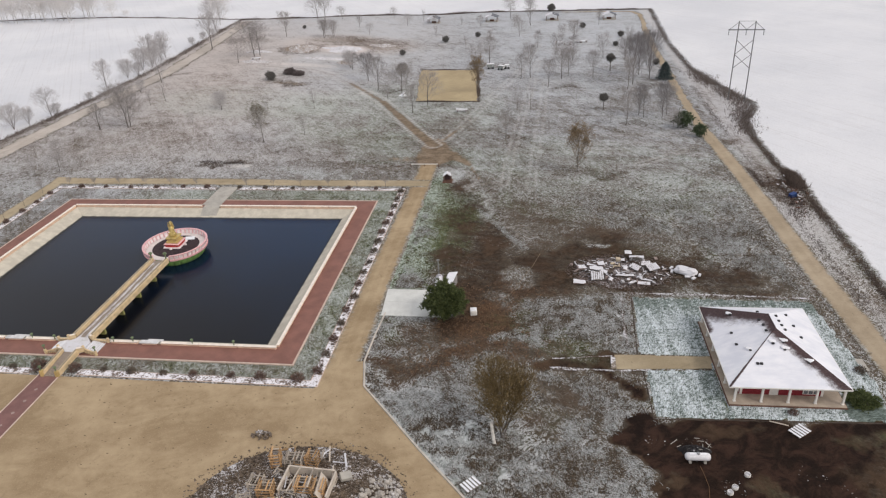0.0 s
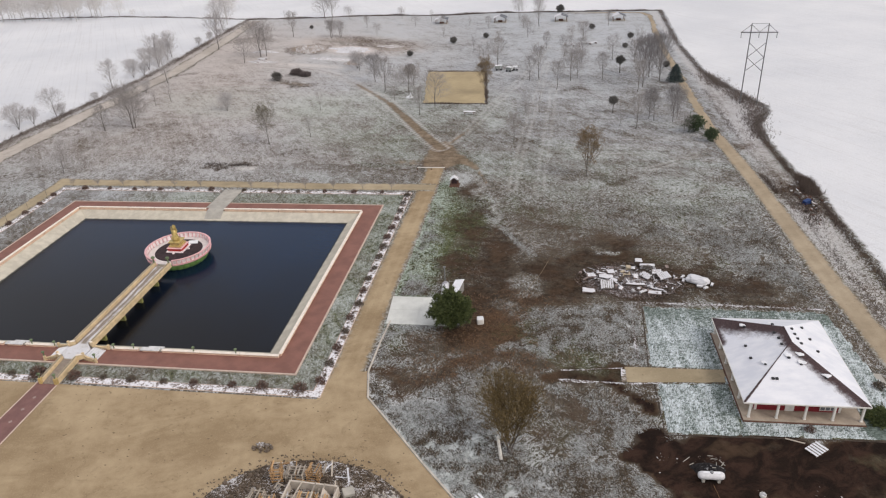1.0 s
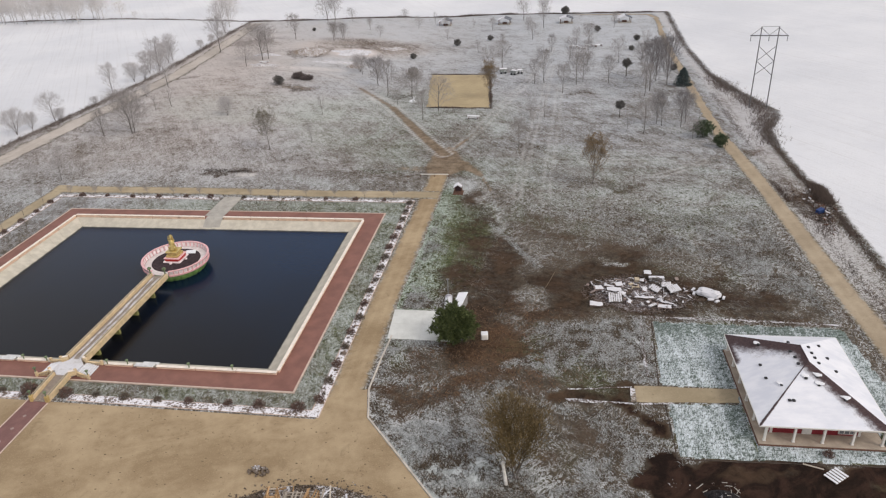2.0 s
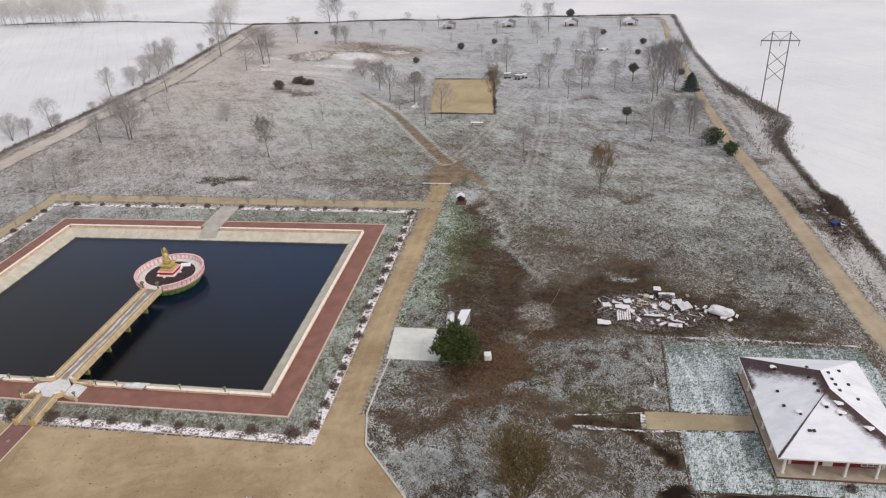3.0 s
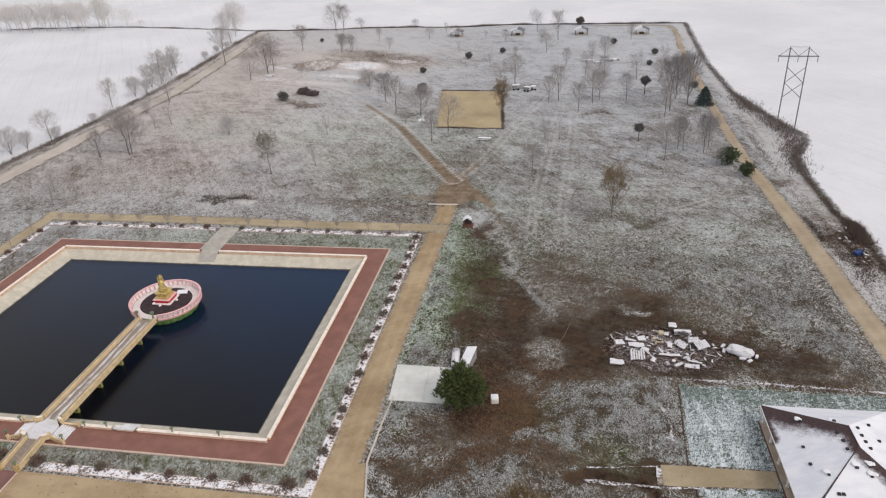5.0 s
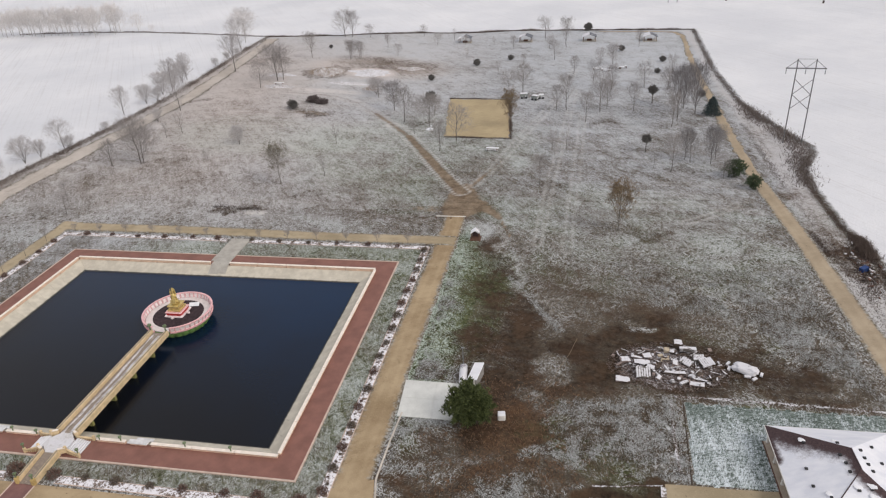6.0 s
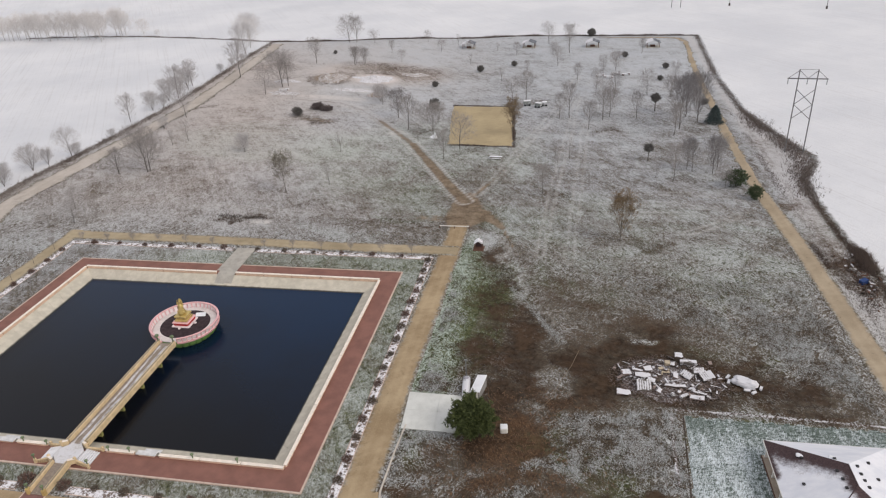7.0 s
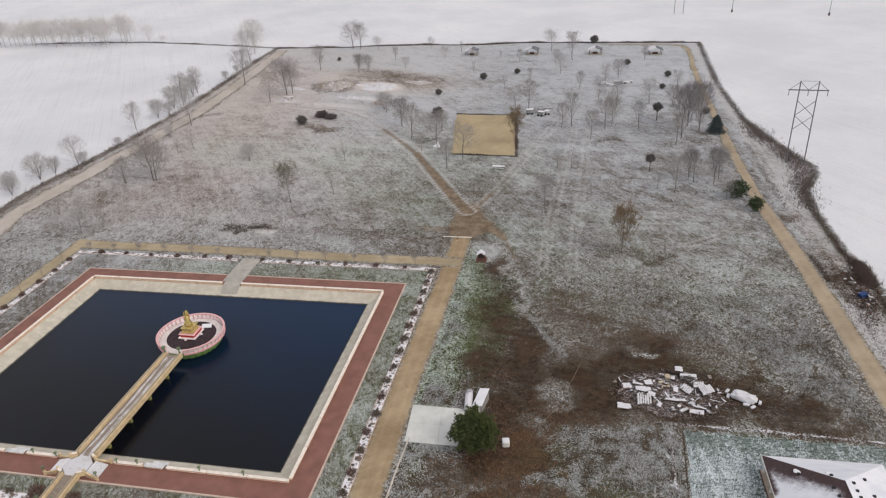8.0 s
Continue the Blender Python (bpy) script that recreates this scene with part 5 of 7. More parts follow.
boxed("body", pose(0, 0, 0.75), (1.3, 3.4, 1.5), plain("grey_boards", (0.28, 0.27, 0.26), 0.8, 0, 2.0, 0.2), ob)
boxed("roof", pose(-0.05, 0, 1.66, 6, -13, 0), (1.65, 3.9, 0.14), SNOW, ob, "sloping roof under snow", 0.04)
boxed("door", pose(0.1, -1.72, 0.7), (0.7, 0.06, 1.3), WHITE_TRIM, ob, "", 0.01)
ob = base("utility_pole", -16.2, 103.0)
tagged(ob, "thin pale pole standing beside the tank", "pole")
bm = bmesh.new()
tube(bm, (0, 0, 0), (0, 0, 3.4), 0.09, 0.07)
part("shaft", bm, SHADED_STEEL, ob)
boxed("cap", pose(0, 0, 3.4), (0.5, 0.2, 0.14), SHADED_STEEL, ob)

ob = base("shrine_hut", -20.1, 146.4)
tagged(ob, "small open hut with snowy gable roof", "hut")
boxed("floor", pose(0, 0, 0.08), (2.3, 2.2, 0.16), BRICK_EDGE, ob)
for x in (-0.8, 0.8):
    for y in (-0.7, 0.7):
        boxed("post", pose(x, y, 0.9), (0.14, 0.14, 1.6), BRICK_EDGE, ob)
boxed("back_wall", pose(0, 0.7, 0.9), (1.5, 0.1, 1.5), SHINGLE, ob)
for s in (-1, 1):
    boxed("roof_slope", pose(s * 0.48, 0, 1.9, 0, s * 34, 0), (1.15, 1.8, 0.1), SNOW if s < 0 else snowy("thawing_roof", (0.16, 0.14, 0.13), 0.4), ob)

ob = base("pipe_gate", -27.0, 155.75, 0, 0)
tagged(ob, "low white pipe barrier across the end of the road", "barrier")
for x in (-3.4, 0, 3.4):
    boxed("stub", pose(x, 0, 0.3), (0.2, 0.2, 0.6), BRICK_EDGE, ob, "dark stub post")
boxed("bar", pose(0, 0, 0.62), (6.8, 0.2, 0.2), WHITE_TRIM, ob, "pale horizontal bar", 0.06)


# ---- demolition heap ----
heap = base("debris_heap", 15.1, 106.4)
tagged(heap, "heap of broken boards and panels under fresh snow", "debris")
rng = random.Random(11)
DUSTED = snowy("snowed_boards", (0.24, 0.20, 0.17), 0.72)
GREY_BOARD = snowy("grey_broken_panel", (0.17, 0.155, 0.14), 0.35)
verts, faces = [], []
for i in range(13):
    for j in range(48):
        r, a = i / 12, 2 * math.pi * j / 48
        q = 1 + 0.22 * noise.noise((3 * math.cos(a), 3 * math.sin(a), 2))
        x, y = 8.8 * r * q * math.cos(a), -0.5 + 6.0 * r * q * math.sin(a)
        verts.append((x, y, (0.4 * (1 - r) ** 0.6 + 0.35 * noise.noise((x * 1.1, y * 1.1, 4)) + 0.2 * noise.noise((x * 2.7, y * 2.7, 8))) * (1 - r ** 3) - 0.04))
for i in range(12):
    for j in range(48):
        k = (j + 1) % 48
        faces.append((i * 48 + j, (i + 1) * 48 + j, (i + 1) * 48 + k, i * 48 + k))
bare("rubble_bed", verts, faces, snowy("frosted_rubble", (0.085, 0.06, 0.05), 0.50, 2.6, 1.1), heap, "low bed of frosted brown rubble", True)
CLUSTERS = ((-5.2, 0.6, 1.6, 1.2), (-3.2, -1.6, 1.4, 1.2), (-1.4, 2.6, 2.0, 1.0), (0.6, 0.2, 2.4, 1.2), (4.6, 1.0, 2.0, 1.4), (3.0, 3.6, 1.8, 1.0), (1.4, -3.0, 2.6, 0.9), (5.0, -3.0, 1.6, 0.8))
RIM_SCRAP = snowy("frosted_chips", (0.17, 0.13, 0.112), 0.22, 1.6, 0.5)
PINK_BOARD = plain("weathered_pink_board", (0.27, 0.215, 0.195), 0.8, 0, 2.0, 0.4, 14.0)
BOARD_CREAM = plain("bare_cream_board", (0.46, 0.39, 0.29), 0.8, 0, 2.0, 0.3, 14.0)
PATCHED_SNOW = snowy("snow_on_scrap", (0.36, 0.34, 0.34), 0.62, 0.9, 0.25)
BARE_BOARD = plain("dark_wet_board", (0.085, 0.066, 0.052), 0.8, 0, 2.0, 0.4, 14.0)


def scrap_piece(name, x, y, z, tilt, turn, size, snow=True):
    """A broken piece with the snow that lies on it."""
    m = pose(x, y, z, tilt[0], tilt[1], turn)
    bm = bmesh.new()
    block(bm, m, size, 0.01)
    for v in bm.verts:
        v.co += Vector((noise.noise(v.co * 0.9), noise.noise(v.co * 0.9 + Vector((9, 0, 0))), noise.noise(v.co * 0.9 + Vector((0, 9, 0))) * 0.4)) * 0.2
    ob = part(name, bm, rng.choice((GREY_BOARD, BARE_BOARD, BARE_BOARD, PINK_BOARD)), heap)
    if snow:
        bm = bmesh.new()
        n = 7
        grid = [[bm.verts.new(m @ Vector(((i / n - 0.5) * size[0] * 0.97, (j / n - 0.5) * size[1] * 0.97, size[2] / 2 + 0.06 - 0.05 * (i in (0, n) or j in (0, n))))) for j in range(n + 1)] for i in range(n + 1)]
        for i in range(n):
            for j in range(n):
                bm.faces.new((grid[i][j], grid[i + 1][j], grid[i + 1][j + 1], grid[i][j + 1]))
        for v in bm.verts:
            v.co += Vector((noise.noise(v.co * 0.9), noise.noise(v.co * 0.9 + Vector((9, 0, 0))), noise.noise(v.co * 0.9 + Vector((0, 9, 0))) * 0.4)) * 0.2
            v.co += Vector((noise.noise(v.co * 5.0) * 0.10, noise.noise(v.co * 5.0 + Vector((3, 0, 0))) * 0.10, noise.noise(v.co * 3.0) * 0.05))
        part("snow_layer", bm, PATCHED_SNOW, ob, "layer of fresh snow")
    return ob


# the large pieces: boards, a box on top and three ribbed panels
for x, y, z, tilt, turn, size in ((-6.4, 0.0, 0.5, (4, 8), 20, (1.5, 1.2, 0.4)), (-4.6, 0.7, 0.6, (3, 4), -16, (1.6, 0.5, 0.15)), (-3.1, 0.9, 0.9, (12, 0), 14, (1.3, 0.9, 0.15)), (-3.9, -0.9, 0.9, (14, 2), 2, (2.5, 0.8, 0.2)), (-2.8, -2.0, 0.8, (10, 4), -8, (1.2, 0.8, 0.3)),
                                  (-7.0, -4.6, 0.3, (6, 3), 4, (2.2, 1.1, 0.25)), (0.7, -2.5, 0.5, (8, 0), 2, (3.3, 0.5, 0.2)), (1.8, -4.6, 0.4, (4, 4), 44, (1.7, 0.5, 0.2)), (3.6, -4.7, 0.35, (8, 0), -6, (2.1, 0.8, 0.2)), (4.2, -3.7, 0.4, (6, 2), -18, (2.2, 0.35, 0.12)), (1.9, 4.3, 0.8, (6, 0), 2, (1.3, 1.0, 1.2)),
                                  (3.3, 3.0, 0.9, (6, 0), 2, (2.5, 0.6, 0.7)), (4.5, 1.0, 0.9, (16, 2), 6, (1.7, 1.1, 0.4)), (1.1, -0.1, 0.6, (14, 0), 84, (1.4, 0.8, 0.3)), (-1.7, -3.9, 0.5, (6, 0), 60, (1.2, 0.7, 0.3)), (0.9, 2.8, 0.6, (8, 0), -10, (0.8, 0.9, 0.3)), (-2.0, -3.0, 0.6, (0, 14), -38, (1.6, 0.24, 0.15))):
    scrap_piece("broken_board" if size[0] > 2.0 else "rubble_chunk", x, y, z, tilt, turn, size)
for x, y, turn, tilt, n, deep in ((-3.9, -3.2, 4, 34, 6, 1.7), (2.7, 0.1, -40, 16, 5, 1.3), (5.7, 0.2, 32, 18, 6, 1.4)):
    m = pose(x, y, 0.8, tilt, 0, turn)
    ob = boxed("ribbed_panel", m, (n * 0.37, deep, 0.06), GREY_BOARD, heap, "ribbed metal panel streaked with snow", 0.01)
    for i in range(n):
        long = deep * rng.uniform(0.75, 1.05)
        boxed("rib", m @ pose((i - n / 2 + 0.5) * 0.36, rng.gauss(0, 0.08), 0.07, 0, 0, rng.gauss(0, 3)), (rng.uniform(0.2, 0.27), long, 0.09), PATCHED_SNOW, ob, "snow-covered rib", 0.02)
for x, y, turn, size in ((-0.3, 0.6, 10, (1.2, 0.25, 0.12)), (0.1, 1.0, 84, (1.0, 0.2, 0.1)), (-0.9, 0.4, 80, (0.9, 0.2, 0.1)), (0.1, 3.0, 4, (0.8, 0.8, 0.5)), (-1.0, 1.5, 20, (0.8, 0.5, 0.2))):
    boxed("pale_plank", pose(x, y, 0.6, rng.gauss(0, 8), rng.gauss(0, 8), turn), size, BOARD_CREAM, heap, "bare cream board", 0.01)
for i in range(170):
    cx, cy, sx, sy = CLUSTERS[i % 8]
    x, y = rng.gauss(cx, sx * 0.8), rng.gauss(cy, sy * 0.9)
    u = rng.random()
    if u < 0.5:
        name, size = "broken_board", (rng.uniform(0.7, 2.0), rng.uniform(0.09, 0.22), rng.uniform(0.05, 0.12))
    elif u < 0.72:
        name, size = "broken_panel", (rng.uniform(0.5, 1.0), rng.uniform(0.3, 0.6), rng.uniform(0.06, 0.2))
    else:
        name, size = "rubble_chunk", (rng.uniform(0.25, 0.6), rng.uniform(0.25, 0.5), rng.uniform(0.2, 0.4))
    scrap_piece(name, x, y, 0.2 + 0.45 * rng.random() ** 2 + size[2] * 0.3, (rng.gauss(0, 16), rng.gauss(0, 16)), rng.uniform(0, 180), size, rng.random() < 0.35)
bm = bmesh.new()
for i in range(1500):
    a, r = rng.uniform(0, 2 * math.pi), rng.random() ** 0.38
    s = rng.uniform(0.02, 0.07)
    block(bm, pose(9.2 * r * math.cos(a), -0.5 + 6.2 * r * math.sin(a), 0.12 + 0.3 * (1 - r), rng.uniform(0, 60), rng.uniform(0, 60), rng.uniform(0, 180)), (s * rng.uniform(4, 12), s * 1.4, s))
tagged(part("scrap", bm, RIM_SCRAP, heap, "frosted scraps and chips"), kind="stuff")
ob = base("snowy_bundle", 26.2, 105.8, 0, -22)
tagged(ob, "crumpled bundle under thick snow beside the heap", "bundle")
bm = bmesh.new()
bmesh.ops.create_icosphere(bm, subdivisions=4, radius=1.0)
for v in bm.verts:
    p = v.co.copy()
    box = Vector([math.copysign(abs(c) ** 0.6, c) for c in p])
    k = 1 + 0.35 * noise.noise(p * 1.8 + Vector((5, 0, 0))) + 0.2 * noise.noise(p * 4.5)
    v.co = Vector((box.x * 1.65 * k, box.y * 0.85 * k, max(0.0, 0.55 + box.z * 0.55 * k)))
part("body", bm, snowy("snowed_bundle", (0.3, 0.28, 0.27), 0.75, 1.2, 0.3), ob, "", True)
for x, y in ((-2.6, 0.7), (1.6, -1.3), (0.6, -1.2), (2.3, 0.2), (-2.2, -0.4)):
    boxed("loose_scrap", pose(x, y, 0.2, 8, 5, x * 40), (0.9, 0.4, 0.25), DUSTED, ob)


# ---- builders' rubble mound with timber frames ----
def tip_material():
    """Tipped earth: crumbs of soil, broken stone and snow caught between them."""
    k = Mat("snow_flecked_earth")
    crumb, chip, patch = k.noise(2.2, 4.0, 0.7), k.noise(6.0, 3.0, 0.7, None, 0.6), k.noise(0.35, 4.0, 0.6)
    col = k.mix(k.step(crumb, 0.36, 0.64), (0.042, 0.030, 0.021), (0.165, 0.125, 0.088))
    col = k.mix(k.math("MULTIPLY", k.step(chip, 0.54, 0.62), 0.8), col, (0.27, 0.235, 0.20))
    col = k.mix(k.step(k.math("MULTIPLY_ADD", patch, 0.5, k.math("MULTIPLY_ADD", chip, 0.6, k.math("MULTIPLY", crumb, 0.3))), 0.71, 0.80), col, (0.62, 0.61, 0.62))
    return k.done(col, 0.9, 0, k.math("ADD", crumb, chip), 0.12, 0.8, 0.1)


mound = base("rubble_mound", -25.4, 49.8)
tagged(mound, "mound of dark earth, stones and building waste", "rubble")
rng = random.Random(3)
verts, faces = [], []
nr, na = 16, 64
for i in range(nr + 1):
    for j in range(na):
        r, a = i / nr, 2 * math.pi * j / na
        x, y = 13.6 * r * math.cos(a), 11.2 * r * math.sin(a)
        z = 1.5 * (1 - r) ** 0.8 * (1 if r < 1 else 0) + (0.5 * noise.noise((x * 0.5, y * 0.5, 1)) + 0.25 * noise.noise((x * 1.7, y * 1.7, 2))) * (1 - r * r) - 0.03
        verts.append((x, y, z))
for i in range(nr):
    for j in range(na):
        k = (j + 1) % na
        faces.append((i * na + j, (i + 1) * na + j, (i + 1) * na + k, i * na + k))
bare("earth", verts, faces, tip_material(), mound, "snow-flecked dark earth", True)


def stone_shapes(name, cuts, rough):
    made = []
    for s in range(5):
        bm = bmesh.new()
        bmesh.ops.create_icosphere(bm, subdivisions=cuts, radius=1.0)
        for v in bm.verts:
            v.co *= 1 + rough * noise.noise(v.co * 1.4 + Vector((s * 7, 3, 0)))
        me = bpy.data.meshes.new(name)
        bm.to_mesh(me)
        bm.free()
        made.append(me)
    return made


def mound_height(x, y):
    r = math.hypot(x / 13.6, y / 11.2)
    return max(0, 1.5 * max(0, 1 - r) ** 0.8 + (0.5 * noise.noise((x * 0.5, y * 0.5, 1)) + 0.25 * noise.noise((x * 1.7, y * 1.7, 2))) * max(0, 1 - r * r))


def stones(name, count, cx, cy, rx, ry, small, large, material, parent, seed, lift, cuts, rough, inner=0.0):
    q = random.Random(seed)
    shapes = stone_shapes(name, cuts, rough)
    for i in range(count):
        a, r = q.uniform(0, 2 * math.pi), inner + (1 - inner) * math.sqrt(q.random())
        x, y, s = cx + rx * r * math.cos(a), cy + ry * r * math.sin(a), small + (large - small) * q.random() ** 2
        ob = keep(name, shapes[i % 5], material, parent)
        ob.matrix_basis = pose(x, y, mound_height(x, y) + s * 0.25 + lift * max(0, 1 - r) * q.random(), q.uniform(0, 60), q.uniform(0, 60), q.uniform(0, 360)) @ Matrix.Diagonal((s * q.uniform(0.9, 1.3), s * q.uniform(0.6, 1), s * q.uniform(0.5, 0.85), 1))


PALE_STONE = snowy("pale_boulders", (0.40, 0.37, 0.33), 0.22, 0.9, 0.3)
FLECKED = snowy("flecked_stone", (0.135, 0.105, 0.08), 0.20, 0.9, 0.3)
stones("boulder", 170, 9.4, 2.6, 2.6, 4.0, 0.18, 0.42, PALE_STONE, mound, 8, 0.15, 2, 0.55)
stones("stone", 280, 0, 0, 13.4, 11.0, 0.08, 0.34, FLECKED, mound, 9, 0.1, 1, 0.7, 0.5)
bm = bmesh.new()
for i in range(2600):
    a, r = rng.uniform(0, 6.28), 0.3 + 0.78 * math.sqrt(rng.random())
    x, y, s = 13.6 * r * math.cos(a), 11.2 * r * math.sin(a), rng.uniform(0.03, 0.13)
    bmesh.ops.create_cube(bm, size=1, matrix=pose(x, y, mound_height(x, y) + s * 0.3, rng.uniform(0, 90), rng.uniform(0, 90), rng.uniform(0, 180)) @ Matrix.Diagonal((s * 2.4, s * 1.3, s, 1)))
tagged(part("gravel", bm, FLECKED, mound, "scattered chips and clods with snow"), kind="stuff")
boxed("concrete_block", pose(4.8, 5.4, 1.1, 8, 10, 30), (1.35, 1.1, 0.5), CONCRETE, mound, "square grey concrete block", 0.05)
TIMBER = plain("fresh_timber", (0.40, 0.25, 0.125), 0.7, 0, 3.0, 0.35, 40, 0.01, 0.3, 0.5)
PALE_TIMBER = plain("pale_timber", (0.42, 0.37, 0.31), 0.75, 0, 3.0, 0.3, 40, 0.01, 0.3, 0.4)


def timber_frame(x, y, z, rz, w, d, h, orange):
    """A stacked timber formwork crate: posts, rails and cross boards."""
    ob = base("timber_frame", x, y, z, rz)
    tagged(ob, "open crate of orange and pale building timber" if orange else "open crate of pale snowy building timber", "timber", "timber frames on the rubble")
    mat = TIMBER if orange else PALE_TIMBER
    for sx in (-1, 1):
        for sy in (-1, 1):
            boxed("post", pose(sx * w / 2, sy * d / 2, h / 2), (0.12, 0.12, h), mat, ob, "", 0.01)
    for lev in np.arange(0.25, h + 0.1, 0.45):
        for s in (-1, 1):
            boxed("rail", pose(0, s * d / 2, lev), (w + 0.4, 0.1, 0.14), PALE_TIMBER if s > 0 else mat, ob, "", 0.01)
            boxed("rail", pose(s * w / 2, 0, lev + 0.1), (0.1, d + 0.4, 0.12), mat, ob, "", 0.01)
    for i in range(int(w / 0.42)):
        if i % 3 != 1:
            boxed("board", pose(-w / 2 + 0.25 + i * 0.42, 0, h + 0.1), (0.18, d + 0.2, 0.05), PALE_TIMBER if i % 2 else mat, ob, "", 0.01)


for x, y, rz, w, d, h, o in ((-29.6, 56.8, 4, 1.1, 1.1, 2.6, True), (-25.2, 57.2, 4, 1.3, 1.2, 2.2, True), (-27.5, 57.2, 4, 2.0, 1.3, 1.5, False), (-30.8, 53.2, 6, 1.5, 1.4, 1.8, False), (-29.0, 51.8, 4, 1.6, 1.5, 2.4, True),
                          (-24.9, 53.0, 4, 1.7, 1.5, 2.3, True), (-26.8, 52.8, 4, 1.7, 1.5, 1.4, False), (-23.0, 52.6, 4, 1.3, 1.5, 2.2, True), (-27.6, 49.6, 4, 2.0, 1.6, 2.0, True), (-24.4, 49.2, 4, 2.0, 1.6, 2.2, True), (-31.2, 50.4, 10, 1.5, 1.5, 1.6, False)):
    timber_frame(x, y, 0.5, rz + rng.gauss(0, 7), w, d, h * rng.uniform(0.7, 1.0), o)
form = base("formwork", -24.6, 53.3, 0.6, -3)
tagged(form, "open box of pale formwork boards round the timber", "formwork", "")
BOARD_PALE = plain("pale_form_board", (0.56, 0.50, 0.43), 0.75, 0, 1.2, 0.15, 18.0)
for x, y, rz, long in ((0, 1.9, 0, 5.8), (-2.9, 0, 90, 3.4), (2.9, 0, 90, 3.8)):
    boxed("form_board", pose(x, y, 0.75, 0, 0, rz), (long, 0.09, 1.3), BOARD_PALE, form, "", 0.01)
    boxed("top_rail", pose(x, y, 1.45, 0, 0, rz), (long + 0.2, 0.2, 0.1), BOARD_PALE, form, "", 0.01)
boxed("leaning_board", pose(2.0, -0.4, 0.95, 0, 62, 6), (1.9, 3.2, 0.06), BOARD_PALE, form, "wide pale board leaning inside", 0.01)
for x in (-1.6, 0.2, 1.4):
    boxed("cross_beam", pose(x, 0.1, 1.5, 0, 0, 90 + x * 3), (3.9, 0.14, 0.12), PALE_TIMBER, form, "", 0.01)
for i in range(46):
    ob = boxed("loose_plank", pose(rng.uniform(-31, -20.5), rng.uniform(49, 59), rng.uniform(0.8, 1.7), rng.gauss(0, 14), rng.gauss(0, 14), rng.choice((0, 90)) + rng.gauss(0, 18)), (rng.uniform(1.2, 3.2), rng.uniform(0.1, 0.28), 0.06), rng.choice((TIMBER, PALE_TIMBER, PALE_TIMBER, DUSTED)), None, "", 0.01)
    tagged(ob, "loose plank lying across the timber frames", "plank", "loose planks on the rubble")
bm = bmesh.new()
for i in range(70):
    a, r = rng.uniform(0, 6.28), math.sqrt(rng.random())
    block(bm, pose(-33.6 + 1.4 * r * math.cos(a), 62.0 + 0.8 * r * math.sin(a), 0.15 + 0.25 * (1 - r), rng.uniform(0, 90), rng.uniform(0, 90), rng.uniform(0, 180)), (rng.uniform(0.15, 0.5), rng.uniform(0.1, 0.3), 0.15))
tagged(part("stone_heap", bm, snowy("dark_heap", (0.17, 0.135, 0.105), 0.25)), "small dark heap of earth clods and stones", "heap", "", "stuff")

ob = base("fence_rail", 31.2, 69.0, 0, -18)
tagged(ob, "pale wooden rail lying on the earth", "rail")
boxed("rail", pose(0, 0, 0.08), (2.2, 0.14, 0.12), PALE_TIMBER, ob)

# ---- trees ----
def prism(verts, faces, a, b, r0, r1, sides):
    """A tapered bar with open ends, added to plain lists."""
    d = (b - a).normalized()
    u = d.cross(Vector((0.3, 0.9, 0.2)) if abs(d.z) > 0.9 else Vector((0, 0, 1))).normalized()
    w = d.cross(u)
    o = len(verts)
    for p, r in ((a, r0), (b, r1)):
        for i in range(sides):
            t = 2 * math.pi * i / sides
            verts.append(p + (u * math.cos(t) + w * math.sin(t)) * r)
    for i in range(sides):
        j = (i + 1) % sides
        faces.append((o + i, o + j, o + sides + j, o + sides + i))


def bark_material(name, dark, light):
    k = Mat(name)
    f = k.noise(4.0, 4.0, 0.6, k.scaled(1, 1, 0.3))
    return k.done(k.mix(k.step(f, 0.35, 0.65), dark, light), 0.9, 0, f, 0.02)


BARK = bark_material("grey_bark", (0.085, 0.074, 0.068), (0.20, 0.18, 0.166))
# meadow twigs, their colour lightened for the haze over them
TWIG = bark_material("haze_lightened_twigs", (0.22, 0.203, 0.196), (0.40, 0.378, 0.368))
# far twigs and bark: haze painted in as a near-white colour
HAZE_TWIG = bark_material("haze_pale_twigs", (0.58, 0.555, 0.54), (0.76, 0.74, 0.73))
HAZE_BARK = bark_material("haze_pale_bark", (0.38, 0.36, 0.35), (0.55, 0.535, 0.52))
WILLOW = bark_material("olive_willow_twigs", (0.085, 0.06, 0.026), (0.20, 0.145, 0.06))
RUST = bark_material("rusty_twigs", (0.11, 0.085, 0.06), (0.22, 0.175, 0.13))


def leaf_material(name, a, b):
    k = Mat(name)
    return k.done(k.mix(k.island(), a, b), 0.7)


DRY_LEAF = leaf_material("dry_leaves", (0.16, 0.115, 0.065), (0.30, 0.215, 0.125))
WILLOW_LEAF = leaf_material("dry_willow_leaves", (0.12, 0.085, 0.042), (0.23, 0.165, 0.082))
DULL_LEAF = leaf_material("dull_olive_leaves", (0.11, 0.10, 0.06), (0.21, 0.19, 0.125))
NEEDLE = leaf_material("pine_needles", (0.030, 0.045, 0.016), (0.14, 0.165, 0.06))
JUNIPER = leaf_material("juniper_needles", (0.115, 0.11, 0.104), (0.26, 0.25, 0.235))
DUSKY = leaf_material("dusky_needles", (0.04, 0.062, 0.034), (0.13, 0.165, 0.09))
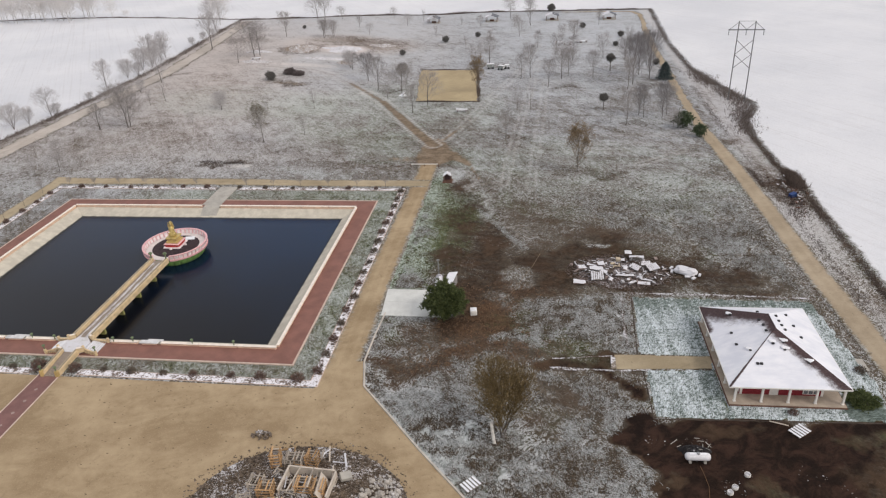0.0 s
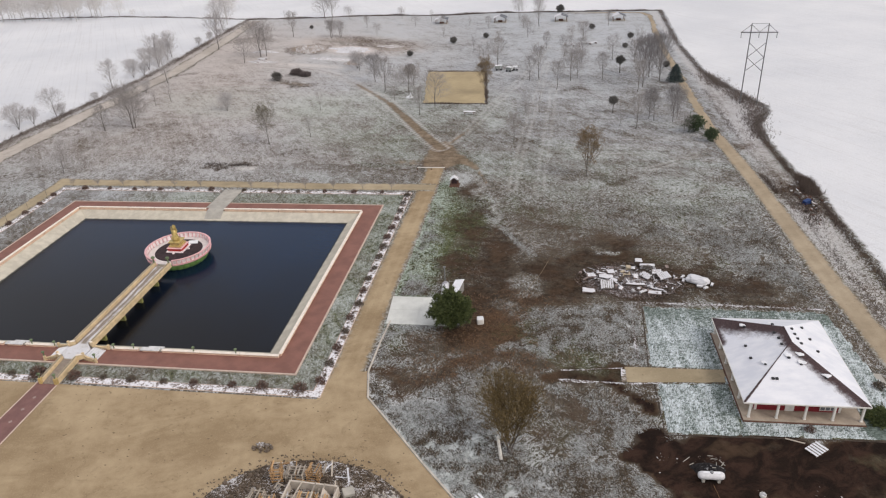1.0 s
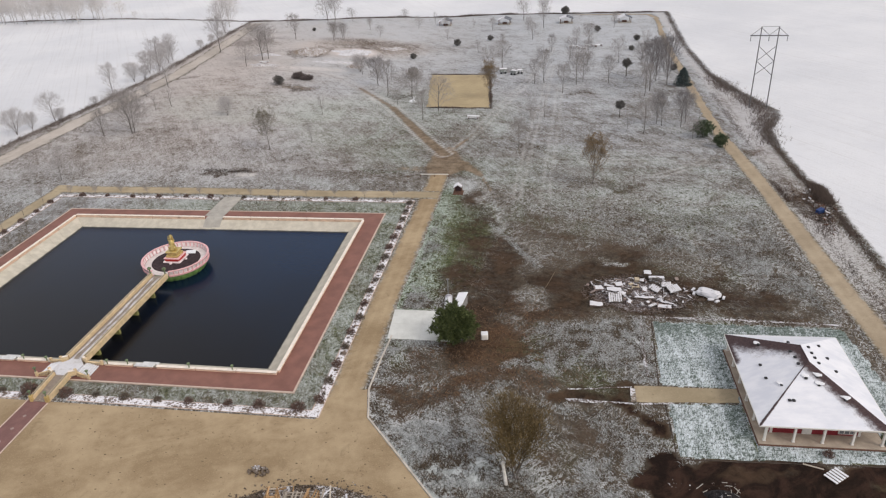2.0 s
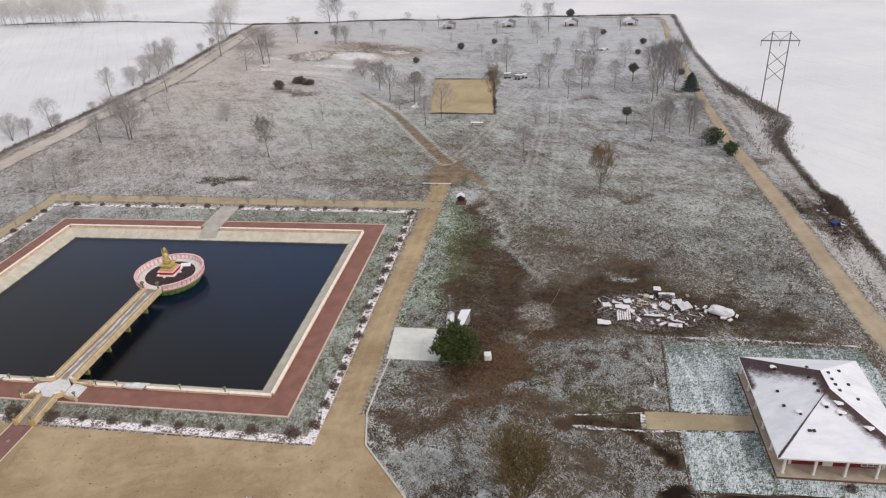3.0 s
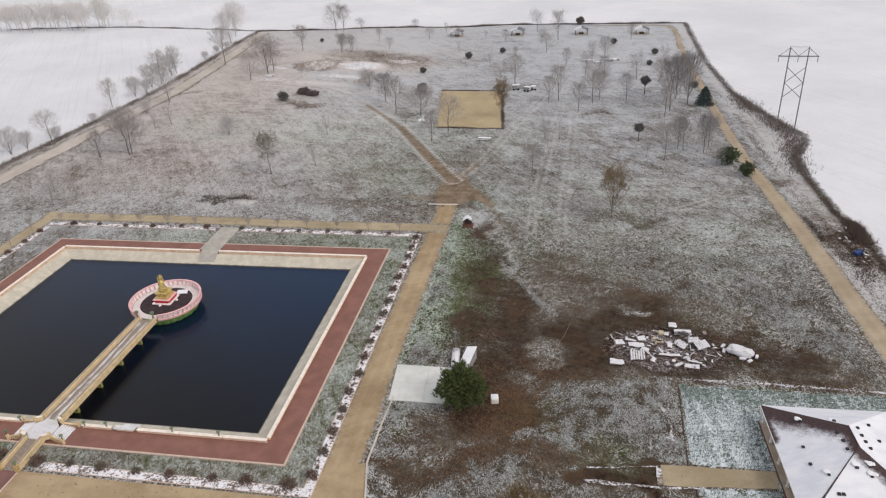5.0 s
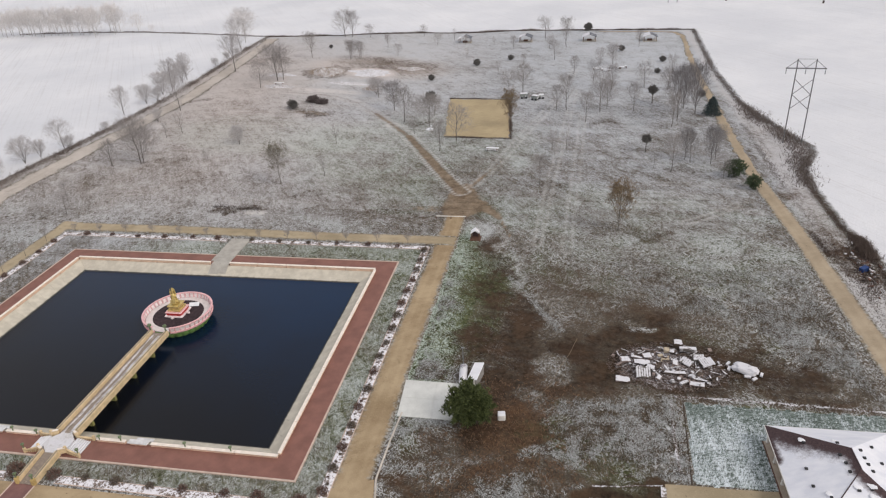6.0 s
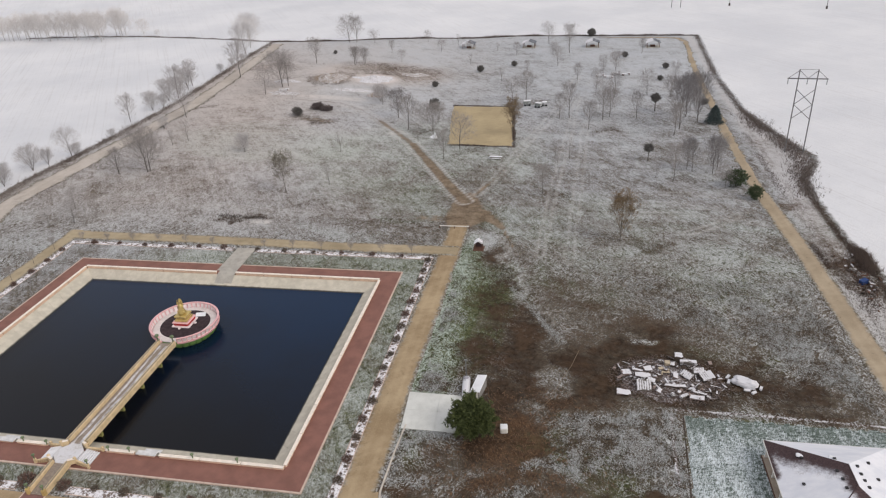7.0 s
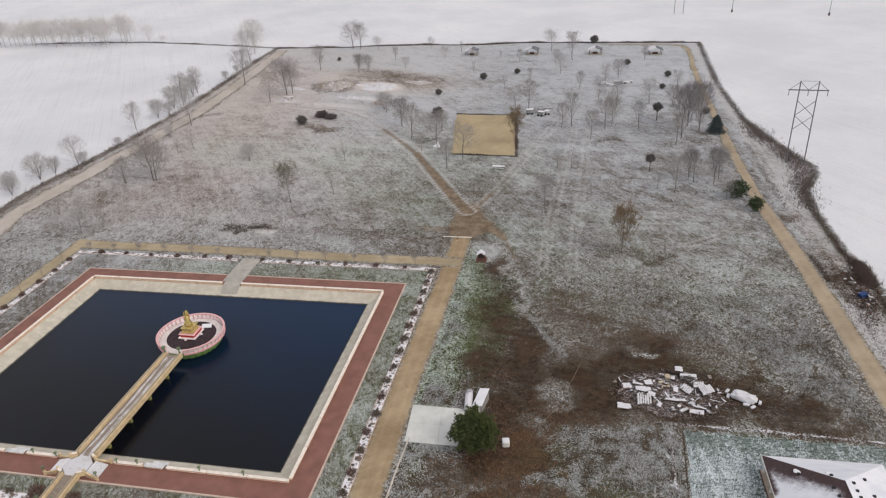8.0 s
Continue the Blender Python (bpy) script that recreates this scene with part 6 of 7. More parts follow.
BLUE_NEEDLE = leaf_material("spruce_needles", (0.06, 0.085, 0.085), (0.14, 0.175, 0.175))


def bare_tree(name, seed, high, clear, wide, depth, twig_mat, label, leaves=None, stems=1, fork=3, thin=0.0135, leafy=5):
    """A leafless tree: tapered trunk and limbs, and a crown of fine twigs; the crown may keep some dry leaves."""
    q = random.Random(seed)
    tv, tf, cv, cf, lv, lf = [], [], [], [], [], []

    def sprout(p, d, long, r, level):
        e = p + d * long
        bend = p + d * long * 0.5 + Vector((q.gauss(0, 1), q.gauss(0, 1), q.gauss(0, 0.5))) * long * 0.06
        vs, fs = (tv, tf) if level <= 0 else (cv, cf)
        sides = 3
        end = max(r * 0.62, thin * 0.7)
        prism(vs, fs, p, bend, r, (r + end) / 2, sides)
        prism(vs, fs, bend, e, (r + end) / 2, end, sides)
        if level >= 5:
            if leaves and q.random() < 0.9:
                for _ in range(leafy):
                    c = e + Vector((q.gauss(0, 0.12), q.gauss(0, 0.12), q.gauss(0, 0.12)))
                    s = q.uniform(0.04, 0.09)
                    x, y = Vector((q.gauss(0, 1), q.gauss(0, 1), q.gauss(0, 1))).normalized() * s, Vector((q.gauss(0, 1), q.gauss(0, 1), q.gauss(0, 1))).normalized() * s
                    o = len(lv)
                    lv.extend((c - x, c + y, c + x, c - y))
                    lf.append((o, o + 1, o + 2, o + 3))
            return
        n = 3 + (1 if q.random() < 0.4 else 0)
        around = q.uniform(0, 6.28)
        for i in range(n):
            t = around + 6.28 * i / n + q.gauss(0, 0.3)
            open_ = radians(q.uniform(18, 42)) * wide
            side = Vector((math.cos(t), math.sin(t), 0))
            if abs(d.z) < 0.95:
                u = d.cross(Vector((0, 0, 1))).normalized()
                side = u * math.cos(t) + d.cross(u) * math.sin(t)
            nd = (d * math.cos(open_) + side * math.sin(open_) + Vector((0, 0, 0.12))).normalized()
            start = p.lerp(e, q.uniform(0.7, 1.0)) if i else e
            sprout(start, nd, long * q.uniform(0.62, 0.82), max(end * q.uniform(0.6, 0.85), thin), level + 1)

    for s in range(stems):
        lean = Vector((q.gauss(0, 0.04), q.gauss(0, 0.04), 1)) if stems == 1 else Vector((0.32 * math.cos(s * 2.2), 0.32 * math.sin(s * 2.2), 1))
        spine = [Vector((0.15 * s, 0, -0.1))]
        for i in range(8):
            spine.append(spine[-1] + Vector((lean.x + q.gauss(0, 0.07), lean.y + q.gauss(0, 0.07), 1)) * high * 0.93 / 8)
        thick = high * (0.016 if stems == 1 else 0.013)
        for i in range(8):
            prism(tv, tf, spine[i], spine[i + 1], thick * (1 - i / 8.6), thick * (1 - (i + 1) / 8.6), 6)
        limbs = fork * 8
        for i in range(limbs):
            t = clear + (0.97 - clear) * (i + q.random()) / limbs
            n = min(7, int(t * 8))
            p = spine[n].lerp(spine[n + 1], t * 8 - n)
            a = i * 2.4 + q.gauss(0, 0.3)
            rise = q.uniform(0.75, 1.5) / wide
            d = Vector((math.cos(a), math.sin(a), rise)).normalized()
            u = (t - clear) / (1 - clear)
            reach = high * 0.17 * (0.5 + 1.3 * math.sin(math.pi * min(1, 0.22 + u * 0.78)) ** 0.8) * (0.7 + 0.3 * wide) * q.uniform(0.75, 1.15)
            sprout(p, d, reach, high * 0.0055, max(1, 6 - depth) + 1)
    ob = base(name, 0, -900)
    tagged(ob, label, "tree")
    bare("trunk", tv, tf, HAZE_BARK if twig_mat is HAZE_TWIG else BARK, ob, "", True)
    bare("crown", cv, cf, twig_mat, ob)
    if lv:
        bare("leaves", lv, lf, leaves, ob, "sparse dry leaves")
    return ob


def conifer(name, seed, high, radius, shape, clumps, material, label, stem=0.0, size=0.35):
    """An evergreen: trunk and a crown of many needle tufts with gaps and an uneven outline."""
    q = random.Random(seed)
    cv, cf = [], []
    for _ in range(clumps):
        t = q.random()
        if shape == "round":
            v = Vector((q.gauss(0, 1), q.gauss(0, 1), q.gauss(0, 1))).normalized()
            bump = 0.78 + 0.34 * noise.noise(v * 2.1 + Vector((seed, 0, 0))) + 0.6 * max(-0.25, noise.noise(v * 4.6 + Vector((0, seed, 0))))
            v *= q.uniform(0.55, 1.0) ** 0.5 * bump
            c = Vector((v.x * radius, v.y * radius, stem + (v.z * 0.5 + 0.5) * (high - stem)))
            out = v.normalized()
        else:
            a, r = q.uniform(0, 6.28), (1 - t) ** 0.65 * q.uniform(0.5, 1.0) * (0.85 + 0.3 * math.sin(t * 40))
            c = Vector((r * radius * math.cos(a), r * radius * math.sin(a), stem + t * (high - stem)))
            out = Vector((math.cos(a), math.sin(a), 0.25))
        for _ in range(9):
            d = (out * 0.7 + Vector((q.gauss(0, 0.6), q.gauss(0, 0.6), q.gauss(0.15, 0.6)))).normalized()
            u = d.cross(Vector((q.gauss(0, 1), q.gauss(0, 1), q.gauss(0, 1)))).normalized() * size * 0.16
            o = len(cv)
            cv.extend((c - u, c + u, c + d * size * q.uniform(0.7, 1.2)))
            cf.append((o, o + 1, o + 2))
    ob = base(name, 0, -900)
    tagged(ob, label, "tree")
    tv, tf = [], []
    prism(tv, tf, Vector((0, 0, -0.1)), Vector((0, 0, high * 0.8)), high * 0.02 + 0.06, 0.03, 7)
    for i in range(14):
        a, z = q.uniform(0, 6.28), stem + (high - stem) * q.uniform(0.1, 0.8)
        prism(tv, tf, Vector((0, 0, z * 0.9)), Vector((radius * 0.6 * math.cos(a), radius * 0.6 * math.sin(a), z)), 0.05, 0.02, 4)
    bare("trunk", tv, tf, BARK, ob, "", True)
    bare("crown", cv, cf, material, ob)
    return ob


KINDS = [bare_tree("bare_tree", 21, 8.0, 0.13, 0.9, 5, TWIG, "leafless young tree on frosty grass", None, 1, 3, 0.011),
         bare_tree("bare_tree", 22, 8.0, 0.18, 0.65, 5, TWIG, "slender leafless tree on frosty grass", None, 1, 3, 0.011),
         bare_tree("bare_tree", 23, 8.0, 0.12, 1.2, 5, TWIG, "broad leafless tree on frosty grass", None, 1, 3, 0.011),
         bare_tree("bare_tree", 24, 8.0, 0.18, 0.6, 4, TWIG, "thin leafless sapling on frosty grass", None, 1, 2),
         bare_tree("bare_tree", 25, 8.0, 0.10, 1.0, 5, TWIG, "dense many-twigged leafless tree", None, 1, 5, 0.0115)]
DARK_TWIG = bark_material("dark_grey_twigs", (0.15, 0.14, 0.142), (0.29, 0.275, 0.277))
# twigs of the field edge, greyed in colour in place of haze
HAZE_GREY_TWIG = bark_material("haze_grey_twigs", (0.35, 0.335, 0.337), (0.53, 0.512, 0.512))
KINDS += [bare_tree("scrub_tree", 28, 8.0, 0.04, 1.15, 5, HAZE_GREY_TWIG, "bushy many-stemmed leafless scrub tree", None, 4, 2),
          bare_tree("scrub_tree", 29, 8.0, 0.06, 0.9, 5, HAZE_GREY_TWIG, "tangled leafless scrub growing from several stems", None, 3, 3, 0.011),
          bare_tree("bare_tree", 30, 8.0, 0.10, 0.85, 5, DARK_TWIG, "tall dark leafless tree with a dense crown", None, 1, 5),
          bare_tree("rimed_tree", 33, 8.0, 0.10, 0.95, 5, HAZE_GREY_TWIG, "haze-grey leafless tree of the field edge", None, 1, 4, 0.011),
          bare_tree("rimed_tree", 34, 8.0, 0.08, 0.7, 5, HAZE_GREY_TWIG, "slender haze-grey leafless tree of the field edge", None, 1, 4, 0.011)]
# far trees, paled in colour to stand for haze
HAZE_PALE = [bare_tree("frosted_tree", 26, 8.0, 0.14, 1.1, 5, HAZE_TWIG, "leafless tree paled for haze beyond the snowy field", None, 1, 3, 0.016),
           bare_tree("frosted_tree", 27, 8.0, 0.20, 0.9, 5, HAZE_TWIG, "slender tree paled for haze at the field edge", None, 1, 3, 0.016)]
DULL = bare_tree("leafy_tree", 31, 8.0, 0.16, 0.85, 5, TWIG, "small tree with sparse dull olive leaves", DULL_LEAF, 1, 4, 0.0135, 4)
RUSTY = bare_tree("leafy_tree", 32, 8.0, 0.10, 0.7, 5, RUST, "small tree with rusty brown dry leaves", DRY_LEAF, 1, 4, 0.0135, 6)
BALL = conifer("juniper", 41, 2.2, 1.2, "round", 420, JUNIPER, "small round dark juniper", 0.1, 0.35)
ON_STEM = conifer("juniper", 42, 4.2, 1.1, "round", 380, JUNIPER, "round dark juniper on a bare stem", 2.2, 0.35)
SPRUCE = conifer("spruce", 43, 5.0, 2.5, "cone", 800, BLUE_NEEDLE, "blue-green spruce beside the sandy road", 0.2, 0.5)
FIELD_PINE = conifer("pine", 44, 4.6, 2.6, "round", 600, DUSKY, "round green pine beside the sandy road", 0.3, 0.5)
rng = random.Random(77)


def plant(kind, x, y, high, of, squash=1.0, group="trees of the meadow"):
    s = high / of
    ob = copy_thing(kind, pose(x, y, float(land(x, y)), 0, 0, rng.uniform(0, 360)) @ Matrix.Diagonal((s * squash, s * squash, s, 1)))
    return tagged(ob, group=group)


# bare trees: place, height and kind
for x, y, h, k in ((-155.6, 168.5, 5, 5), (-153.4, 177.5, 6.4, 5), (-151.4, 181.6, 4.5, 6), (-147.8, 187.6, 7.6, 8), (-146.6, 188, 3.4, 5), (-158.5, 172, 4.4, 6), (-149.6, 221, 8.4, 9), (-148.8, 234, 6.0, 6), (-147.2, 238, 4.0, 5), (-149.4, 246, 7.2, 6), (-147.9, 250, 10.6, 9), (-150.2, 255, 6, 6),
                   (-150.6, 262, 7.5, 6), (-151.2, 267, 9, 9), (-131.6, 226, 9.5, 8), (-150, 289, 3, 5), (-136.5, 279.5, 13, 9), (-153.5, 322, 12, 8), (-164, 350, 12, 8), (-150, 300, 3, 6), (-146, 205, 2.4, 5), (-150, 310, 2.6, 5)):
    plant(KINDS[k], x, y, h, 8.0)
for x, y, h, k in ((-124.8, 176.4, 7.0, 3), (-125.6, 176.8, 6.4, 1), (-117.4, 178.4, 11.4, 4), (-116.8, 178.7, 9.6, 2), (-121, 198.4, 4.4, 3), (-118, 202.6, 6, 3), (-112.4, 265, 12.5, 4), (-110.6, 266.6, 10, 0), (-114.8, 254.4, 8.4, 2), (-112, 303, 9.5, 1), (-94.6, 303.6, 6.5, 1), (-91, 304.4, 6.5, 2), (-64.6, 178.2, 5.2, 3), (-69, 202, 5.4, 3), (-96.4, 195.6, 5, 6),
                   (-110.4, 346, 11, 2), (-107, 346.4, 10.5, 1), (-98, 347, 5.4, 2), (-70.4, 254.4, 5.4, 5), (-133, 214, 3.4, 5)):
    plant(KINDS[k], x, y, h, 8.0)
for x, y, h, k in ((-94.6, 302.8, 7, 1), (-91.2, 306.8, 6, 1), (-59.8, 237.2, 8.6, 7), (-53.8, 225.2, 9.9, 1), (-68.8, 250.5, 6.3, 2), (-76.8, 313.9, 4.5, 2), (-44.9, 221.8, 8.8, 4), (-37.7, 199.7, 8, 1), (-45.3, 232.4, 6, 0), (-34.2, 208.4, 9.7, 2), (-48, 214, 5, 3), (-18.4, 258.4, 9.3, 1), (-22.9, 256.2, 7.8, 2)):
    plant(KINDS[k], x, y, h, 8.0)
for x, y, h, k in ((-9, 308.4, 7.1, 2), (-14.7, 352, 8.7, 2), (-4.7, 333, 11, 1), (-8.3, 176.2, 7, 1), (-6.1, 201.4, 5.1, 2), (-2, 201.3, 5.9, 3), (-6.2, 237.2, 7.7, 1), (-2.8, 238.5, 10.1, 1), (3, 225.9, 8.3, 1), (7.7, 236.3, 10.4, 0), (10, 240, 8.5, 4), (-37.4, 338, 3.9, 3), (-73.4, 356.3, 4.7, 2), (-57.7, 350.4, 5, 3)):
    plant(KINDS[k], x, y, h, 8.0, 0.85)
for x, y, h, k in ((23.5, 265.3, 7.8, 2), (18.2, 237.8, 7.9, 1), (30.2, 227.7, 13.5, 7), (36.3, 234.3, 13.7, 7), (33.5, 240, 12, 7), (28, 222, 9, 1), (20, 188.4, 4.5, 3), (24, 186.3, 8.9, 1), (28.4, 194.7, 7.6, 7), (29.6, 193, 7.0, 1), (34.4, 192, 8.7, 7), (36, 195, 7.4, 0), (35.9, 182.2, 5.4, 2), (31, 262, 7, 4), (12, 262, 8, 1), (6, 272, 7, 2), (-1, 285, 6, 1), (14, 300, 7, 4), (9, 296, 6, 0), (38, 250, 6, 4), (35, 285, 6, 0), (26, 330, 6, 1)):
    plant(KINDS[k], x, y, h, 8.0, 0.7 if k == 7 else 0.85)
for x, y, h, k in ((-28, 330, 5, 1), (-46, 312, 4.5, 3), (-30, 285, 5, 3), (-12, 330, 5, 2), (-50.9, 339.7, 4, 1), (-63.4, 337, 5, 2), (-85.1, 329.2, 5, 1), (-128.8, 193.6, 4, 2), (-99.3, 182.1, 3, 2), (-126.1, 157.8, 5, 2), (-121.8, 151.2, 5, 0), (-127.5, 149.5, 4, 2), (-5, 195, 3, 2), (-21, 300, 4, 1)):
    plant(KINDS[k], x, y, h, 8.0)
plant(DULL, -74, 171.5, 9.2, 8.0, 0.72)
plant(RUSTY, 9.6, 152.2, 9.6, 8.0, 0.72)
plant(RUSTY, -19.6, 220.4, 9.8, 8.0, 0.62)
for x, y, h in ((-93.4, 231.3, 3.1), (-54.7, 276.9, 2.2), (-27.1, 309.5, 2.2), (18.6, 323.3, 2.4), (29.7, 284.9, 1.9), (33.3, 303, 2.3), (41.0, 253.3, 2.1), (-109.4, 321.3, 1.6), (-40.2, 300.5, 2.6), (-49.6, 249.0, 3.4), (5, 368.5, 3.6)):
    plant(BALL, x, y, h, 2.2, 1.0, "junipers of the meadow")
for x, y, h in ((19, 200.5, 5.0), (24.5, 246, 6.0)):
    plant(ON_STEM, x, y, h, 4.2, 1.0, "junipers of the meadow")
plant(SPRUCE, 41.0, 233.5, 5.4, 5.0, 1.0, "evergreens by the road")
plant(FIELD_PINE, 38.6, 183.8, 4.6, 4.6, 1.0, "evergreens by the road")
plant(FIELD_PINE, 41.4, 176.2, 3.7, 4.6, 0.85, "evergreens by the road")
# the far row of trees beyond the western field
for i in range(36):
    plant(HAZE_PALE[i % 2], -246 - i * 2.5 + rng.gauss(0, 0.8), 369 + rng.gauss(0, 2), rng.uniform(8.0, 14.0), 8.0, 0.9, "far row of trees")
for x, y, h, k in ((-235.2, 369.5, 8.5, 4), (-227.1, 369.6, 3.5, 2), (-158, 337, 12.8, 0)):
    plant(HAZE_PALE[k % 2], x, y, h, 8.0, 1.0, "far row of trees")

creeper = conifer("creeping_juniper", 48, 0.9, 2.3, "round", 700, NEEDLE, "low dark green creeping juniper beside the porch", 0.0, 0.4)
creeper.matrix_basis = pose(42.6, 74.0, 0) @ Matrix.Diagonal((1, 1, 0.75, 1))
# the large pine and the olive willow in the foreground
pine = conifer("pine", 51, 7.6, 3.9, "round", 2600, NEEDLE, "large bushy dark green pine beside the concrete pad", 0.5, 0.62)
pine.matrix_basis = pose(-13.3, 90.6, 0) @ Matrix.Diagonal((0.86, 0.86, 0.78, 1))
willow = bare_tree("willow", 61, 8.6, 0.16, 0.62, 5, WILLOW, "wispy olive-brown willow with a few dry leaves", WILLOW_LEAF, 5, 3, 0.012, 1)
willow.matrix_basis = pose(-3.1, 63.9, 0)
ob = base("birch_post", -3.8, 62.9)
tagged(ob, "pale leaning wooden post beside the willow", "post")
bm = bmesh.new()
tube(bm, (0, 0, 0), (-0.35, 0.1, 3.4), 0.22, 0.19, 10)
part("shaft", bm, plain("pale_wood", (0.68, 0.66, 0.62), 0.8, 0, 3.0, 0.2), ob)
for k in (*KINDS, *HAZE_PALE, DULL, RUSTY, BALL, ON_STEM, SPRUCE, FIELD_PINE):
    for o in (*k.children_recursive, k):
        bpy.data.objects.remove(o)


# ---- shrubs round the pond ----
def shrub(seed, material, label, size=0.75):
    q = random.Random(seed)
    cv, cf, tv, tf = [], [], [], []
    for i in range(7):
        a = q.uniform(0, 6.28)
        prism(tv, tf, Vector((0, 0, -0.03)), Vector((0.5 * size * math.cos(a), 0.5 * size * math.sin(a), size * q.uniform(0.7, 1.1))), 0.03, 0.012, 4)
    for _ in range(440):
        v = Vector((q.gauss(0, 1), q.gauss(0, 1), q.gauss(0, 1))).normalized() * q.uniform(0.4, 1.0) * size
        c = Vector((v.x, v.y, abs(v.z) * 1.1 + 0.1))
        d = (v.normalized() + Vector((q.gauss(0, 0.7), q.gauss(0, 0.7), q.gauss(0.2, 0.7)))).normalized()
        u = d.cross(Vector((q.gauss(0, 1), q.gauss(0, 1), q.gauss(0, 1)))).normalized() * 0.045
        o = len(cv)
        cv.extend((c - u, c + u, c + d * 0.2))
        cf.append((o, o + 1, o + 2))
    ob = base("shrub", 0, -900)
    tagged(ob, label, "shrub", "shrubs round the pond")
    bare("stem", tv, tf, BARK, ob)
    bare("foliage", cv, cf, material, ob)
    return ob


SHRUB_A = shrub(1, leaf_material("russet_leaves", (0.085, 0.052, 0.042), (0.185, 0.118, 0.096)), "low russet shrub in the snowy bed")
SHRUB_B = shrub(2, leaf_material("dusky_leaves", (0.08, 0.065, 0.05), (0.17, 0.135, 0.105)), "low dark shrub in the snowy bed")
SAPLING = bare_tree("sapling", 71, 3.0, 0.4, 0.7, 4, TWIG, "thin leafless sapling in the planting bed", None, 1, 3, 0.011)


def put_shrub(x, y, s=1.0):
    copy_thing(SHRUB_A if rng.random() < 0.55 else SHRUB_B, pose(x + rng.gauss(0, 0.12), y + rng.gauss(0, 0.12), 0.05, 0, 0, rng.uniform(0, 360)) @ Matrix.Scale(s * rng.uniform(0.85, 1.2), 4))


for i in range(17):
    put_shrub(-30.0, 75 + i * 4.05, 0.98)
    put_shrub(-29.9, 76.5 + i * 4.05, 0.34)
    put_shrub(-30.1, 77.8 + i * 4.05, 0.28)
for i in range(6):
    put_shrub(-36.0 - i * 6.65, 141.6, 0.85)
    put_shrub(-39.6 - i * 6.65, 141.7, 0.3)
    put_shrub(-77.0 - i * 6.6, 142.0, 0.9)
for i in range(8):
    put_shrub(-115.4, 138 - i * 5.2)
for x, s in ((-32.5, 1.3), (-38.2, 1.1), (-42.6, 0.8), (-48.5, 1.0), (-53, 0.8), (-58, 0.9), (-62.5, 0.8), (-67.2, 1.4), (-73.2, 1.6), (-77.5, 0.9), (-82.5, 1.0), (-88, 1.2)):
    put_shrub(x, 73.4, s)
for i in range(6):
    tagged(copy_thing(SAPLING, pose(-34.0 - i * 6.7, 142.2, 0, 0, 0, i * 70) @ Matrix.Scale(rng.uniform(0.7, 1.0), 4)), group="saplings round the pond")
    tagged(copy_thing(SAPLING, pose(-80.2 - i * 6.6, 142.6, 0, 0, 0, i * 50) @ Matrix.Scale(rng.uniform(0.7, 1.0), 4)), group="saplings round the pond")
for x, y in ((-117.6, 138), (-117.5, 131), (-117.4, 124), (-117.3, 116)):
    tagged(copy_thing(SAPLING, pose(x, y, 0, 0, 0, x * 9)), group="saplings round the pond")
for x, y, s in ((44.4, 80.0, 1.0), (33.3, 71.0, 0.9)):
    put_shrub(x, y, s)
for k in (SHRUB_A, SHRUB_B, SAPLING):
    for o in (*k.children_recursive, k):
        bpy.data.objects.remove(o)


# ---- hedgerows and rough brush along the fields ----
def brush(name, line, count, wide, low, high, material, label, seed):
    q = random.Random(seed)
    seg = [math.dist(a, b) for a, b in zip(line, line[1:])]
    cv, cf = [], []
    for _ in range(count):
        t, i = q.uniform(0, sum(seg)), 0
        while t > seg[i] and i < len(seg) - 1:
            t -= seg[i]
            i += 1
        p = Vector(line[i]).lerp(Vector(line[i + 1]), t / seg[i])
        thick = 0.4 + 0.9 * max(0, noise.noise((p.x * 0.11, p.y * 0.11, seed)) + 0.35)
        c = Vector((p.x + q.gauss(0, wide / 2), p.y + q.gauss(0, wide / 2), 0))
        c.z = float(land(c.x, c.y))
        for _ in range(4):
            d = Vector((q.gauss(0, 0.45), q.gauss(0, 0.45), 1)).normalized() * q.uniform(low, high) * thick
            u = Vector((q.gauss(0, 1), q.gauss(0, 1), 0)).normalized() * q.uniform(0.015, 0.05)
            o = len(cv)
            cv.extend((c - u, c + u, c + d))
            cf.append((o, o + 1, o + 2))
    return tagged(bare(name, cv, cf, material), label, "hedgerow", "", "stuff")


WEED = leaf_material("dead_weeds", (0.07, 0.05, 0.042), (0.20, 0.155, 0.13))
PALE_WEED = leaf_material("pale_weeds", (0.09, 0.07, 0.062), (0.27, 0.23, 0.21))
DARK_WEED = leaf_material("dark_brush", (0.035, 0.028, 0.027), (0.11, 0.085, 0.075))
brush("hedgerow", EAST_FIELD[1:8], 3400, 0.95, 0.25, 0.8, WEED, "dark tangled hedgerow beside the snowy field", 1)
brush("hedgerow", EAST_FIELD[7:], 4200, 1.3, 0.25, 0.75, PALE_WEED, "thin brown hedgerow along the far field edge", 12)
brush("hedgerow", [(51.5, 244), (54, 228), (57.4, 213), (58.4, 204), (55.6, 192), (53.6, 178)], 3400, 3.4, 0.4, 1.5, PALE_WEED, "tall dry brush round the pylon's feet", 2)
brush("hedgerow", [(52, 128), (53.5, 138), (53.5, 147)], 1000, 2.0, 0.2, 0.9, WEED, "dark brush and waste beside the road", 3)
brush("hedgerow", [(51.8, 95), (50.8, 130), (49.8, 155), (48.8, 180), (48.2, 225)], 2600, 1.3, 0.1, 0.45, PALE_WEED, "sparse dead weeds between road and hedgerow", 10)
